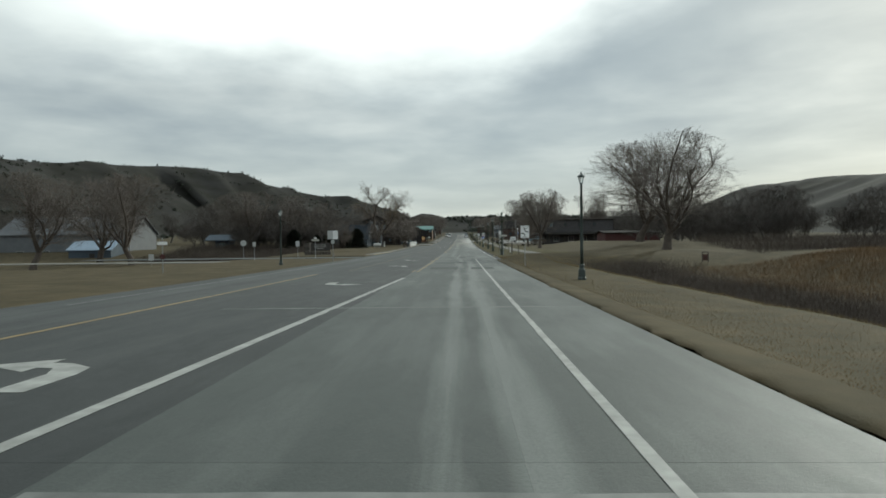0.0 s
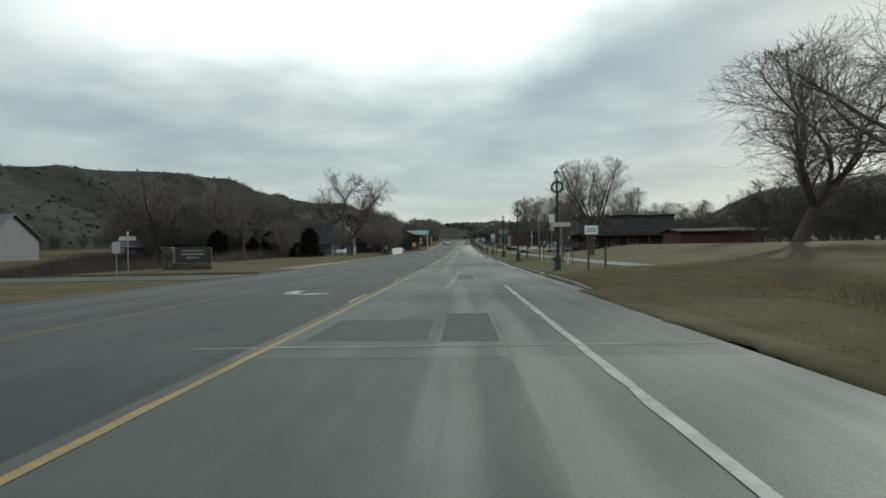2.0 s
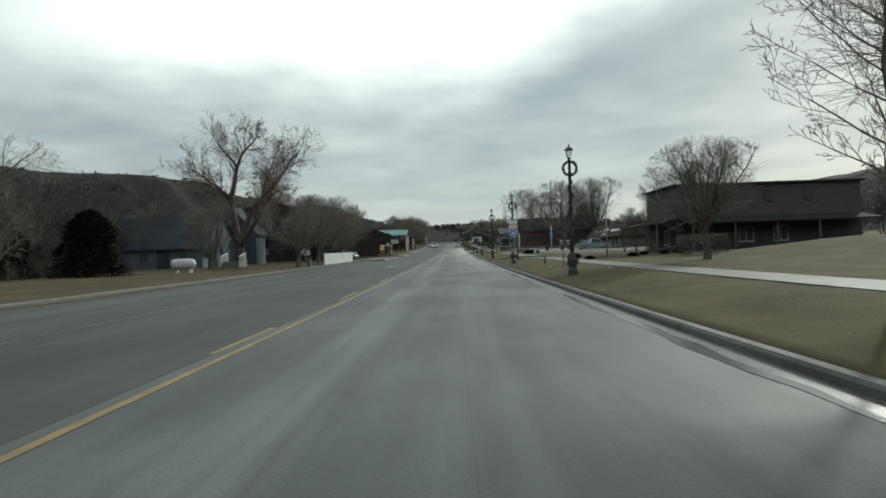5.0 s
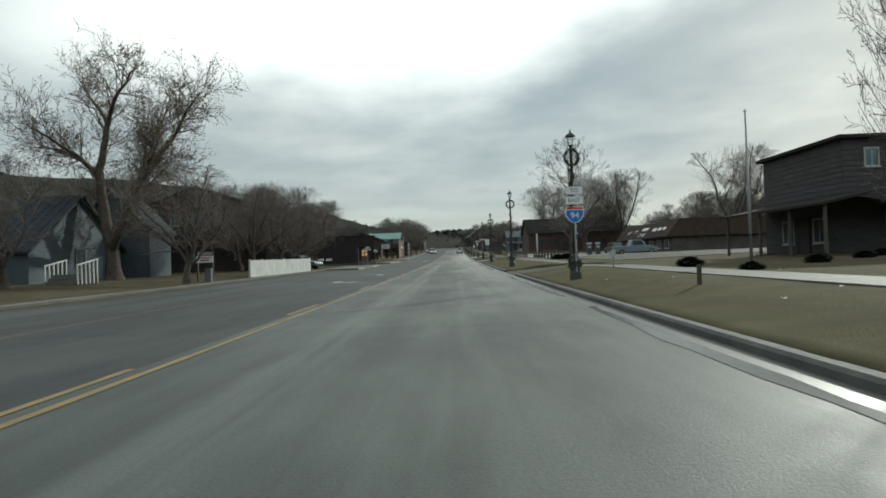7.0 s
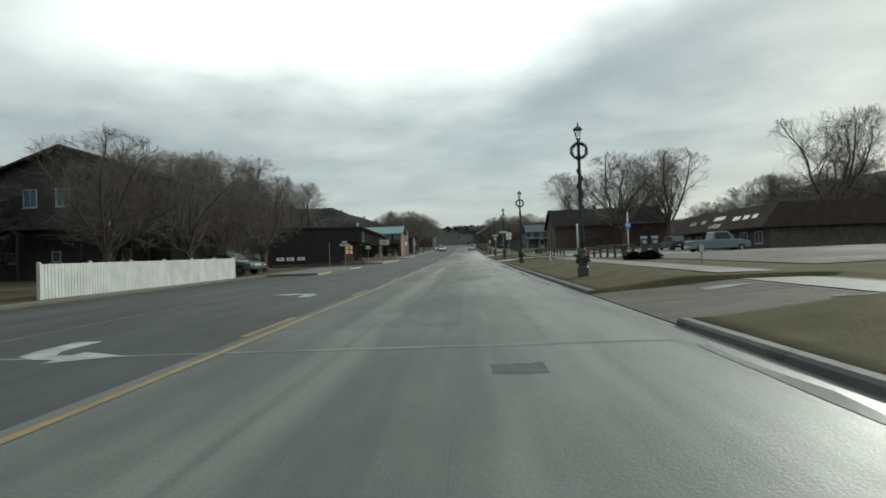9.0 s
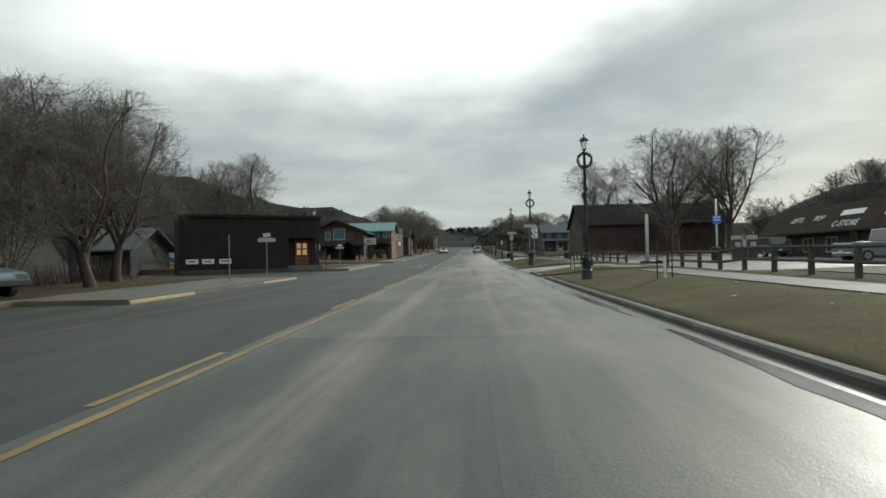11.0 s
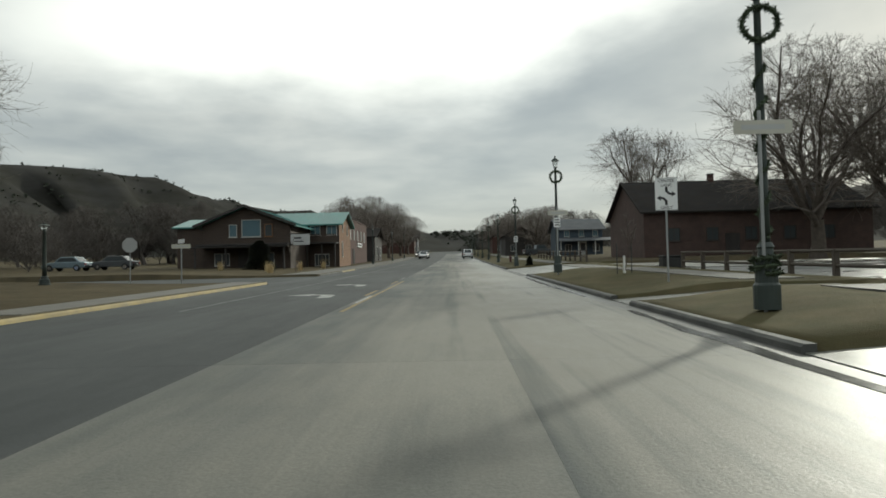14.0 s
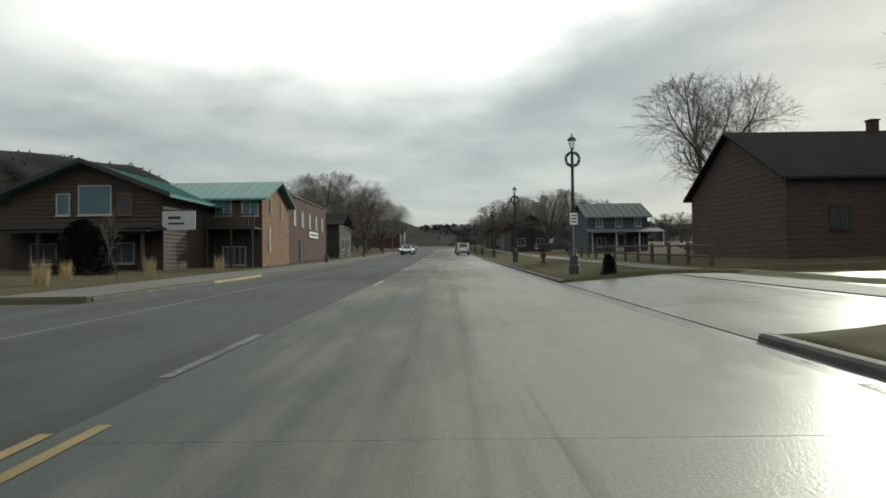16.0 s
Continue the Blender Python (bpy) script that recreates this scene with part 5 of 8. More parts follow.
# ---- street furniture ----
def lamp_post(x, y, z, label, turn=0.0):
    t = thing("street_lamp", x, y, z, label, "street lamp", "street lamps", turn=turn)
    bm = lathe(bmesh.new(), [(0.20, -0.3), (0.20, 0.06), (0.17, 0.10), (0.16, 0.42), (0.12, 0.50), (0.11, 0.60), (0.13, 0.63), (0.09, 0.70)], 16)
    part("base", bm, LAMP_PAINT, t, smooth=False)
    bm = lathe(bmesh.new(), [(0.075, 0.66), (0.070, 1.6), (0.052, 4.22), (0.07, 4.25), (0.048, 4.29), (0.048, 4.36), (0.09, 4.39), (0.09, 4.41)], 12)
    part("pole", bm, LAMP_PAINT, t, smooth=True)
    bm = lathe(bmesh.new(), [(0.075, 4.41), (0.11, 4.52), (0.135, 4.66), (0.13, 4.69)], 12)
    part("globe", bm, LANTERN, t, "frosted lantern glass", smooth=True)
    bm = lathe(bmesh.new(), [(0.15, 4.685), (0.185, 4.70), (0.175, 4.725), (0.10, 4.80), (0.05, 4.83)], 12)
    part("hood", bm, LAMP_PAINT, t, smooth=False)
    bm = lathe(bmesh.new(), [(0.03, 4.82), (0.02, 4.86), (0.04, 4.89), (0.018, 4.92), (0.004, 4.97)], 8)
    part("finial", bm, LAMP_PAINT, t, smooth=True)
    for k in range(4):
        a = k * math.pi / 2 + 0.4
        part("lantern_bar", tube(bmesh.new(), [(0.085 * math.cos(a), 0.085 * math.sin(a), 4.40), (0.148 * math.cos(a), 0.148 * math.sin(a), 4.70)], 0.009, 4), LAMP_PAINT, t)
    return t


def needles(path, radius, count, seed, size=0.07):
    """A fat garland of needle sprays along a path."""
    rg = random.Random(seed)
    vs, fs = [], []
    for _ in range(count):
        f = rg.random() * (len(path) - 1)
        i = min(int(f), len(path) - 2)
        p = Vector(path[i]).lerp(Vector(path[i + 1]), f - i)
        d = Vector((rg.gauss(0, 1), rg.gauss(0, 1), rg.gauss(0, 1))).normalized()
        c = p + d * radius * rg.uniform(0.2, 1.0)
        s = d.orthogonal().normalized() * size * 0.35
        o = d * size * rg.uniform(0.6, 1.3)
        k = len(vs)
        vs += [c - s, c + o, c + s, c - o * 0.5]
        fs.append((k, k + 1, k + 2, k + 3))
    core = bmesh.new()
    tube(core, path, radius * 0.6, 6)
    me = finish(core, "needles", GARLAND)
    base = len(me.vertices)
    bmv = [tuple(v.co) for v in me.vertices] + [tuple(v) for v in vs]
    bmf = [tuple(p.vertices) for p in me.polygons] + [tuple(base + i for i in f) for f in fs]
    me2 = bpy.data.meshes.new("needles")
    me2.from_pydata(bmv, [], bmf)
    me2.materials.append(GARLAND)
    return me2


ring = [(0.27 * math.cos(a * math.pi / 10), 0, 0.27 * math.sin(a * math.pi / 10)) for a in range(21)]
WREATH = needles(ring, 0.055, 700, 3, 0.055)
coil = [(0.085 * math.cos(i * 0.75) + 0.03 * math.sin(i * 0.3), 0.085 * math.sin(i * 0.75), 0.55 + i * 0.062) for i in range(50)]
COIL = needles(coil, 0.032, 900, 4, 0.05)
skirt = [(0.2 * math.cos(i * 0.6), 0.2 * math.sin(i * 0.6), 0.12 + 0.012 * i) for i in range(24)]
SKIRT = needles(skirt, 0.05, 420, 6, 0.06)

LAMP_XS = {82.8: 4.88, 104.2: 5.08, 193.6: 4.9}
LAMP_YS = [60.3, 82.8, 104.2, 124.6, 147.6, 171.8, 193.6, 212.8, 232.5, 252.5, 272.5, 293.0, 314.0, 335.0, 356.0]
for i, y in enumerate(LAMP_YS):
    z = road_z(y) + (0.42 if y > 140 else 0.34) + {193.6: 0.1, 212.8: 0.15}.get(y, 0.0)
    lx = LAMP_XS.get(y, 4.82)
    tall = 1.06 if y > 140 else 1.0
    lamp_post(lx, y, z, "dark green lantern street lamp on the verge, dressed for winter").scale = (1.0, 1.0, tall)
    if y < 300:
        w = tagged(new("wreath", WREATH), "round evergreen wreath hung on a street lamp", "wreath", "wreaths")
        w.matrix_basis = pose(lx, y - 0.08, z + 3.98 * tall, 0, 7 * (i % 3) - 6, 24 if i == 3 else 8 * (i % 3) - 8)
        if i not in (7, 8):
            g = tagged(new("garland", COIL), "evergreen garland wound round a lamp pole", "garland", "garlands")
            g.matrix_basis = pose(lx, y, z, 0, 0, 70 * i)
            g2 = tagged(new("garland", SKIRT), "evergreen garland bunched at a lamp base", "garland", "garlands")
            g2.matrix_basis = pose(lx, y, z + 0.12, 0, 0, 40 * i)
lamp_post(-18.3, 210.6, ground_z(-18.3, 210.6), "short dark lantern lamp on the corner lawn").scale = (1.25, 1.25, 0.56)
lamp_post(5.62, 16.5, 0.13, "plain dark lantern street lamp beside the dry verge")
lamp_post(-15.1, 39.0, ground_z(-15.1, 39.0) - 0.25, "plain dark lantern street lamp on the lawn")
for y in (262.0, 286.0, 310.0):
    lamp_post(-10.6, y, road_z(y) + 0.14, "dark lantern street lamp on the shop pavement")


def sign_post(name, x, y, z, height, label, turn=0.0, wood=False, r=0.028, cat="road sign", group=""):
    t = thing(name, x, y, z, label, cat, group, turn=turn)
    if wood:
        part("post", boxed(-0.05, 0.05, -0.05, 0.05, -0.3, height, bevel=0.008), RAIL_WOOD, t)
    else:
        bm = bmesh.new()
        prism(bm, [(-r, -0.006), (-r * 0.4, -0.02), (r * 0.4, -0.02), (r, -0.006), (r, 0.0), (-r, 0.0)], "z", -0.3, height)
        part("post", bm, STEEL, t)
    return t


def plate(t, x0, x1, z0, z1, mat, name="panel", y=-0.035, corner=0.03, label="", back=True):
    """A thin rounded sign panel facing the road's approach."""
    bm = bmesh.new()
    pts = []
    for cx, cz, a0 in ((x1 - corner, z1 - corner, 0), (x0 + corner, z1 - corner, 90), (x0 + corner, z0 + corner, 180), (x1 - corner, z0 + corner, 270)):
        for k in range(4):
            a = radians(a0 + 30 * k)
            pts.append((cx + corner * math.cos(a), cz + corner * math.sin(a)))
    prism(bm, pts, "y", y - 0.004, y)
    return part(name, bm, mat, t, label)


def octagon(t, z, r, mat, name="panel", y=-0.035):
    bm = bmesh.new()
    prism(bm, [(r * math.cos(radians(22.5 + 45 * k)), z + r * math.sin(radians(22.5 + 45 * k))) for k in range(8)], "y", y - 0.004, y)
    return part(name, bm, mat, t)


FACE = lambda x, y, z: pose(x, y, z, 90, 0, 0)


def flat_shape(t, pts, mat, y, name="symbol", label=""):
    bm = bmesh.new()
    vs = [bm.verts.new((px, y, pz)) for px, pz in pts]
    bm.faces.new(vs)
    bmesh.ops.triangulate(bm, faces=list(bm.faces))
    ret = bmesh.ops.extrude_face_region(bm, geom=list(bm.faces))
    bmesh.ops.translate(bm, vec=(0, 0.002, 0), verts=[v for v in ret["geom"] if isinstance(v, bmesh.types.BMVert)])
    bmesh.ops.recalc_face_normals(bm, faces=list(bm.faces))
    return part(name, bm, mat, t, label)


def centre_lane_sign(x, y, z, low):
    t = sign_post("lane_sign", x, y, z, low + 0.9, "white centre lane turn sign on a steel post", cat="road sign", group="lane signs")
    plate(t, -0.31, 0.31, low, low + 0.93, SIGN_WHITE)
    for zz, a, b in ((low + 0.915, -0.3, 0.3), (low + 0.015, -0.3, 0.3)):
        flat_shape(t, [(a, zz - 0.006), (b, zz - 0.006), (b, zz + 0.006), (a, zz + 0.006)], SIGN_BLACK, -0.043, "border")
    lettering("CENTER", 0.125, SIGN_BLACK, t, FACE(0, -0.042, low + 0.83))
    lettering("LANE", 0.125, SIGN_BLACK, t, FACE(0, -0.042, low + 0.71))
    lettering("ONLY", 0.125, SIGN_BLACK, t, FACE(0, -0.042, low + 0.08))
    for s, cx, cz in ((1, -0.07, low + 0.28), (-1, 0.07, low + 0.54)):
        pts = [(0.10, -0.13), (0.03, -0.13), (0.03, -0.03), (-0.02, 0.03), (-0.09, 0.05), (-0.09, 0.0), (-0.2, 0.075), (-0.09, 0.15), (-0.09, 0.11), (0.01, 0.09), (0.10, 0.0)]
        flat_shape(t, [(cx + s * a, cz + s * b) for a, b in pts], SIGN_BLACK, -0.042, "arrow")


centre_lane_sign(4.75, 33.4, ground_z(4.75, 33.4), 2.05)
centre_lane_sign(5.95, 201.1, ground_z(5.95, 201.1), 2.0)

# route marker on the fourth lamp
hw = sign_post("route_sign", 4.83, 124.44, road_z(124.2) + 0.02, 3.42, "stacked route signs, white over a blue and red shield", cat="road sign")
plate(hw, -0.31, 0.31, 3.02, 3.30, SIGN_WHITE, "to_panel")
plate(hw, -0.31, 0.31, 2.68, 2.97, SIGN_WHITE, "direction_panel")
for z0 in (3.16, 2.825):
    bm = bmesh.new()
    for a, b, c, d in ((-0.30, 0.30, 0.125, 0.135), (-0.30, 0.30, -0.135, -0.125), (-0.30, -0.29, -0.125, 0.125), (0.29, 0.30, -0.125, 0.125)):
        box(bm, a, b, -0.043, -0.040, z0 + c, z0 + d)
    part("border", bm, SIGN_BLACK, hw)
lettering("TO", 0.20, SIGN_BLACK, hw, FACE(0, -0.042, 3.155))
lettering("EAST", 0.19, SIGN_BLACK, hw, FACE(0, -0.042, 2.82))
shield = [(0.0, 2.05), (0.10, 2.08), (0.22, 2.17), (0.30, 2.30), (0.315, 2.45), (0.27, 2.62), (0.13, 2.60), (0.0, 2.64), (-0.13, 2.60), (-0.27, 2.62), (-0.315, 2.45), (-0.30, 2.30), (-0.22, 2.17), (-0.10, 2.08)]
bm = bmesh.new()
prism(bm, shield, "y", -0.039, -0.035)
part("shield", bm, SIGN_WHITE, hw)
flat_shape(hw, [(0.0, 2.07), (0.09, 2.10), (0.20, 2.19), (0.275, 2.31), (0.29, 2.44), (0.285, 2.49), (-0.285, 2.49), (-0.29, 2.44), (-0.275, 2.31), (-0.20, 2.19), (-0.09, 2.10)], SIGN_BLUE, -0.042, "shield_field", "blue shield field")
flat_shape(hw, [(0.275, 2.515), (0.25, 2.595), (0.13, 2.575), (0.0, 2.61), (-0.13, 2.575), (-0.25, 2.595), (-0.275, 2.515)], SIGN_RED, -0.042, "shield_crest", "red shield crest")
lettering("94", 0.30, SIGN_WHITE, hw, FACE(0, -0.046, 2.30))


def street_name_sign(x, y, z, height, label, turn=0.0, stacked=True):
    t = sign_post("street_sign", x, y, z, height, label, turn, r=0.03, cat="street sign", group="street signs")
    plate(t, -0.45, 0.45, height - 0.26, height - 0.05, SIGN_CREAM, "name_blade")
    flat_shape(t, [(-0.33, height - 0.19), (0.33, height - 0.19), (0.33, height - 0.12), (-0.33, height - 0.12)], SIGN_BACK, -0.042, "text_bar")
    if stacked:
        part("cross_blade", boxed(-0.004, 0.004, -0.42, 0.42, height, height + 0.2), SIGN_WHITE, t, at=pose(0, 0, 0, 0, 0, 35))
    return t


street_name_sign(-10.2, 180.0, ground_z(-10.2, 180.0), 2.15, "street name blades on a thin steel post at the corner", 10)
sign_post("bare_sign_post", -10.8, 176.5, ground_z(-10.8, 176.5), 2.2, "bare steel sign post at the corner")
street_name_sign(-13.6, 213.8, ground_z(-13.6, 213.8), 2.15, "street name blades on a thin steel post", 10)
st = sign_post("stop_sign", -15.9, 213.3, ground_z(-15.9, 213.3), 2.4, "grey back of an octagonal stop sign", 5, cat="stop sign", group="stop signs")
octagon(st, 2.1, 0.38, SIGN_BACK)
st = sign_post("stop_sign", -27.5, 64.5, ground_z(-27.5, 64.5), 2.4, "octagonal stop sign seen from behind", 10, cat="stop sign", group="stop signs")
octagon(st, 2.1, 0.38, SIGN_BACK)
st = sign_post("stop_sign", -18.7, 26.0, ground_z(-18.7, 26.0), 2.2, "octagonal stop sign on the lawn", 15, cat="stop sign", group="stop signs")
octagon(st, 1.0, 0.17, RED_METAL)
plate(st, -0.3, 0.3, 1.75, 1.95, SIGN_WHITE, "name_blade")
# paired sign backs beside the turn lane
ps = sign_post("road_sign", -11.8, 44.2, ground_z(-11.8, 44.2), 2.95, "pair of pale sign panels seen from the back", cat="road sign")
plate(ps, -0.48, -0.01, 2.2, 3.0, SIGN_BACK)
plate(ps, 0.01, 0.48, 2.2, 3.0, SIGN_WHITE)
plate(ps, -0.16, 0.16, 1.8, 2.15, SIGN_BACK)
for x, y, h, w, ph in ((-21.0, 66.0, 2.1, 0.5, 0.7), (-36.0, 58.0, 2.2, 0.6, 0.7), (-22.5, 54.0, 2.0, 0.35, 0.5)):
    s2 = sign_post("small_sign", x, y, ground_z(x, y), h, "small pale sign by the park entrance", cat="road sign", group="entrance signs")
    plate(s2, -w / 2, w / 2, h - ph, h, SIGN_BACK)
sn = street_name_sign(-17.5, 61.0, ground_z(-17.5, 61.0), 2.3, "street name blades at the entrance road", 0)
# first corner: signs by the ramp
sn = street_name_sign(4.95, 60.0, road_z(60) + 0.34, 2.25, "street name blades fixed beside the lamp", 0, stacked=False)
sp = sign_post("road_sign", 4.6, 60.9, road_z(60) + 0.30, 2.7, "tall pale sign panels seen edge-on beside the lamp", 40, cat="road sign")
plate(sp, -0.2, 0.2, 2.25, 2.7, SIGN_WHITE)
plate(sp, -0.15, 0.15, 1.85, 2.2, SIGN_BACK)
wp = thing("notice_sign", 5.95, 57.4, ground_z(5.95, 57.4), "small white notice board on two wooden posts", "sign")
for x in (-0.22, 0.55):
    part("post", boxed(x - 0.04, x + 0.04, -0.04, 0.04, -0.3, 1.0 if x > 0 else 1.95, bevel=0.006), RAIL_WOOD, wp)
plate(wp, -0.38, 0.22, 1.55, 1.95, SIGN_WHITE, y=-0.05)
for z0 in (1.80, 1.70):
    flat_shape(wp, [(-0.3, z0 - 0.02), (0.14, z0 - 0.02), (0.14, z0 + 0.02), (-0.3, z0 + 0.02)], SIGN_BLACK, -0.058, "text_bar")
for x, y in ((6.6, 126.5), (9.9, 150.0)):
    p = sign_post("marker_post", x, y, ground_z(x, y), 0.8, "short steel marker post in the grass", cat="post", group="marker posts")
    plate(p, -0.09, 0.09, 0.5, 0.78, SIGN_BACK)
for i, (y, zz) in enumerate(((212.8, 3.05), (193.6, 2.9))):
    t = sign_post("street_sign", 4.82, y - 0.10, road_z(y) + 0.34, 3.0, "street name blade fixed on a lamp pole", cat="street sign", group="street signs")
    plate(t, -0.42, 0.50, 2.62, 2.84, SIGN_CREAM, "name_blade")
    flat_shape(t, [(-0.3, 2.69), (0.38, 2.69), (0.38, 2.77), (-0.3, 2.77)], SIGN_BACK, -0.042, "text_bar")
for y, z0 in ((212.7, 2.05), (232.4, 1.75)):
    t = sign_post("parking_sign", 4.80, y - 0.02, road_z(y) + 0.34, z0 + 0.45, "small white parking sign on a lamp pole", cat="road sign", group="parking signs")
    plate(t, -0.15, 0.15, z0, z0 + 0.45, SIGN_WHITE, y=-0.09)
    for k in range(3):
        flat_shape(t, [(-0.11, z0 + 0.08 + 0.12 * k), (0.11, z0 + 0.08 + 0.12 * k), (0.11, z0 + 0.13 + 0.12 * k), (-0.11, z0 + 0.13 + 0.12 * k)], SIGN_BLACK, -0.097, "text_bar")


# white pole and blue sign at the store
t = thing("light_pole", 12.4, 190.3, ground_z(12.4, 190.3), "tall white painted lamp pole on a concrete footing", "light pole")
part("footing", lathe(bmesh.new(), [(0.55, -0.2), (0.52, 0.12), (0.35, 0.2), (0.3, 0.2)], 14), RUBBER, t)
part("pole", lathe(bmesh.new(), [(0.11, 0.1), (0.11, 3.2), (0.10, 3.35)], 12), POLE_WHITE, t, smooth=True)
t = sign_post("store_sign", 18.9, 195.0, ground_z(18.9, 195.0), 3.8, "blue and white store sign on a pale post", cat="sign")
part("pole", lathe(bmesh.new(), [(0.07, -0.2), (0.07, 4.6)], 10), POLE_WHITE, t, smooth=True)
plate(t, -0.3, 0.3, 2.75, 3.4, SIGN_BLUE, y=-0.08)
for z0 in (3.25, 3.05):
    flat_shape(t, [(-0.25, z0 - 0.04), (0.25, z0 - 0.04), (0.25, z0 + 0.04), (-0.25, z0 + 0.04)], SIGN_WHITE, -0.088, "text_bar")
for x, y in ((21.2, 197.0), (22.6, 197.5)):
    t = thing("fuel_pump", x, y, ground_z(x, y) + 0.02, "dark fuel pump on the forecourt", "fuel pump", "fuel pumps")
    part("cabinet", boxed(-0.35, 0.35, -0.22, 0.22, 0, 1.55, bevel=0.03), CAR_DARK, t)
    part("display", boxed(-0.22, 0.22, -0.235, -0.215, 1.0, 1.35), SIGN_BACK, t)
    part("topper", boxed(-0.38, 0.38, -0.1, 0.1, 1.55, 1.85, bevel=0.02), SIGN_BACK, t)
    part("hose", tube(bmesh.new(), [(0.36, 0, 1.2), (0.5, -0.05, 0.9), (0.48, -0.05, 0.4), (0.38, 0, 0.5)], 0.02, 6), RUBBER, t)
t = thing("waste_bin", 17.6, 192.0, ground_z(17.6, 192.0) + 0.02, "dark round litter bin", "litter bin")
part("body", lathe(bmesh.new(), [(0.28, 0), (0.32, 0.8), (0.34, 0.82)], 14), RUBBER, t)
part("lid", lathe(bmesh.new(), [(0.35, 0.82), (0.33, 0.95), (0.1, 1.05)], 14), RUBBER, t)


def rail_fence(points, label, rails=(0.42, 0.85), post=0.075, mat=RAIL_WOOD, height=1.0, spacing=2.4):
    f = thing("rail_fence", 0, 0, 0, label, "fence", "rail fences")
    for (x0, y0), (x1, y1) in zip(points, points[1:]):
        n = max(1, round(math.hypot(x1 - x0, y1 - y0) / spacing))
        prev = None
        for i in range(n + 1):
            x, y = x0 + (x1 - x0) * i / n, y0 + (y1 - y0) * i / n
            z = ground_z(x, y)
            part("post", boxed(x - post, x + post, y - post, y + post, z - 0.3, z + height, bevel=0.012), mat, f)
            if prev:
                for r in rails:
                    part("rail", tube(bmesh.new(), [(prev[0], prev[1], prev[2] + r), (x, y, z + r)], 0.055, 6), mat, f)
            prev = (x, y, z)


rail_fence([(10.75, 163.0), (10.75, 181.0)], "low weathered rail fence beside the forecourt", height=0.9)
rail_fence([(10.85, 189.8), (10.85, 213.2)], "low weathered rail fence beside the forecourt", height=0.9)
rail_fence([(10.6, 233.5), (10.6, 262.0)], "weathered rail fence in front of the barn lawn")
shrub(9.8, 127.5, 0.78, "dark clipped shrub on the lawn")
shrub(11.1, 160.8, 1.02, "dark shrub at the end of a rail fence")
shrub(10.4, 161.6, 0.90, "dark shrub at the end of a rail fence")
shrub(12.9, 189.6, 0.51, "low dark shrub at the foot of a pole")

t = thing("dumpster", 11.3, 216.2, ground_z(11.3, 216.2), "dark round-topped box on the lawn edge", "bin")
part("body", boxed(-0.5, 0.5, -0.4, 0.4, 0, 0.62, bevel=0.08), RUBBER, t)
part("lid", boxed(-0.52, 0.52, -0.43, 0.43, 0.61, 0.70, bevel=0.04), RUBBER, t)

# hydrant and small conifer near the far driveway
t = thing("fire_hydrant", 5.3, 243.0, road_z(243) + 0.34, "small dark fire hydrant on the verge", "hydrant")
part("barrel", lathe(bmesh.new(), [(0.16, 0), (0.16, 0.05), (0.10, 0.07), (0.10, 0.5), (0.13, 0.52), (0.11, 0.6), (0.03, 0.68)], 12), RED_METAL, t)
part("outlet", tube(bmesh.new(), [(-0.17, 0, 0.4), (0.17, 0, 0.4)], 0.05, 8), RED_METAL, t)
juniper(1, 5.6, 230.3, 0.24, "tiny dark evergreen on the verge", "evergreen_sapling", "evergreen")

# white slatted fence beside the old tree
fence = thing("board_fence", 0, 0, 0, "white painted vertical board fence beside the pavement", "fence")
n = 96
for i in range(n):
    u = i / n
    x, y = -13.25 + 0.38 * u, 145.1 + 15.8 * u
    z = ground_z(x, y)
    top = 1.17 - 0.02 * noise.noise((i * 0.7, 0, 0))
    part("board", boxed(x - 0.012, x + 0.012, y + 0.006, y + 0.158, z - 0.02, z + top), WHITE_WOOD, fence)
for i in range(7):
    u = i / 6
    x, y = -13.31 + 0.38 * u, 145.1 + 15.8 * u
    part("post", boxed(x - 0.05, x + 0.05, y - 0.05, y + 0.05, ground_z(x, y) - 0.2, ground_z(x, y) + 1.24, bevel=0.008), WHITE_WOOD, fence)
bm = bmesh.new()
for r in (0.3, 0.95):
    tube(bm, [(-13.30, 145.1, ground_z(-13.3, 145.1) + r), (-12.92, 160.9, ground_z(-12.9, 160.9) + r)], 0.035, 4)
part("rail", bm, WHITE_WOOD, fence)
# fence end board facing the approach
part("end_board", boxed(-13.3, -13.2, 145.0, 145.1, ground_z(-13.3, 145) - 0.1, ground_z(-13.3, 145) + 1.2), WHITE_WOOD, fence)

# motel style sign and cabinet box
t = thing("business_sign", -13.9, 139.2, ground_z(-13.9, 139.2), "small two-post business sign with pale panels", "sign")
for x in (-0.45, 0.45):
    part("post", boxed(x - 0.05, x + 0.05, -0.05, 0.05, -0.3, 1.75, bevel=0.008), RAIL_WOOD, t)
part("panel", boxed(-0.5, 0.5, -0.07, -0.05, 1.1, 1.5), SIGN_WHITE, t)
part("top_panel", boxed(-0.42, 0.42, -0.07, -0.05, 1.54, 1.72), SIGN_BACK, t)
for z0, w in ((1.38, 0.36), (1.24, 0.28)):
    part("text_bar", boxed(-w, w, -0.076, -0.071, z0 - 0.03, z0 + 0.03), SIGN_RED if z0 > 1.3 else SIGN_BLACK, t)
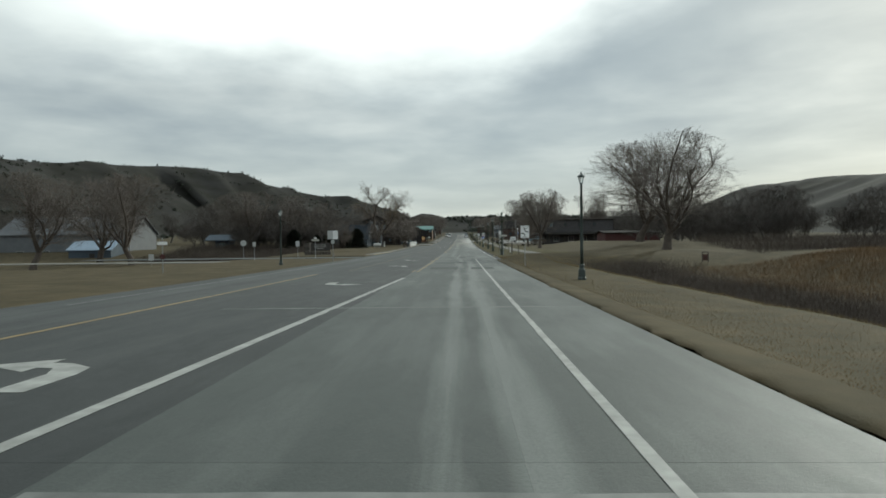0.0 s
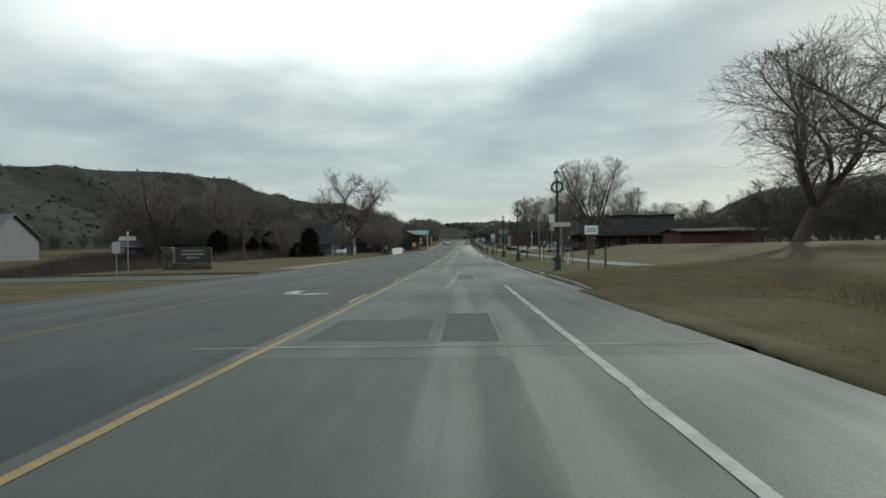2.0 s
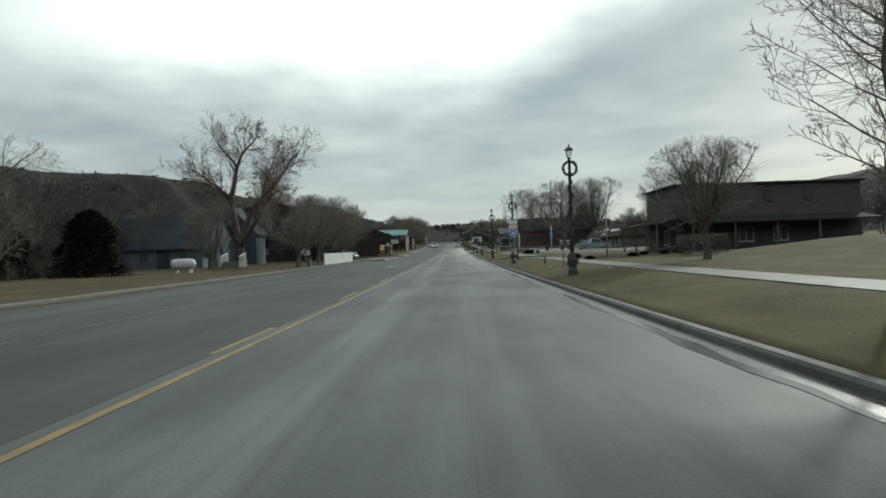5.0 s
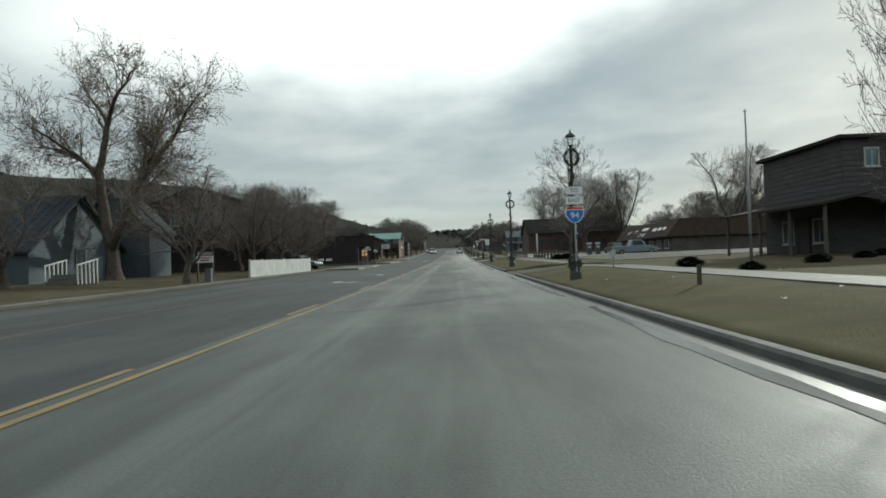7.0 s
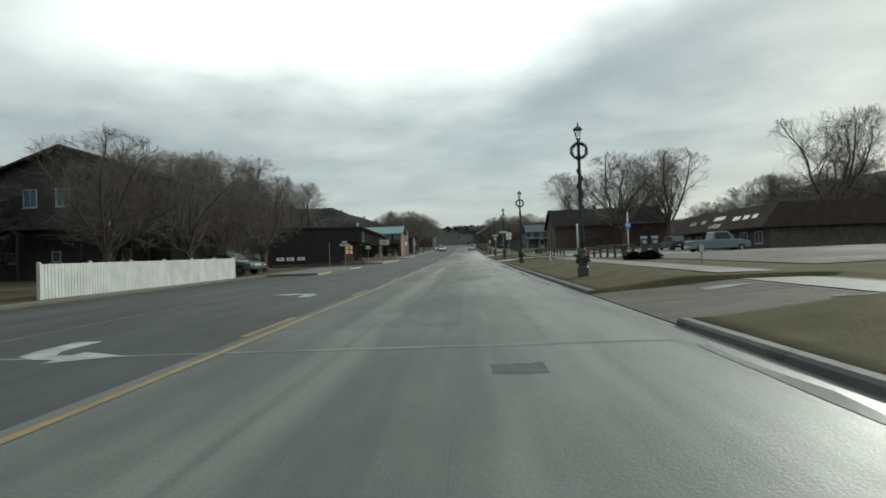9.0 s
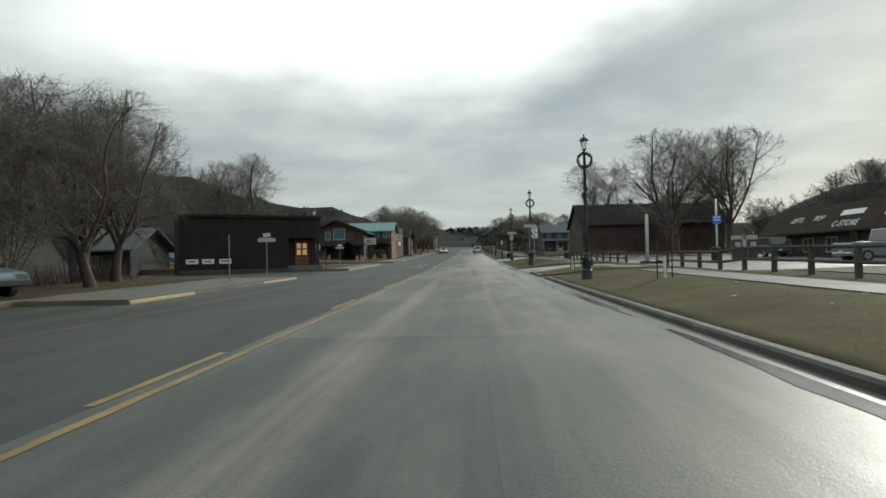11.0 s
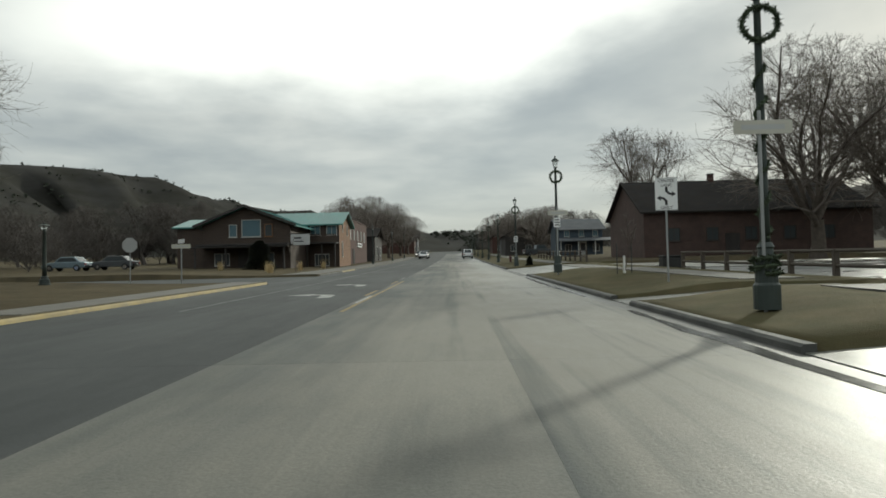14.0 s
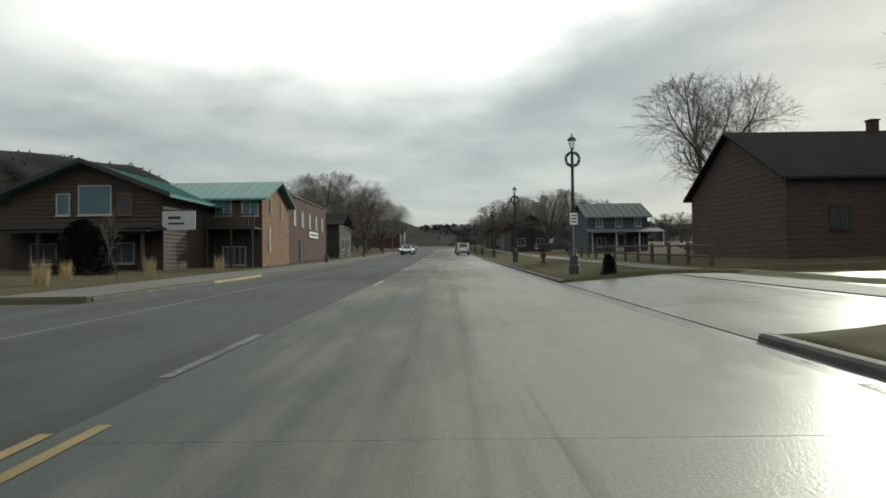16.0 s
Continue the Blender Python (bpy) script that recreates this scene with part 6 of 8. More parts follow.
for k, (x, m) in enumerate(((-13.2, GREY_SIDING), (-12.95, WALK))):
    t = thing("utility_box", x - 0.4 * k, 138.0 + 0.3 * k, ground_z(x, 138.2), "small weathered utility box at the verge", "utility box", "utility boxes")
    part("body", boxed(-0.16, 0.16, -0.16, 0.16, -0.1, 0.75 - 0.1 * k, bevel=0.02), m, t)
    part("lid", boxed(-0.18, 0.18, -0.18, 0.18, 0.74 - 0.1 * k, 0.79 - 0.1 * k, bevel=0.01), m, t)

# red water gate in the creek hollow
t = thing("water_gate", 23.7, 48.2, ground_z(23.7, 48.2), "small rusty gate panel in a weathered frame in the hollow", "gate")
part("panel", boxed(-0.22, 0.22, -0.03, 0.03, 0.15, 0.75, bevel=0.01), BRICK, t)
for x0, x1, z0, z1 in ((-0.32, -0.24, -0.3, 1.0), (0.24, 0.32, -0.3, 1.0), (-0.24, 0.24, 0.92, 1.0)):
    part("frame_bar", boxed(x0, x1, -0.04, 0.04, z0, z1, bevel=0.008), RAIL_WOOD, t)


# ---- buildings ----
def lap_wall(x0, y0, x1, y1, z0, z1, course=0.22, gable=None, lap=0.02, thick=0.2):
    """A wall of lapped boards or logs between two ground points, outward to the right of the run. gable: height of the apex."""
    bm = bmesh.new()
    L = math.hypot(x1 - x0, y1 - y0)
    dx, dy = (x1 - x0) / L, (y1 - y0) / L
    nx_, ny_ = dy, -dx

    def width(z):
        if gable is None or z <= z1:
            return 0.0, L
        u = (z - z1) / (gable - z1)
        return L / 2 * u, L - L / 2 * u

    def P(s, o, z):
        return bm.verts.new((x0 + dx * s + nx_ * o, y0 + dy * s + ny_ * o, z))

    top = gable if gable else z1
    n = max(1, round((top - z0) / course))
    rows = []
    for i in range(n):
        a, b = z0 + (top - z0) * i / n, z0 + (top - z0) * (i + 1) / n
        rows += [(a, lap), (b - 0.004, 0.0)]
    front = [[P(s, o, z) for s in width(z)] for z, o in rows]
    back = [[P(s, -thick, z) for s in width(z)] for z, o in rows]
    for k in range(len(rows) - 1):
        f0, f1, b0, b1 = front[k], front[k + 1], back[k], back[k + 1]
        bm.faces.new((f0[0], f0[1], f1[1], f1[0]))
        bm.faces.new((b0[1], b0[0], b1[0], b1[1]))
        bm.faces.new((f0[1], b0[1], b1[1], f1[1]))
        bm.faces.new((b0[0], f0[0], f1[0], b1[0]))
    bm.faces.new((front[-1][0], front[-1][1], back[-1][1], back[-1][0]))
    return bm


def window(parent, face, u, z, w, h, at, glass=GLASS, frame=TRIM, mullions=1, name="window"):
    """A framed window proud of a wall. face: s (towards the approach, at = y) or e/w (at = x); u: place along the wall."""
    f = 0.07
    out = {"s": -1, "w": -1, "e": 1}[face]

    def B(bm, a0, a1, z0, z1, d0, d1):
        lo, hi = sorted((at + out * d0, at + out * d1))
        return box(bm, a0, a1, lo, hi, z0, z1) if face == "s" else box(bm, lo, hi, a0, a1, z0, z1)

    def Q(a, z_, d):
        return (a, at + out * d, z_) if face == "s" else (at + out * d, a, z_)

    bm = bmesh.new()
    loops = []
    for d in (0.0, 0.06):
        for g in (0.0, f):
            loops.append([bm.verts.new(Q(a, zz, d)) for a, zz in ((u - w / 2 + g, z + g), (u + w / 2 - g, z + g), (u + w / 2 - g, z + h - g), (u - w / 2 + g, z + h - g))])
    for k in range(4):
        m = (k + 1) % 4
        for a, b in ((0, 1), (2, 3), (0, 2), (1, 3)):
            bm.faces.new((loops[a][k], loops[a][m], loops[b][m], loops[b][k]))
    bmesh.ops.recalc_face_normals(bm, faces=list(bm.faces))
    win = part(name, bm, frame, parent)
    for k in range(mullions):
        c = u - w / 2 + w * (k + 1) / (mullions + 1)
        part("mullion", B(bmesh.new(), c - 0.025, c + 0.025, z + f, z + h - f, 0.03, 0.05), frame, win)
    part("pane", B(bmesh.new(), u - w / 2 + f, u + w / 2 - f, z + f, z + h - f, 0.008, 0.022), glass, win)
    part("sill", B(bmesh.new(), u - w / 2 - 0.05, u + w / 2 + 0.05, z - 0.06, z - 0.002, 0.0, 0.1), frame, win)
    return win


def door(parent, face, u, z, w, h, at, mat=DARK_WOOD, glass=None):
    out = {"s": -1, "w": -1, "e": 1}[face]

    def B(bm, a0, a1, z0, z1, d0, d1):
        lo, hi = sorted((at + out * d0, at + out * d1))
        return box(bm, a0, a1, lo, hi, z0, z1) if face == "s" else box(bm, lo, hi, a0, a1, z0, z1)

    bm = B(bmesh.new(), u - w / 2 - 0.1, u - w / 2, z, z + h + 0.1, 0, 0.07)
    B(bm, u + w / 2, u + w / 2 + 0.1, z, z + h + 0.1, 0, 0.07)
    B(bm, u - w / 2, u + w / 2, z + h, z + h + 0.1, 0, 0.07)
    d = part("door_frame", bm, TRIM if mat is WHITE_WOOD else DARK_WOOD, parent)
    part("door", B(bmesh.new(), u - w / 2, u + w / 2, z, z + h, 0.0, 0.04), mat, d)
    if glass:
        part("door_pane", B(bmesh.new(), u - w * 0.36, u + w * 0.36, z + h * 0.35, z + h * 0.92, 0.042, 0.055), glass, d)
    part("handle", B(bmesh.new(), u + w * 0.38, u + w * 0.43, z + 0.95, z + 1.1, 0.04, 0.1), CHROME, d)


def gable_roof(parent, x0, x1, y0, y1, eave, ridge, axis, mat, over=0.45, thick=0.14, seams=0.0, name="roof"):
    """Two sloping slabs; axis: the way the ridge runs."""
    for side in (-1, 1):
        bm = bmesh.new()
        if axis == "x":
            mid, half = (y0 + y1) / 2, (y1 - y0) / 2
            slope = (ridge - eave) / half
            prof = [(mid, ridge), (mid + side * (half + over), eave - slope * over), (mid + side * (half + over), eave - slope * over + thick), (mid, ridge + thick)]
            prism(bm, prof, "x", x0 - over, x1 + over)
        else:
            mid, half = (x0 + x1) / 2, (x1 - x0) / 2
            slope = (ridge - eave) / half
            prof = [(mid, ridge), (mid + side * (half + over), eave - slope * over), (mid + side * (half + over), eave - slope * over + thick), (mid, ridge + thick)]
            prism(bm, prof, "y", y0 - over, y1 + over)
        r = part(name, bm, mat, parent)
        if seams:
            bs = bmesh.new()
            n = int(((x1 - x0) if axis == "x" else (y1 - y0)) / seams)
            for i in range(n + 1):
                if axis == "x":
                    c = x0 - over + ((x1 - x0) + 2 * over) * i / n
                    prism(bs, [(p[0], p[1] + 0.002) for p in (prof[3], prof[2])] + [(prof[2][0], prof[2][1] + 0.035), (prof[3][0], prof[3][1] + 0.035)], "x", c - 0.02, c + 0.02)
                else:
                    c = y0 - over + ((y1 - y0) + 2 * over) * i / n
                    prism(bs, [(p[0], p[1] + 0.002) for p in (prof[3], prof[2])] + [(prof[2][0], prof[2][1] + 0.035), (prof[3][0], prof[3][1] + 0.035)], "y", c - 0.02, c + 0.02)
            part("roof_seam", bs, mat, r)


def shell(parent, x0, x1, y0, y1, z0, eave, mat, gable_axis=None, ridge=None, course=0.22, lap=0.02):
    """Four walls; gable_axis: the way the ridge runs, whose end walls rise to it."""
    part("wall", lap_wall(x0, y0, x1, y0, z0, eave, course, ridge if gable_axis == "y" else None, lap), mat, parent)
    part("wall", lap_wall(x1, y1, x0, y1, z0, eave, course, ridge if gable_axis == "y" else None, lap), mat, parent)
    part("wall", lap_wall(x1, y0, x1, y1, z0, eave, course, ridge if gable_axis == "x" else None, lap), mat, parent)
    part("wall", lap_wall(x0, y1, x0, y0, z0, eave, course, ridge if gable_axis == "x" else None, lap), mat, parent)


def post(parent, x, y, z0, z1, r=0.09, mat=RAIL_WOOD):
    part("post", lathe(bmesh.new(), [(r, z0), (r * 0.94, z1)], 8, x, y), mat, parent)


# two-storey log building with a porch, beside the lawn on the right
log_b = thing("log_building", 0, 0, 0, "dark two-storey timber building with a wraparound porch", "building")
shell(log_b, 19.9, 36.0, 134.0, 141.6, 0.3, 6.35, GREY_LOG, course=0.26)
part("roof", boxed(19.6, 36.3, 133.7, 141.9, 6.35, 6.55, bevel=0.03), DARK_ROOF, log_b)
bm = bmesh.new()
prism(bm, [(17.2, 3.0), (19.85, 3.5), (19.85, 3.62), (17.2, 3.12)], "y", 131.3, 141.8)
part("porch_roof", bm, DARK_ROOF, log_b)
bm = bmesh.new()
prism(bm, [(131.3, 3.0), (133.95, 3.5), (133.95, 3.62), (131.3, 3.12)], "x", 19.86, 36.0)
part("porch_roof", bm, DARK_ROOF, log_b)
for y in (131.6, 134.5, 137.5, 141.4):
    post(log_b, 17.5, y, 0.2, 3.08)
for x in (20.5, 24.0, 27.5, 31.0):
    post(log_b, x, 131.6, 0.2, 3.08)
part("porch_floor", boxed(17.2, 36.0, 131.3, 133.97, 0.2, 0.62), RAIL_WOOD, log_b)
for x in (21.3, 24.6, 28.0, 31.5):
    window(log_b, "s", x, 4.95, 0.75, 0.95, 133.98, GLASS_BLUE if x < 22 else GLASS, TRIM if x < 22 else DARK_WOOD)
for x in (22.5, 26.0, 29.0):
    window(log_b, "s", x, 1.4, 1.3, 1.3, 133.98)
for y in (136.0, 139.0):
    window(log_b, "w", y, 1.3, 1.2, 1.3, 19.88)
door(log_b, "w", 137.5, 0.6, 0.95, 2.05, 19.88)
t = thing("flagpole", 12.4, 128.0, ground_z(12.4, 128.0), "slim pale flagpole without a flag", "flagpole")
part("pole", lathe(bmesh.new(), [(0.06, -0.2), (0.055, 2.6), (0.03, 6.0)], 10), STEEL, t, smooth=True)
part("ball", lathe(bmesh.new(), [(0.01, 5.98), (0.06, 6.03), (0.06, 6.08), (0.01, 6.13)], 10), CHROME, t)

# store with a brown mansard roof
store = thing("store", 0, 0, 0, "low store with stone walls and brown shingled mansard roof", "building")
shell(store, 29.4, 43.4, 184.6, 208.6, 0.9, 3.55, STONE, course=0.3)
bm = bmesh.new()
prism(bm, [(28.5, 3.25), (30.2, 5.45), (42.6, 5.45), (44.3, 3.25), (44.3, 3.12), (28.5, 3.12)], "y", 184.0, 209.2)
part("roof", bm, BROWN_ROOF, store)
tilt = math.degrees(math.atan2(2.2, 1.7))
for txt, y, size, up in (("GIFTS", 203.6, 0.75, 0.50), ("POP", 200.2, 0.75, 0.50), ("C-STORE", 196.0, 0.8, 0.22)):
    lettering(txt, size, SIGN_WHITE, store, Matrix.Translation((28.5 + 1.7 * up - 0.03, y, 3.25 + 2.2 * up)) @ pose(0, 0, 0, 0, 0, -90) @ pose(0, 0, 0, tilt, 0, 0), label="white raised roof letters")
for y0, y1, up in ((194.6, 197.4, 0.62), (190.4, 192.0, 0.5), (188.4, 189.6, 0.5), (186.6, 187.6, 0.5)):
    x, z = 28.5 + 1.7 * up - 0.05, 3.25 + 2.2 * up
    bm = bmesh.new()
    prism(bm, [(x - 0.15, z - 0.2), (x + 0.15, z + 0.19), (x + 0.18, z + 0.16), (x - 0.12, z - 0.23)], "y", y0, y1)
    part("roof_sign", bm, SIGN_WHITE, store, "pale raised sign bar on the roof")
for y in (186.6, 189.8, 193.0, 198.6, 202.0, 205.6):
    window(store, "w", y, 1.6, 1.6, 1.2, 29.38)
door(store, "w", 195.8, 1.05, 1.0, 2.05, 29.38, mat=CAR_DARK, glass=GLASS)

BARN_WOOD = material("barn_wood", (0.078, 0.048, 0.041), 0.85, 0.3, 3, 0.3, 20, tint=(0.058, 0.038, 0.033))
# barn-like building, with a chimney
barn = thing("barn", 0, 0, 0, "large dark red-brown barn-like hall with a chimney", "building")
shell(barn, 17.3, 38.0, 240.0, 252.0, 1.9, 6.4, BARN_WOOD, "x", 9.7, 0.3)
gable_roof(barn, 17.3, 38.0, 240.0, 252.0, 6.4, 9.7, "x", DARK_ROOF)
part("chimney", boxed(25.7, 26.2, 245.7, 246.2, 8.6, 10.4, bevel=0.02), BRICK, barn)
part("chimney_cap", boxed(25.64, 26.26, 245.64, 246.26, 10.4, 10.5, bevel=0.02), STONE, barn)
for x in (20.0, 23.5, 27.0, 30.5, 34.0):
    window(barn, "s", x, 3.6, 1.1, 1.2, 239.98, frame=DARK_WOOD)
door(barn, "s", 25.3, 2.0, 1.1, 2.1, 239.98)

# blue-grey house with a white door beyond the barn
hs = thing("house", 0, 0, 0, "two-storey dark blue house with pale metal roof and porch", "house")
shell(hs, 15.8, 22.4, 277.0, 285.0, 2.6, 6.9, BLUE_SIDING, "x", 8.6)
gable_roof(hs, 15.8, 22.4, 277.0, 285.0, 6.9, 8.6, "x", GREY_SIDING, seams=0.6)
bm = bmesh.new()
prism(bm, [(274.6, 5.0), (276.98, 5.5), (276.98, 5.6), (274.6, 5.1)], "x", 15.4, 23.6)
part("porch_roof", bm, GREY_SIDING, hs)
for x in (15.7, 18.3, 20.8, 23.4):
    post(hs, x, 274.8, 2.6, 5.05, 0.07, WHITE_WOOD)
for x in (17.0, 19.2, 21.3):
    window(hs, "s", x, 5.75, 0.8, 1.0, 276.98, GLASS_BLUE)
for x in (17.2, 21.4):
    window(hs, "s", x, 3.5, 1.0, 1.1, 276.98)
door(hs, "s", 19.4, 2.9, 0.95, 2.05, 276.98, mat=WHITE_WOOD, glass=GLASS)
for i, (x0, x1, y0, z1, m) in enumerate(((9.5, 15.5, 300.0, 4.2, DARK_WOOD), (10.5, 17.0, 318.0, 4.0, GREY_SIDING), (9.5, 16.0, 340.0, 4.6, BRICK), (10.0, 18.0, 362.0, 4.0, DARK_WOOD))):
    z0 = road_z(y0)
    b = thing("shop", 0, 0, 0, "small dark shop farther along the street", "building", "far shops")
    shell(b, x0, x1, y0, y0 + 10, z0, z0 + z1, m)
    gable_roof(b, x0, x1, y0, y0 + 10, z0 + z1, z0 + z1 + 1.5, "y", DARK_ROOF)
    window(b, "s", (x0 + x1) / 2 - 1.4, z0 + 1.2, 1.2, 1.2, y0 - 0.02)
    window(b, "s", (x0 + x1) / 2 + 1.4, z0 + 1.2, 1.2, 1.2, y0 - 0.02)
    door(b, "s", (x0 + x1) / 2, z0 + 0.1, 0.95, 2.05, y0 - 0.02)

# old dark false-front building on the corner
fb = thing("false_front_building", 0, 0, 0, "long dark boarded building with a flat parapet and corner entrance", "building")
part("wall", lap_wall(-22.2, 197.0, -14.3, 197.0, 0.75, 5.2, 0.24, lap=0.03), BLACK_BOARD, fb)
part("wall", lap_wall(-14.3, 197.0, -11.75, 197.0, 3.55, 5.2, 0.24, lap=0.03), BLACK_BOARD, fb)
part("wall", lap_wall(-11.75, 198.2, -11.75, 201.2, 0.75, 5.2, 0.24, lap=0.03), BLACK_BOARD, fb)
part("wall", lap_wall(-11.75, 197.0, -11.75, 198.2, 3.55, 5.2, 0.24, lap=0.03), BLACK_BOARD, fb)
part("wall", lap_wall(-14.3, 198.2, -11.75, 198.2, 1.35, 3.55, 0.24, lap=0.03), DARK_RED, fb)
part("wall", lap_wall(-14.3, 197.0, -14.3, 198.2, 1.35, 3.55, 0.24, lap=0.03), DARK_RED, fb)
part("wall", lap_wall(-11.75, 201.2, -22.2, 201.2, 0.75, 5.0, 0.3), BLACK_BOARD, fb)
part("wall", lap_wall(-22.2, 201.2, -22.2, 197.0, 0.75, 5.0, 0.3), BLACK_BOARD, fb)
part("roof", boxed(-22.1, -11.9, 197.2, 201.0, 4.7, 4.82), DARK_ROOF, fb)
part("cornice", boxed(-22.3, -11.65, 196.85, 196.98, 5.05, 5.28, bevel=0.02), BLACK_BOARD, fb)
part("porch_ceiling", boxed(-14.29, -11.77, 197.01, 198.18, 3.5, 3.54), BLACK_BOARD, fb)
part("porch_floor", boxed(-14.29, -11.6, 196.9, 198.18, 0.7, 1.35), WALK, fb)
part("step", boxed(-14.1, -12.1, 196.3, 196.88, 0.65, 1.1), WALK, fb)
post(fb, -11.9, 197.12, 1.35, 3.55, 0.1, BLACK_BOARD)
d = part("entrance_door", boxed(-13.5, -12.4, 198.09, 198.13, 1.37, 3.4), TAN_WOOD, fb, "glazed wooden entrance door lit from inside")
for i in range(4):
    part("door_pane", boxed(-13.35 + 0.48 * (i % 2), -13.03 + 0.48 * (i % 2), 198.06, 198.085, 2.2 + 0.52 * (i // 2), 2.62 + 0.52 * (i // 2)), WARM_GLOW, d)
bm = bmesh.new()
tube(bm, [(-11.55, 196.1, 1.75), (-11.55, 197.0, 2.25)], 0.03, 6)
tube(bm, [(-11.55, 196.1, 0.9), (-11.55, 196.1, 1.75)], 0.03, 6)
tube(bm, [(-12.1, 196.1, 0.9), (-12.1, 196.1, 1.75), (-12.1, 196.9, 2.25)], 0.03, 6)
part("handrail", bm, LAMP_PAINT, fb)
for x in (-21.3, -20.2, -19.0):
    part("plaque", boxed(x - 0.42, x + 0.42, 196.9, 196.95, 1.6, 1.95), SIGN_WHITE, fb, "white plaque with faded lettering")
    part("text_bar", boxed(x - 0.28, x + 0.2, 196.89, 196.90, 1.73, 1.84), SIGN_RED, fb)
part("stone_base", boxed(-22.2, -14.35, 196.8, 196.94, 0.5, 1.15, bevel=0.03), STONE, fb)
fb.matrix_basis = pose(-11.6, 197.0, 0, 0, 0, 30) @ pose(11.75, -197.0, 0)
lt = thing("roof_lantern", -12.05, 197.15, 5.2, "small old lantern mounted on the parapet corner", "lantern")
part("stem", lathe(bmesh.new(), [(0.1, 0), (0.05, 0.1), (0.05, 0.22)], 8), LAMP_PAINT, lt)
part("globe", lathe(bmesh.new(), [(0.09, 0.22), (0.13, 0.42)], 8), LANTERN, lt)
part("hood", lathe(bmesh.new(), [(0.17, 0.42), (0.06, 0.56), (0.01, 0.66)], 8), LAMP_PAINT, lt)

# low house beside the side street
low = thing("house", 0, 0, 0, "low dark house with a long grey metal roof", "house")
shell(low, -42.0, -25.5, 194.0, 200.0, 0.6, 3.0, DARK_WOOD, "x", 4.5)
gable_roof(low, -42.0, -25.5, 194.0, 200.0, 3.0, 4.5, "x", GREY_SIDING, 0.6, seams=0.6)
for x in (-39.0, -35.0, -28.5):
    window(low, "s", x, 1.5, 1.1, 0.9, 193.97)
door(low, "s", -31.5, 0.75, 0.95, 2.0, 193.97, mat=TAN_WOOD)

# log lodge with a green metal roof
lodge = thing("log_lodge", 0, 0, 0, "two-storey brown log lodge with green metal roof and balconies", "building")
zb = 1.6
part("wall", lap_wall(-24.7, 243.0, -16.1, 243.0, zb, 6.2, 0.24, 8.0, 0.05), LOG, lodge)
part("wall", lap_wall(-16.1, 243.0, -16.1, 250.3, zb, 6.3, 0.24, None, 0.05), LOG, lodge)
part("wall", lap_wall(-24.7, 258.0, -24.7, 243.0, zb, 6.3, 0.24, None, 0.05), LOG, lodge)
gable_roof(lodge, -24.7, -16.1, 243.0, 258.0, 6.25, 7.95, "y", GREEN_ROOF, 0.7, seams=0.6)
part("bargeboard", prism(prism(bmesh.new(), [(-25.45, 5.98), (-25.45, 6.22), (-20.4, 8.22), (-20.4, 7.96)], "y", 242.25, 242.33), [(-15.35, 5.98), (-15.35, 6.22), (-20.4, 8.22), (-20.4, 7.96)], "y", 242.25, 242.33), DARK_WOOD, lodge)
part("wall", lap_wall(-16.1, 250.3, -12.7, 250.3, zb, 6.7, 0.24, None, 0.05), LOG, lodge)
part("wall", lap_wall(-12.7, 250.3, -12.7, 257.3, zb, 6.7, 0.2, 8.15, 0.03), TAN_WOOD, lodge)
part("wall", lap_wall(-12.7, 257.3, -24.7, 257.3, zb, 6.7, 0.3), LOG, lodge)
gable_roof(lodge, -20.0, -12.7, 250.3, 257.3, 6.7, 8.1, "x", GREEN_ROOF, 0.5, seams=0.6)
shell(lodge, -28.6, -24.75, 246.0, 254.0, zb, 6.2, LOG, "x", 7.2)
gable_roof(lodge, -28.6, -25.6, 246.0, 254.0, 6.3, 7.3, "x", GREEN_ROOF, 0.4)
window(lodge, "s", -19.9, 5.05, 1.9, 1.7, 242.97, GLASS_BLUE, mullions=0)
window(lodge, "s", -21.7, 5.05, 0.8, 1.25, 242.97, GLASS_BLUE, mullions=0)
window(lodge, "s", -18.2, 5.05, 0.8, 1.25, 242.97, GLASS, frame=TAN_WOOD, mullions=0)
part("balcony_floor", boxed(-24.7, -15.9, 241.2, 242.97, 4.2, 4.36), DARK_WOOD, lodge)
bm = bmesh.new()
prism(bm, [(240.4, 4.05), (242.9, 4.3), (242.9, 4.18), (240.4, 3.95)], "x", -24.9, -15.7)
part("canopy", bm, DARK_ROOF, lodge)
for x in (-24.5, -21.6, -18.8, -16.1):
    post(lodge, x, 240.7, zb - 0.2, 4.0, 0.11, DARK_WOOD)
for x in (-22.8, -18.4):
    window(lodge, "s", x, 2.3, 1.5, 1.2, 242.97)
door(lodge, "s", -20.6, 1.65, 1.0, 2.05, 242.97)
part("balcony_floor", boxed(-16.05, -12.75, 248.7, 250.25, 4.5, 4.62), DARK_WOOD, lodge)
rail = part("balcony_rail", boxed(-16.0, -12.75, 248.72, 248.78, 5.42, 5.5), LOG, lodge)
slat_me = finish(boxed(-0.05, 0.05, -0.02, 0.02, 0.0, 0.8), "slat", LOG)
for i in range(18):
    slat = new("slat", slat_me)
    slat.parent = rail
    slat.matrix_basis = pose(-15.95 + 3.15 * i / 17, 248.75, 4.62)
for x in (-15.9, -14.3, -12.9):
    post(lodge, x, 248.8, zb - 0.2, 4.5, 0.08, DARK_WOOD)
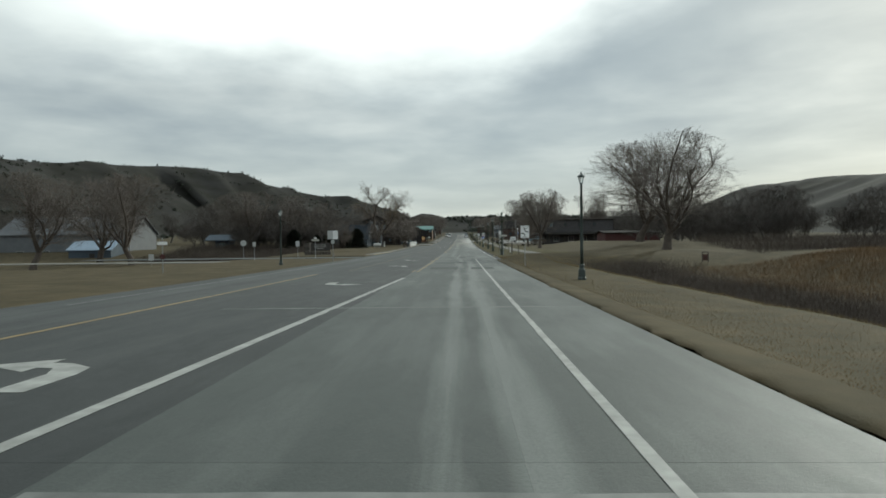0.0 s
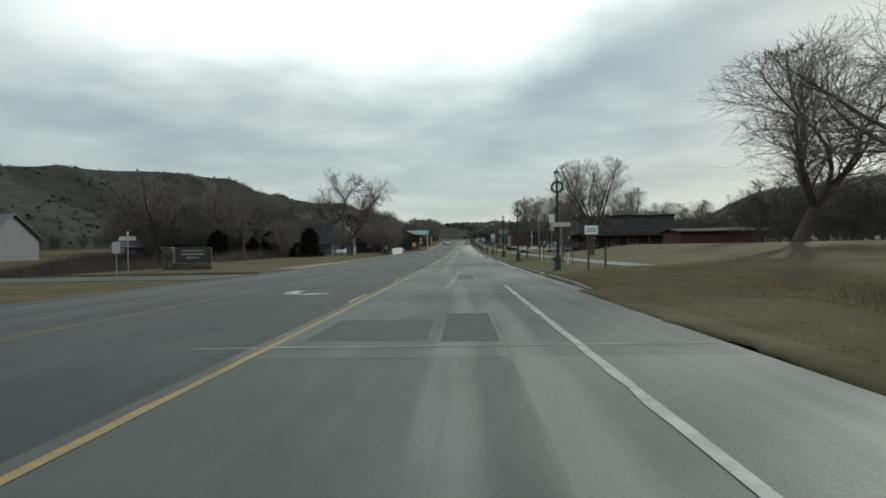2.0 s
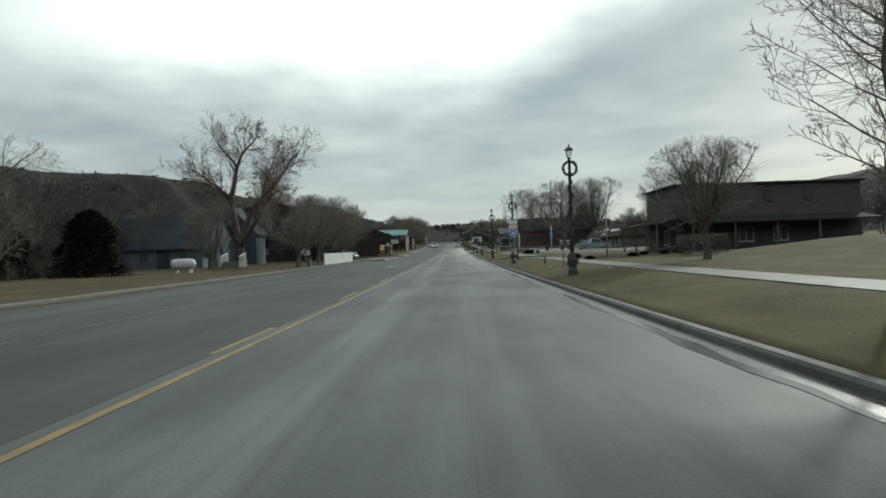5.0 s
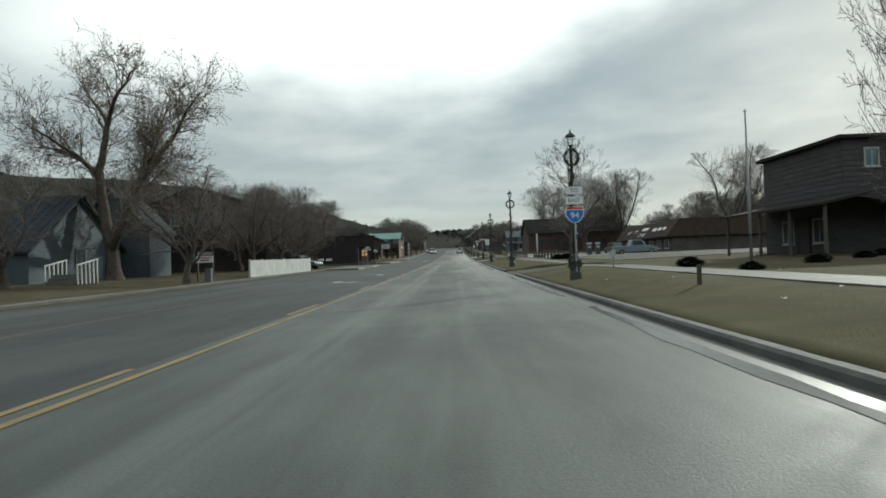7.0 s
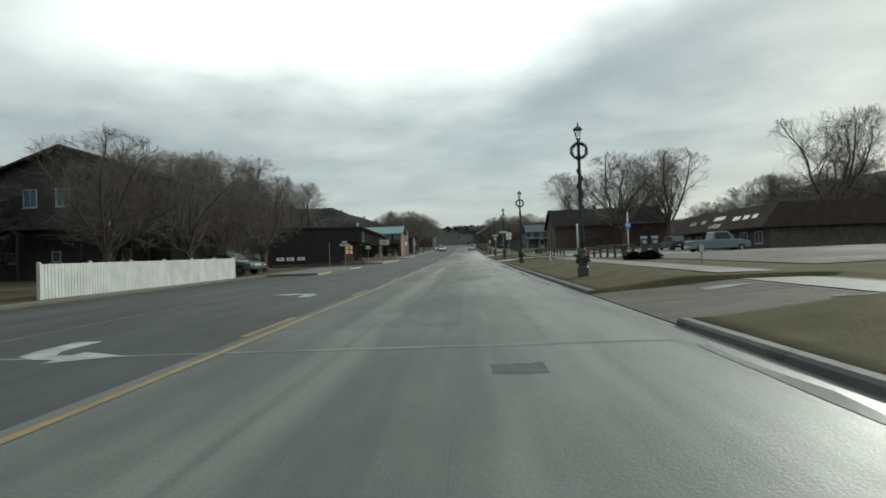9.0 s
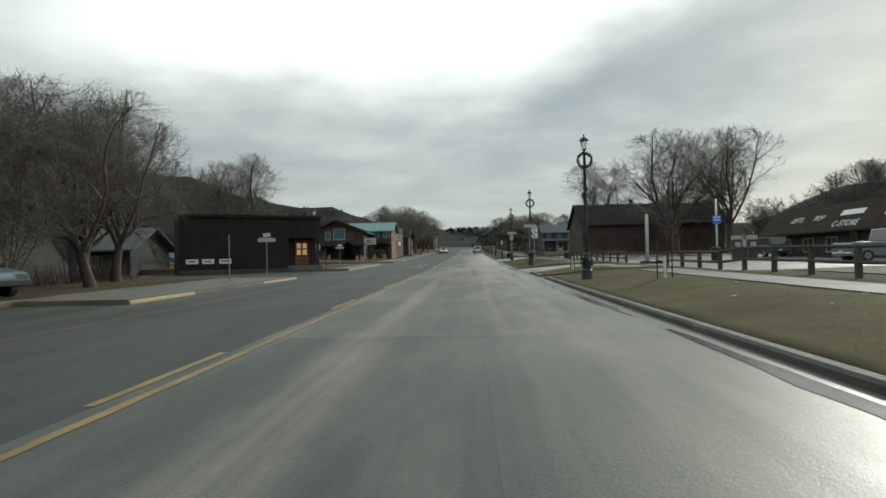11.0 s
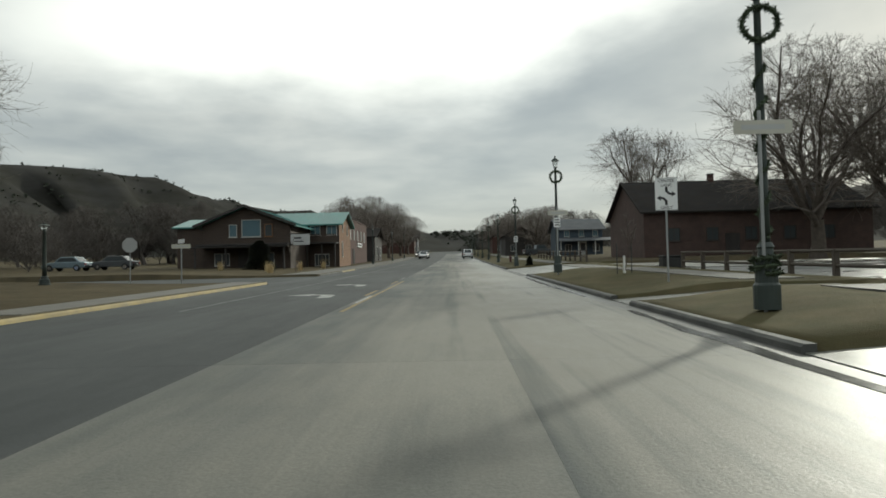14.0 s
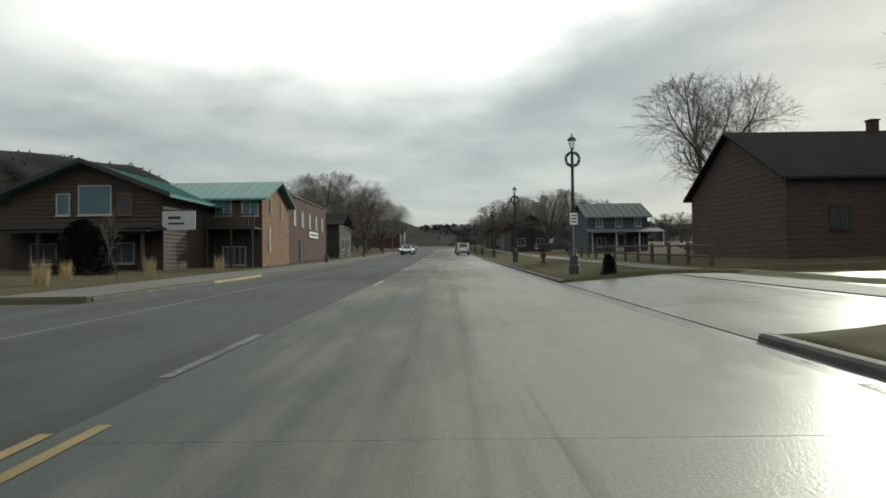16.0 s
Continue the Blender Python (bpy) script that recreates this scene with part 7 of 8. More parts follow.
for x in (-15.3, -13.5):
    window(lodge, "s", x, 5.45, 1.15, 1.05, 250.27, GLASS_BLUE)
window(lodge, "s", -14.6, 2.1, 1.6, 1.3, 250.27, mullions=3)
for y, z, h, w in ((251.9, 3.1, 1.7, 0.4), (252.2, 5.9, 0.9, 0.32), (255.0, 5.6, 1.2, 0.32)):
    window(lodge, "e", y, z, w, h, -12.67, SIGN_WHITE, mullions=0)
part("bracket", boxed(-16.2, -14.05, 242.62, 242.68, 5.2, 5.28), DARK_WOOD, lodge)
part("signboard", boxed(-15.95, -14.1, 242.6, 242.66, 4.15, 5.19, bevel=0.01), SIGN_BACK, lodge, "pale wooden signboard")
part("text_bar", boxed(-15.6, -14.9, 242.57, 242.595, 4.75, 4.9), SIGN_BLACK, lodge)
part("text_bar", boxed(-15.6, -14.7, 242.57, 242.595, 4.45, 4.55), SIGN_BLACK, lodge)

brick = thing("brick_building", 0, 0, 0, "two-storey dark red brick building with narrow windows", "building")
shell(brick, -26.0, -13.8, 261.0, 278.5, 2.0, 8.1, BRICK, course=0.15, lap=0.004)
part("parapet", boxed(-26.1, -13.7, 260.9, 278.6, 8.1, 8.3, bevel=0.02), BRICK, brick)
for i in range(5):
    window(brick, "e", 263.5 + 3.0 * i, 5.6, 0.8, 1.4, -13.77, SIGN_BACK, mullions=0)
part("signboard", boxed(-13.74, -13.66, 269.0, 273.0, 4.7, 5.3), SIGN_WHITE, brick, "white signboard")
part("text_bar", boxed(-13.65, -13.64, 269.4, 272.6, 4.9, 5.1), SIGN_BLACK, brick)
door(brick, "e", 266.0, 2.15, 1.1, 2.1, -13.77)
for i, (x0, x1, y0, z1, m) in enumerate(((-24, -13.5, 384.0, 4.5, BRICK), (-25, -13.5, 400.0, 5.5, GREY_SIDING), (-24, -13.0, 282.0, 4.2, DARK_WOOD))):
    z0 = road_z(y0)
    b = thing("shop", 0, 0, 0, "small dark shop farther along the street", "building", "far shops")
    shell(b, x0, x1, y0, y0 + 9, z0, z0 + z1, m)
    gable_roof(b, x0, x1, y0, y0 + 9, z0 + z1, z0 + z1 + 1.5, "x", DARK_ROOF)
    for yw in (2.5, 6.5):
        window(b, "e", y0 + yw, z0 + 1.2, 1.3, 1.4, x1 + 0.02)
    door(b, "e", y0 + 4.5, z0 + 0.1, 0.95, 2.05, x1 + 0.02)

# dark two-storey chalet behind the white fence
ch = thing("chalet", 0, 0, 0, "dark two-storey gabled chalet behind a board fence", "house")
shell(ch, -31.0, -17.7, 163.0, 176.0, 0.6, 6.75, DARK_WOOD, "y", 9.1, 0.26)
gable_roof(ch, -31.0, -17.7, 163.0, 176.0, 6.75, 9.1, "y", DARK_ROOF, 0.6)
for x in (-26.6, -24.5, -22.3):
    window(ch, "s", x, 5.4, 0.9, 1.15, 162.97, GLASS_BLUE)
for x in (-28.0, -25.0, -20.5):
    window(ch, "s", x, 1.9, 0.6, 0.7, 162.97, GLASS_BLUE, mullions=0)
part("balcony", boxed(-30.5, -18.2, 161.4, 162.95, 3.9, 4.05), DARK_WOOD, ch)
for x in (-30.3, -26.5, -22.5, -18.4):
    post(ch, x, 161.6, 0.5, 3.9, 0.1, DARK_WOOD)

# faded blue house behind the old cottonwood
gh = thing("house", 0, 0, 0, "low faded blue house under a large blue-grey roof", "house")
shell(gh, -33.0, -23.2, 137.5, 147.0, 0.1, 2.6, FADED_BLUE, "x", 6.0)
gable_roof(gh, -33.0, -23.2, 137.5, 147.0, 2.6, 6.0, "x", SLATE_ROOF, 0.35, seams=0.5)
shell(gh, -26.6, -21.2, 147.2, 150.4, 0.1, 4.2, FADED_BLUE, "y", 7.0)
gable_roof(gh, -26.6, -21.2, 147.2, 150.4, 4.2, 7.0, "y", SLATE_ROOF, 0.35, name="wing_roof")
for x in (-31.4, -28.8, -25.0):
    window(gh, "s", x, 1.35, 0.9, 0.8, 137.47, frame=FADED_BLUE)
door(gh, "s", -26.9, 0.35, 0.95, 2.0, 137.47, mat=SLATE_ROOF)
window(gh, "e", 142.2, 1.6, 1.0, 1.1, -23.17, frame=FADED_BLUE)
stoop = thing("porch_steps", -19.6, 135.8, ground_z(-19.6, 135.8), "small white railed porch steps before the house", "steps")
for i in range(3):
    part("step", boxed(-0.8, 0.8, -0.3 * (3 - i) - 0.2, 0.9, 0.18 * i, 0.18 * (i + 1) - 0.003), WALK, stoop)
for x in (-0.85, 0.85):
    for i in range(6):
        part("baluster", boxed(x - 0.03, x + 0.03, -1.0 + 0.35 * i, -0.94 + 0.35 * i, 0.0, 1.0 + 0.06 * i), WHITE_WOOD, stoop)
    part("handrail", tube(bmesh.new(), [(x, -1.0, 1.0), (x, 0.85, 1.32)], 0.045, 6), WHITE_WOOD, stoop)
t = thing("propane_tank", -18.8, 123.6, ground_z(-18.8, 123.6), "small white propane tank on feet", "tank")
part("tank", lathe(bmesh.new(), [(0.05, -0.9), (0.32, -0.75), (0.38, -0.5), (0.38, 0.5), (0.32, 0.75), (0.05, 0.9)], 14), WHITE_WOOD, t, smooth=True, at=pose(0, 0, 0.62, 0, 90, 0))
for x in (-0.5, 0.5):
    part("foot", boxed(x - 0.06, x + 0.06, -0.25, 0.25, -0.1, 0.3), STEEL, t)

# park entrance: sheds, kiosk, long pale building
pk = thing("entrance_kiosk", 0, 0, 0, "small entrance kiosk under a pale blue canopy", "kiosk")
shell(pk, -62.0, -58.5, 140.0, 144.0, 0.1, 2.6, BLUE_SIDING)
gable_roof(pk, -64.0, -56.5, 139.0, 145.0, 2.6, 3.9, "x", BLUE_SIDING, 0.3)
window(pk, "s", -60.2, 1.0, 1.4, 1.0, 139.97, GLASS_BLUE)
lb = thing("park_building", 0, 0, 0, "long low pale building with a bluish metal roof", "building")
shell(lb, -104.0, -74.0, 122.0, 134.0, -2.4, 4.4, PALE_METAL, "x", 8.2)
gable_roof(lb, -104.0, -74.0, 122.0, 134.0, 4.4, 8.2, "x", PALE_METAL, 0.5)
for x in (-99, -93, -87, -81):
    window(lb, "s", x, -0.6, 1.6, 1.2, 121.97)
an = thing("annex", 0, 0, 0, "low annex with a pale blue metal roof", "shed")
shell(an, -82.0, -73.0, 113.0, 119.0, -2.2, 0.9, BLUE_SIDING, "x", 2.6)
gable_roof(an, -82.0, -73.0, 113.0, 119.0, 0.9, 2.6, "x", ROOF_BLUE, 0.4)
door(an, "s", -77.0, -2.1, 0.9, 2.0, 112.97)
mon = thing("entrance_sign", -20.4, 74.5, ground_z(-20.4, 74.5), "park entrance monument of rough stone with a dark board", "sign")
rg = random.Random(9)
for i in range(9):
    for j in range(3):
        w = 0.42
        part("stone", boxed(-1.9 + w * i + rg.uniform(0, 0.03), -1.9 + w * (i + 1) - 0.02, -0.35 + rg.uniform(-0.04, 0.04), 0.35, 0.2 * j - 0.1, 0.2 * (j + 1) - 0.115 + rg.uniform(-0.01, 0.01), bevel=0.03), STONE, mon)
for i in range(5):
    part("stone", boxed(-1.95 + rg.uniform(-0.05, 0.05), -1.15 + rg.uniform(-0.05, 0.05), -0.35, 0.35, 0.5 + 0.24 * i, 0.73 + 0.24 * i, bevel=0.04), STONE, mon)
part("board", boxed(-1.0, 1.75, -0.08, 0.08, 0.55, 1.65, bevel=0.02), DARK_WOOD, mon)
for z0, w in ((1.4, 0.8), (1.14, 0.9), (0.88, 0.5)):
    for k in range(int(w * 10)):
        part("text_bar", boxed(0.35 - w + 0.2 * k, 0.35 - w + 0.2 * k + 0.13, -0.1, -0.081, z0 - 0.06, z0 + 0.06), FADED_LETTER, mon)
t = thing("small_notice", -41.0, 66.0, ground_z(-41.0, 66.0), "low pale notice beside the entrance road", "sign")
part("panel", boxed(-0.3, 0.3, -0.03, 0.03, 0.1, 0.55, bevel=0.01), SIGN_BACK, t)
part("leg", boxed(-0.04, 0.04, -0.02, 0.02, -0.2, 0.12), STEEL, t)
lg = thing("long_hall", 0, 0, 0, "long low dark red-walled hall behind the lawn", "building")
shell(lg, 28.2, 38.8, 109.0, 116.0, 0.8, 3.0, RED_METAL, "x", 3.4)
gable_roof(lg, 28.2, 38.8, 109.0, 116.0, 3.0, 3.4, "x", DARK_ROOF)

# old farm wagon on the lawn
wg = thing("farm_wagon", 16.9, 121.0, ground_z(16.9, 121.0), "old weathered wooden farm wagon with spoked wheels", "wagon", turn=80)
part("bed", boxed(-0.5, 0.5, -1.5, 1.5, 0.75, 0.85, bevel=0.01), RAIL_WOOD, wg)
for x in (-0.52, 0.5):
    part("side_board", boxed(x, x + 0.03, -1.5, 1.5, 0.86, 1.3), RAIL_WOOD, wg)
part("tongue", tube(bmesh.new(), [(0, 1.4, 0.6), (0, 3.2, 0.3)], 0.05, 6), RAIL_WOOD, wg)
for x in (-0.68, 0.68):
    for y, r in ((-1.0, 0.6), (1.0, 0.5)):
        rim = [(x, y + r * math.cos(a * math.pi / 12), r + r * math.sin(a * math.pi / 12) * 0.98) for a in range(25)]
        wh = part("wheel", tube(bmesh.new(), rim, 0.04, 6, cap=False), RAIL_WOOD, wg)
        for k in range(10):
            a = k * math.pi / 5
            part("spoke", tube(bmesh.new(), [(x, y, r), (x, y + r * math.cos(a), r + r * math.sin(a) * 0.97)], 0.018, 4), RAIL_WOOD, wh)
for y in (-1.0, 1.0):
    part("axle", tube(bmesh.new(), [(-0.68, y, 0.55), (0.68, y, 0.55)], 0.05, 6), RAIL_WOOD, wg)

# junipers and shrubs
for k, (x, y, s) in enumerate(((-22.4, 118.5, 1.08), (-28.6, 119.5, 1.1), (-25.6, 122.5, 0.9), (-36.2, 119.0, 1.15), (-31.8, 121.5, 0.85))):
    juniper(k, x, y, s * 1.2)
juniper(0, -17.4, 237.6, 0.8, "dark conical evergreen in front of the lodge")
for k, (x, y, s) in enumerate(((9.9, 122.8, 0.3), (13.8, 126.0, 0.34), (15.4, 128.5, 0.3), (16.8, 128.0, 0.32), (18.5, 129.5, 0.34))):
    shrub(x, y, s * 1.9, "low dark clipped shrub before the porch")


def straw_tuft(x, y, s, label, mat=DRY_LEAF):
    rg = random.Random(int(x * 31 + y))
    bm = bmesh.new()
    for _ in range(160):
        a, r = rg.uniform(0, 6.28), rg.uniform(0, 0.22) * s
        l = rg.uniform(0.05, 0.5) * s
        h = rg.uniform(0.6, 1.1) * s
        p = Vector((r * math.cos(a), r * math.sin(a), -0.05))
        q = p + Vector((l * math.cos(a) * 0.6, l * math.sin(a) * 0.6, h))
        sd = Vector((-math.sin(a), math.cos(a), 0)) * 0.012
        bm.faces.new([bm.verts.new(v) for v in (p - sd, p + sd, q)])
    solo("ornamental_grass", bm, STRAW, label, "grass tuft", "grass tufts", at=pose(x, y, ground_z(x, y)))


STRAW = material("straw", (0.42, 0.33, 0.18), 0.9, 0.3, 5, 0.0)
for x, y, s in ((-14.0, 229.5, 1.0), (-13.4, 236.0, 1.0), (-15.3, 233.0, 0.9), (-12.9, 243.0, 1.0), (-19.5, 234.0, 0.9)):
    straw_tuft(x, y, s, "pale straw-coloured clump of ornamental grass")
tree("sapling", -12.7, 232.0, 1.0, 10, "small pale bare ornamental tree before the lodge", group="saplings", name="sapling")


# ---- vehicles ----
def car(x, y, z, turn, paint, label, kind="sedan", group="cars"):
    """A simple closed car, nose towards local +y."""
    c = thing({"sedan": "car", "suv": "car", "pickup": "pickup_truck"}[kind], x, y, z, label, "car" if kind != "pickup" else "pickup truck", group, turn=turn)
    L, W = (2.25, 0.88) if kind != "pickup" else (2.75, 0.96)
    hood, roof = (0.92, 1.46) if kind == "sedan" else (1.02, 1.70) if kind == "suv" else (1.12, 1.86)
    prof = [(-L, 0.38), (-L + 0.03, hood * 0.93), (-L + 0.2, hood), (L - 0.9, hood * 0.98), (L - 0.12, hood * 0.82), (L, 0.62), (L - 0.02, 0.34), (-L + 0.1, 0.30)]
    bm = bmesh.new()
    prism(bm, prof, "x", -W, W)
    bmesh.ops.bevel(bm, geom=list(bm.edges), offset=0.06, segments=2, affect="EDGES", profile=0.5)
    part("body", bm, paint, c, smooth=False)
    if kind == "sedan":
        top = [(-L + 0.55, hood - 0.02), (-L + 1.15, roof), (0.35, roof), (1.05, hood - 0.02)]
    elif kind == "suv":
        top = [(-L + 0.05, hood - 0.02), (-L + 0.3, roof), (0.25, roof), (0.95, hood - 0.02)]
    else:
        top = [(-0.75, hood - 0.02), (-0.55, roof), (0.75, roof), (1.35, hood - 0.02)]
    bm = bmesh.new()
    prism(bm, top, "x", -W + 0.1, W - 0.1)
    bmesh.ops.bevel(bm, geom=list(bm.edges), offset=0.05, segments=2, affect="EDGES", profile=0.5)
    part("cabin", bm, paint, c)
    mid = (top[0][1] + top[1][1]) / 2
    for s in (-1, 1):
        bm = bmesh.new()
        x1 = s * (W - 0.1 + 0.004)
        a, b = top[0][0] + 0.28, top[3][0] - 0.35
        prism(bm, [(a, hood + 0.06), (top[1][0] + 0.1, roof - 0.1), (top[2][0] - 0.05, roof - 0.1), (b, hood + 0.06)], "x", min(x1, x1 + s * 0.006), max(x1, x1 + s * 0.006))
        part("side_window", bm, GLASS, c)
        for yy in (-L + 0.85, L - 0.85):
            wh = part("wheel", tube(bmesh.new(), [(s * (W - 0.2), yy, 0.33), (s * (W + 0.015), yy, 0.33)], 0.33, 16), RUBBER, c)
            part("rim", tube(bmesh.new(), [(s * (W - 0.05), yy, 0.33), (s * (W + 0.025), yy, 0.33)], 0.2, 10), CHROME, wh)
        part("headlight", boxed(s * W - s * 0.45 if s > 0 else -W + 0.05, s * W - 0.05 if s > 0 else -W + 0.45, L - 0.1, L + 0.005, hood * 0.62, hood * 0.78), HEAD_LAMP if paint is CAR_DARK else CHROME, c)
        part("tail_light", boxed(W - 0.3 if s > 0 else -W + 0.04, W - 0.04 if s > 0 else -W + 0.3, -L - 0.015, -L + 0.05, hood * 0.68, hood * 0.88), TAIL_RED, c)

    def screen(p, q, name):
        bm = bmesh.new()
        (y0, z0), (y1, z1) = p, q
        d = Vector((0, -(z1 - z0), (y1 - y0))).normalized() * (0.012 if name == "windscreen" else -0.012)
        d = d if (d.y > 0) == (name == "windscreen") else -d
        w = W - 0.22
        vs = [bm.verts.new(Vector(v) + d) for v in ((-w, y0 * 0.9 + y1 * 0.1, z0 * 0.9 + z1 * 0.1), (w, y0 * 0.9 + y1 * 0.1, z0 * 0.9 + z1 * 0.1), (w - 0.08, y0 * 0.1 + y1 * 0.9, z0 * 0.1 + z1 * 0.9), (-w + 0.08, y0 * 0.1 + y1 * 0.9, z0 * 0.1 + z1 * 0.9))]
        bm.faces.new(vs)
        ret = bmesh.ops.extrude_face_region(bm, geom=list(bm.faces))
        bmesh.ops.translate(bm, vec=d * 0.6, verts=[v for v in ret["geom"] if isinstance(v, bmesh.types.BMVert)])
        bmesh.ops.recalc_face_normals(bm, faces=list(bm.faces))
        part(name, bm, GLASS, c)

    screen(top[3], top[2], "windscreen")
    screen(top[0], top[1], "rear_window")
    part("front_bumper", boxed(-W + 0.05, W - 0.05, L - 0.06, L + 0.05, 0.34, 0.52, bevel=0.03), RUBBER if kind != "pickup" else CHROME, c)
    part("rear_bumper", boxed(-W + 0.05, W - 0.05, -L - 0.05, -L + 0.06, 0.36, 0.54, bevel=0.03), RUBBER if kind != "pickup" else CHROME, c)
    part("number_plate", boxed(-0.16, 0.16, -L - 0.062, -L - 0.052, 0.55, 0.66), SIGN_WHITE, c)
    if kind == "pickup":
        part("bed_liner", boxed(-W + 0.12, W - 0.12, -L + 0.12, -0.85, hood + 0.001, hood + 0.02), RUBBER, c)
    return c


car(24.3, 184.2, ground_z(24.3, 184.2) + 0.05, -90, CAR_SILVER, "silver-blue pickup truck parked on the store lot", "pickup")
car(2.3, 298.0, road_z(298), 0, CAR_WHITE, "white car ahead in the street", "suv")
car(2.2, 312.0, road_z(312), 0, CAR_DARK, "dark car ahead in the street", "suv")
car(-6.4, 306.0, road_z(306), 180, CAR_WHITE, "pale car coming along the street", "sedan")
car(-6.6, 317.0, road_z(317), 180, CAR_DARK, "dark car coming along the street", "suv")
car(-15.3, 166.2, ground_z(-15.3, 166.2) - 0.02, 255, CAR_SILVER, "silver car parked beside the board fence", "sedan")
car(-44.0, 236.0, ground_z(-44, 236), 60, CAR_BLUE, "blue car parked in the side street", "sedan")
car(-26.2, 186.5, road_z(186.5), 80, CAR_BLUE, "blue car parked beside the low house", "sedan")
car(-40.0, 246.0, ground_z(-40, 246), 90, CAR_SILVER, "silver car parked in the side street", "sedan")
car(-36.0, 247.5, ground_z(-36, 247.5), 95, CAR_DARK, "dark car with its lamps on in the side street", "sedan")
car(26.5, 272.0, ground_z(26.5, 272), 80, CAR_WHITE, "white car parked beside the blue house", "sedan")
car(14.5, 290.0, ground_z(14.5, 290), -80, CAR_DARK, "dark pickup parked off the street", "pickup")
car(26.6, 203.8, ground_z(26.6, 203.8) + 0.03, 4, CAR_DARK, "dark sport utility car parked at the store", "suv")

for i, (x, y) in enumerate(((-9.8, 330), (-9.6, 345), (3.0, 352), (-9.7, 362))):
    car(x if x > 0 else x + 1.2, y, road_z(y), 0 if x > 0 else 180, (CAR_DARK, CAR_WHITE, CAR_SILVER)[i % 3], "car parked far along the street", "sedan")


# ---- brush, reeds, grass ----
def blades(name, places, height, width, mat, label, category, seed, lean=0.35):
    rg = random.Random(seed)
    vs, fs = [], []
    for x, y in places:
        z = ground_z(x, y) - 0.02
        a = rg.uniform(0, 6.28)
        h = height * rg.uniform(0.5, 1.15)
        l = h * lean * rg.uniform(0.2, 1.0)
        b = rg.uniform(0, 6.28)
        w = width * rg.uniform(0.7, 1.3)
        i = len(vs)
        vs += [(x - w * math.cos(a), y - w * math.sin(a), z), (x + w * math.cos(a), y + w * math.sin(a), z), (x + l * math.cos(b), y + l * math.sin(b), z + h)]
        fs.append((i, i + 1, i + 2))
    me = bpy.data.meshes.new(name)
    me.from_pydata(vs, [], fs)
    me.materials.append(mat)
    return tagged(new(name, me), label, category, kind="stuff")


rg = random.Random(21)
VERGE = material("verge_blades", (0.23, 0.175, 0.096), 0.95, 0.4, 3, 0.0, tint=(0.16, 0.132, 0.07), spec=0.1)
LAWN = material("lawn_blades", (0.20, 0.165, 0.085), 0.95, 0.4, 3, 0.0, tint=(0.15, 0.14, 0.066), spec=0.05)
REED = material("reeds", (0.19, 0.125, 0.068), 0.95, 0.35, 0.6, 0.0, tint=(0.12, 0.086, 0.054), spec=0.1)
near = []
for _ in range(75000):
    y = rg.uniform(-11, 57)
    near.append(((3.42 if y < 47.6 else 3.95) + abs(rg.gauss(0, 0.45 if rg.random() < 0.3 else 2.6)), y))
near += [(3.40 + abs(rg.gauss(0, 0.6)), rg.uniform(-11, 46.2)) for _ in range(26000)]
blades("verge_grass", near, 0.055, 0.007, VERGE, "short dry tan grass along the road edge", "grass", 1, 0.9)
lawn = []
while len(lawn) < 60000:
    y = rg.uniform(57.5, 225)
    x = 3.95 + abs(rg.gauss(0, 1.8)) if rg.random() < 0.75 else rg.uniform(9.25, 12)
    if not in_drive(y) and not 7.45 < x < 9.25 and not in_drive(y + 0.15) and not in_drive(y - 0.15):
        lawn.append((x, y))
blades("lawn_grass", lawn, 0.032, 0.006, LAWN, "short dormant lawn grass on the verges", "grass", 2)
blades("reeds", [(20 + 17 * rg.random() ** 0.7 + rg.gauss(0, 1.2), rg.uniform(4, 46)) for _ in range(60000)], 0.5, 0.009, REED, "tall russet reeds beyond the creek hollow", "reeds", 3, 0.9)
blades("rough_grass", [(rg.uniform(8.5, 16), rg.uniform(-5, 52)) for _ in range(40000)], 0.13, 0.008, VERGE, "rough dry grass on the hollow bank", "grass", 4, 0.9)
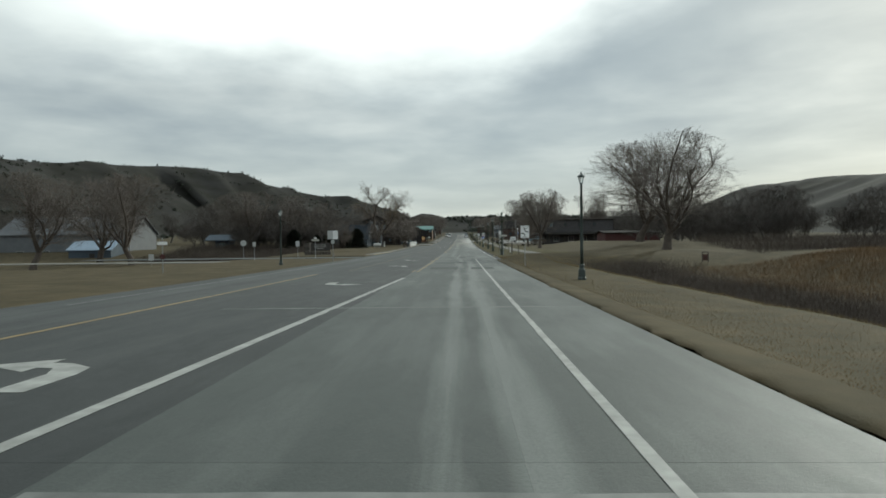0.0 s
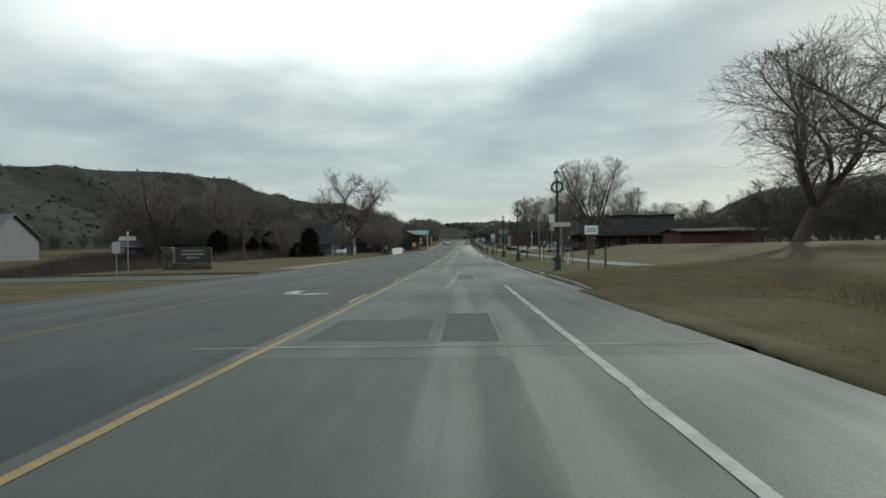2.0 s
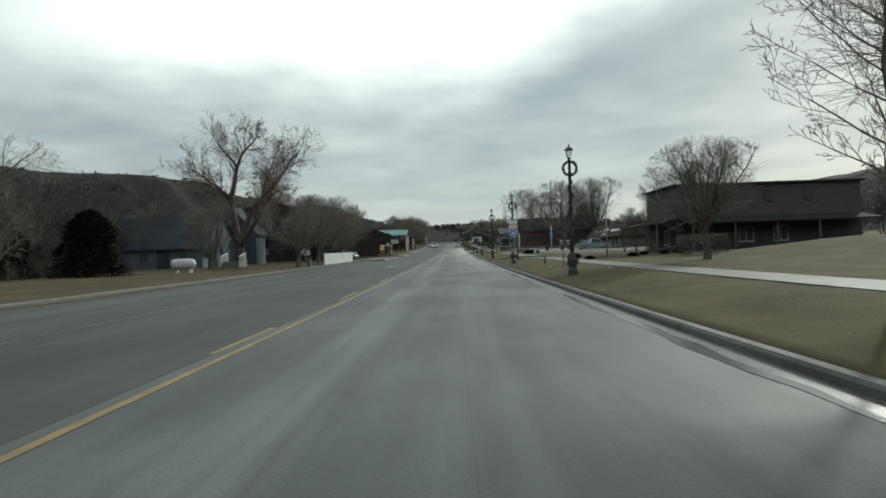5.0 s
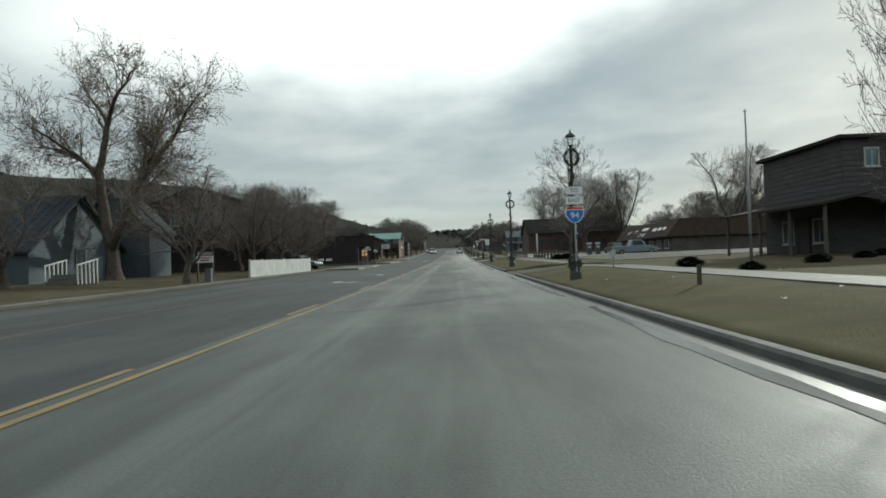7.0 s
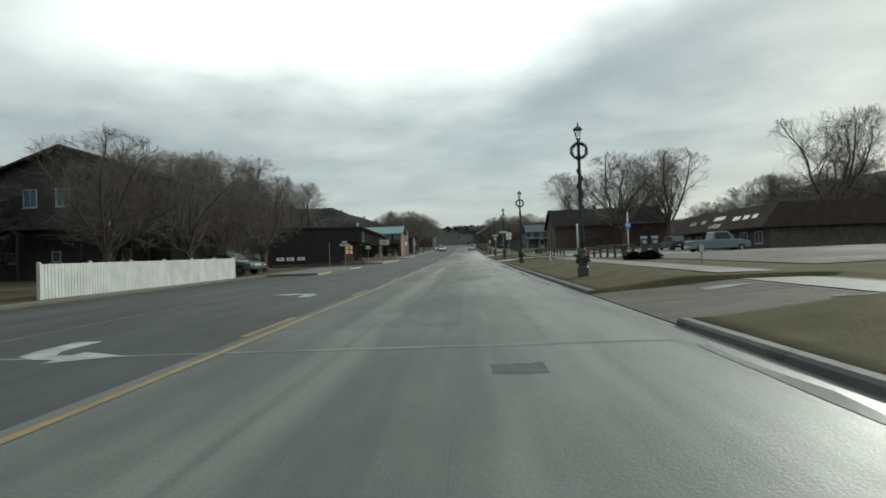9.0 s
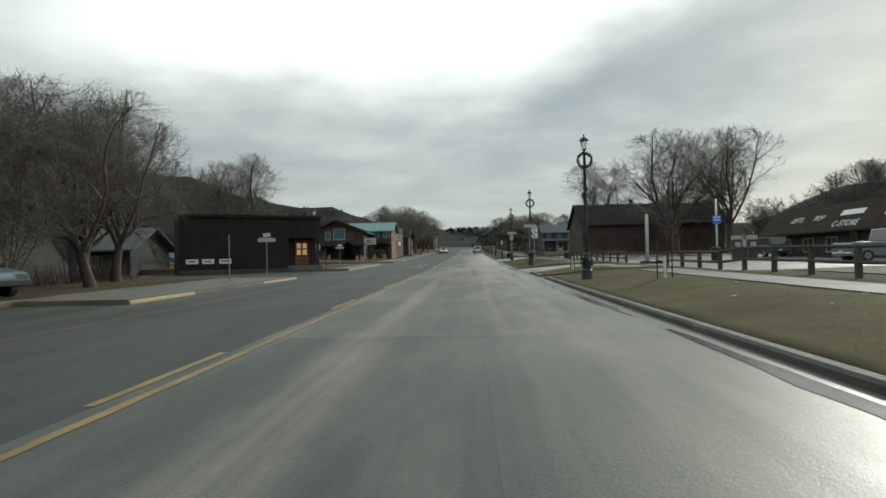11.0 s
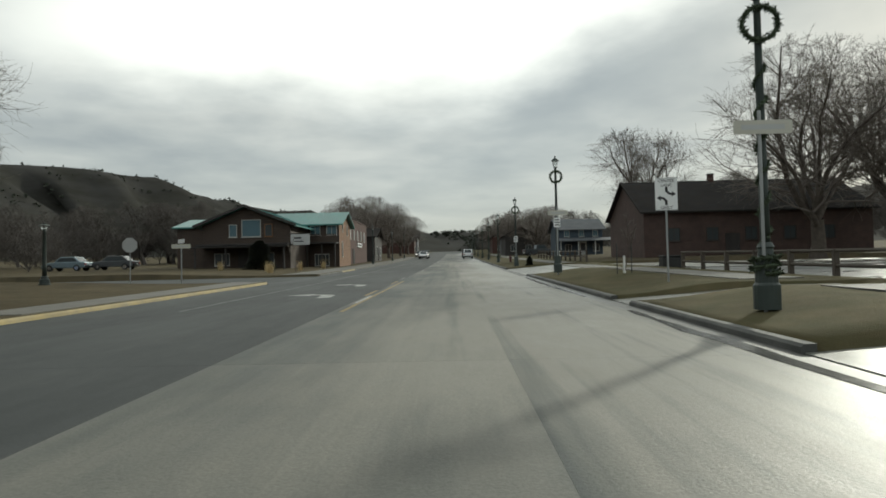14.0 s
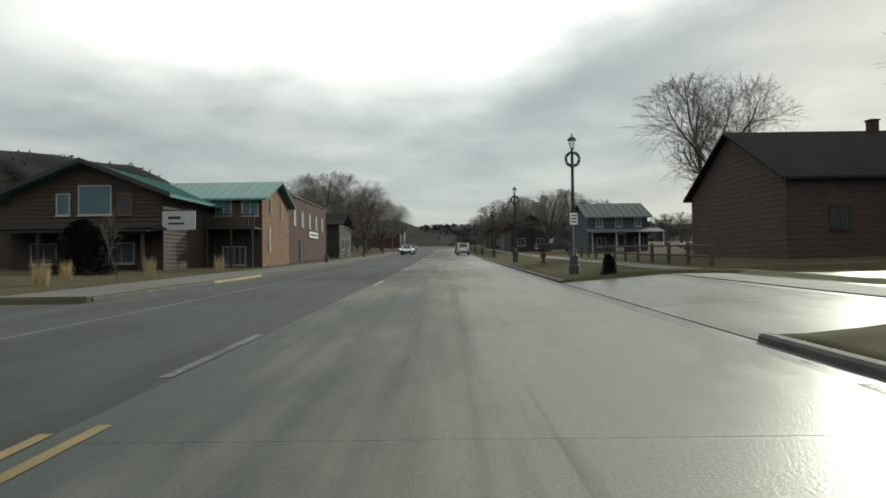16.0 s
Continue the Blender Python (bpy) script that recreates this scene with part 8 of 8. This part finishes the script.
blades("brush", [(16.5 + rg.gauss(0, 2.4), rg.uniform(6, 48)) for _ in range(30000)], 0.95, 0.008, BRUSH, "dark leafless brush in the creek hollow", "brush", 5, 1.0)
blades("hedge_brush", [(rg.uniform(30, 58), rg.uniform(50, 70)) for _ in range(16000)], 1.2, 0.012, BRUSH, "dark leafless brush at the field edge", "brush", 6, 0.6)
blades("hedge_brush", [(rg.uniform(-62, -26), rg.uniform(100, 132)) for _ in range(24000)], 1.6, 0.014, BRUSH, "dark leafless brush under the woods", "brush", 7, 0.6)
blades("hedge_brush", [(rg.uniform(-30, -17), rg.uniform(172, 180)) for _ in range(6000)], 1.2, 0.014, BRUSH, "dark leafless brush under the trees", "brush", 8, 0.6)

# scrub dotted over the butte and the ridge that closes the valley
def hill_scrub(slope, count, big, seed, label):
    rg = random.Random(seed)
    vs, fs = [], []
    for _ in range(count):
        p = slope[rg.randrange(len(slope))]
        if noise.noise((p.x * 0.02, p.y * 0.02, 4)) + rg.uniform(-0.3, 0.3) < -0.05:
            continue
        x, y, z = p.x + rg.uniform(-3, 3), p.y + rg.uniform(-4, 4), p.z - 0.6
        r = rg.uniform(0.7, 2.2) * (big if p.z < 25 else 1.0)
        for _k in range(5):
            c = Vector((x + rg.gauss(0, r * 0.4), y + rg.gauss(0, r * 0.4), z + rg.uniform(0, r)))
            i = len(vs)
            for _j in range(4):
                vs.append(c + Vector((rg.gauss(0, 1), rg.gauss(0, 1), rg.gauss(0, 1))).normalized() * r * 0.7)
            fs.extend(((i, i + 1, i + 2), (i, i + 2, i + 3), (i, i + 1, i + 3), (i + 1, i + 2, i + 3)))
    me = bpy.data.meshes.new("hill_scrub")
    me.from_pydata(vs, [], fs)
    me.materials.append(EVERGREEN)
    tagged(new("hill_scrub", me), label, "scrub", kind="stuff")


hill_scrub([v.co for v in mesa.data.vertices if 150 < v.co.y < 1000 and v.co.z > 3], 3600, 1.35, 31, "dark juniper scrub dotted over the butte")
hill_scrub([v.co for v in far_ridge.data.vertices if abs(v.co.x) < 150 and v.co.z > 8], 2600, 1.3, 32, "dark scrub and small trees on the far ridge")
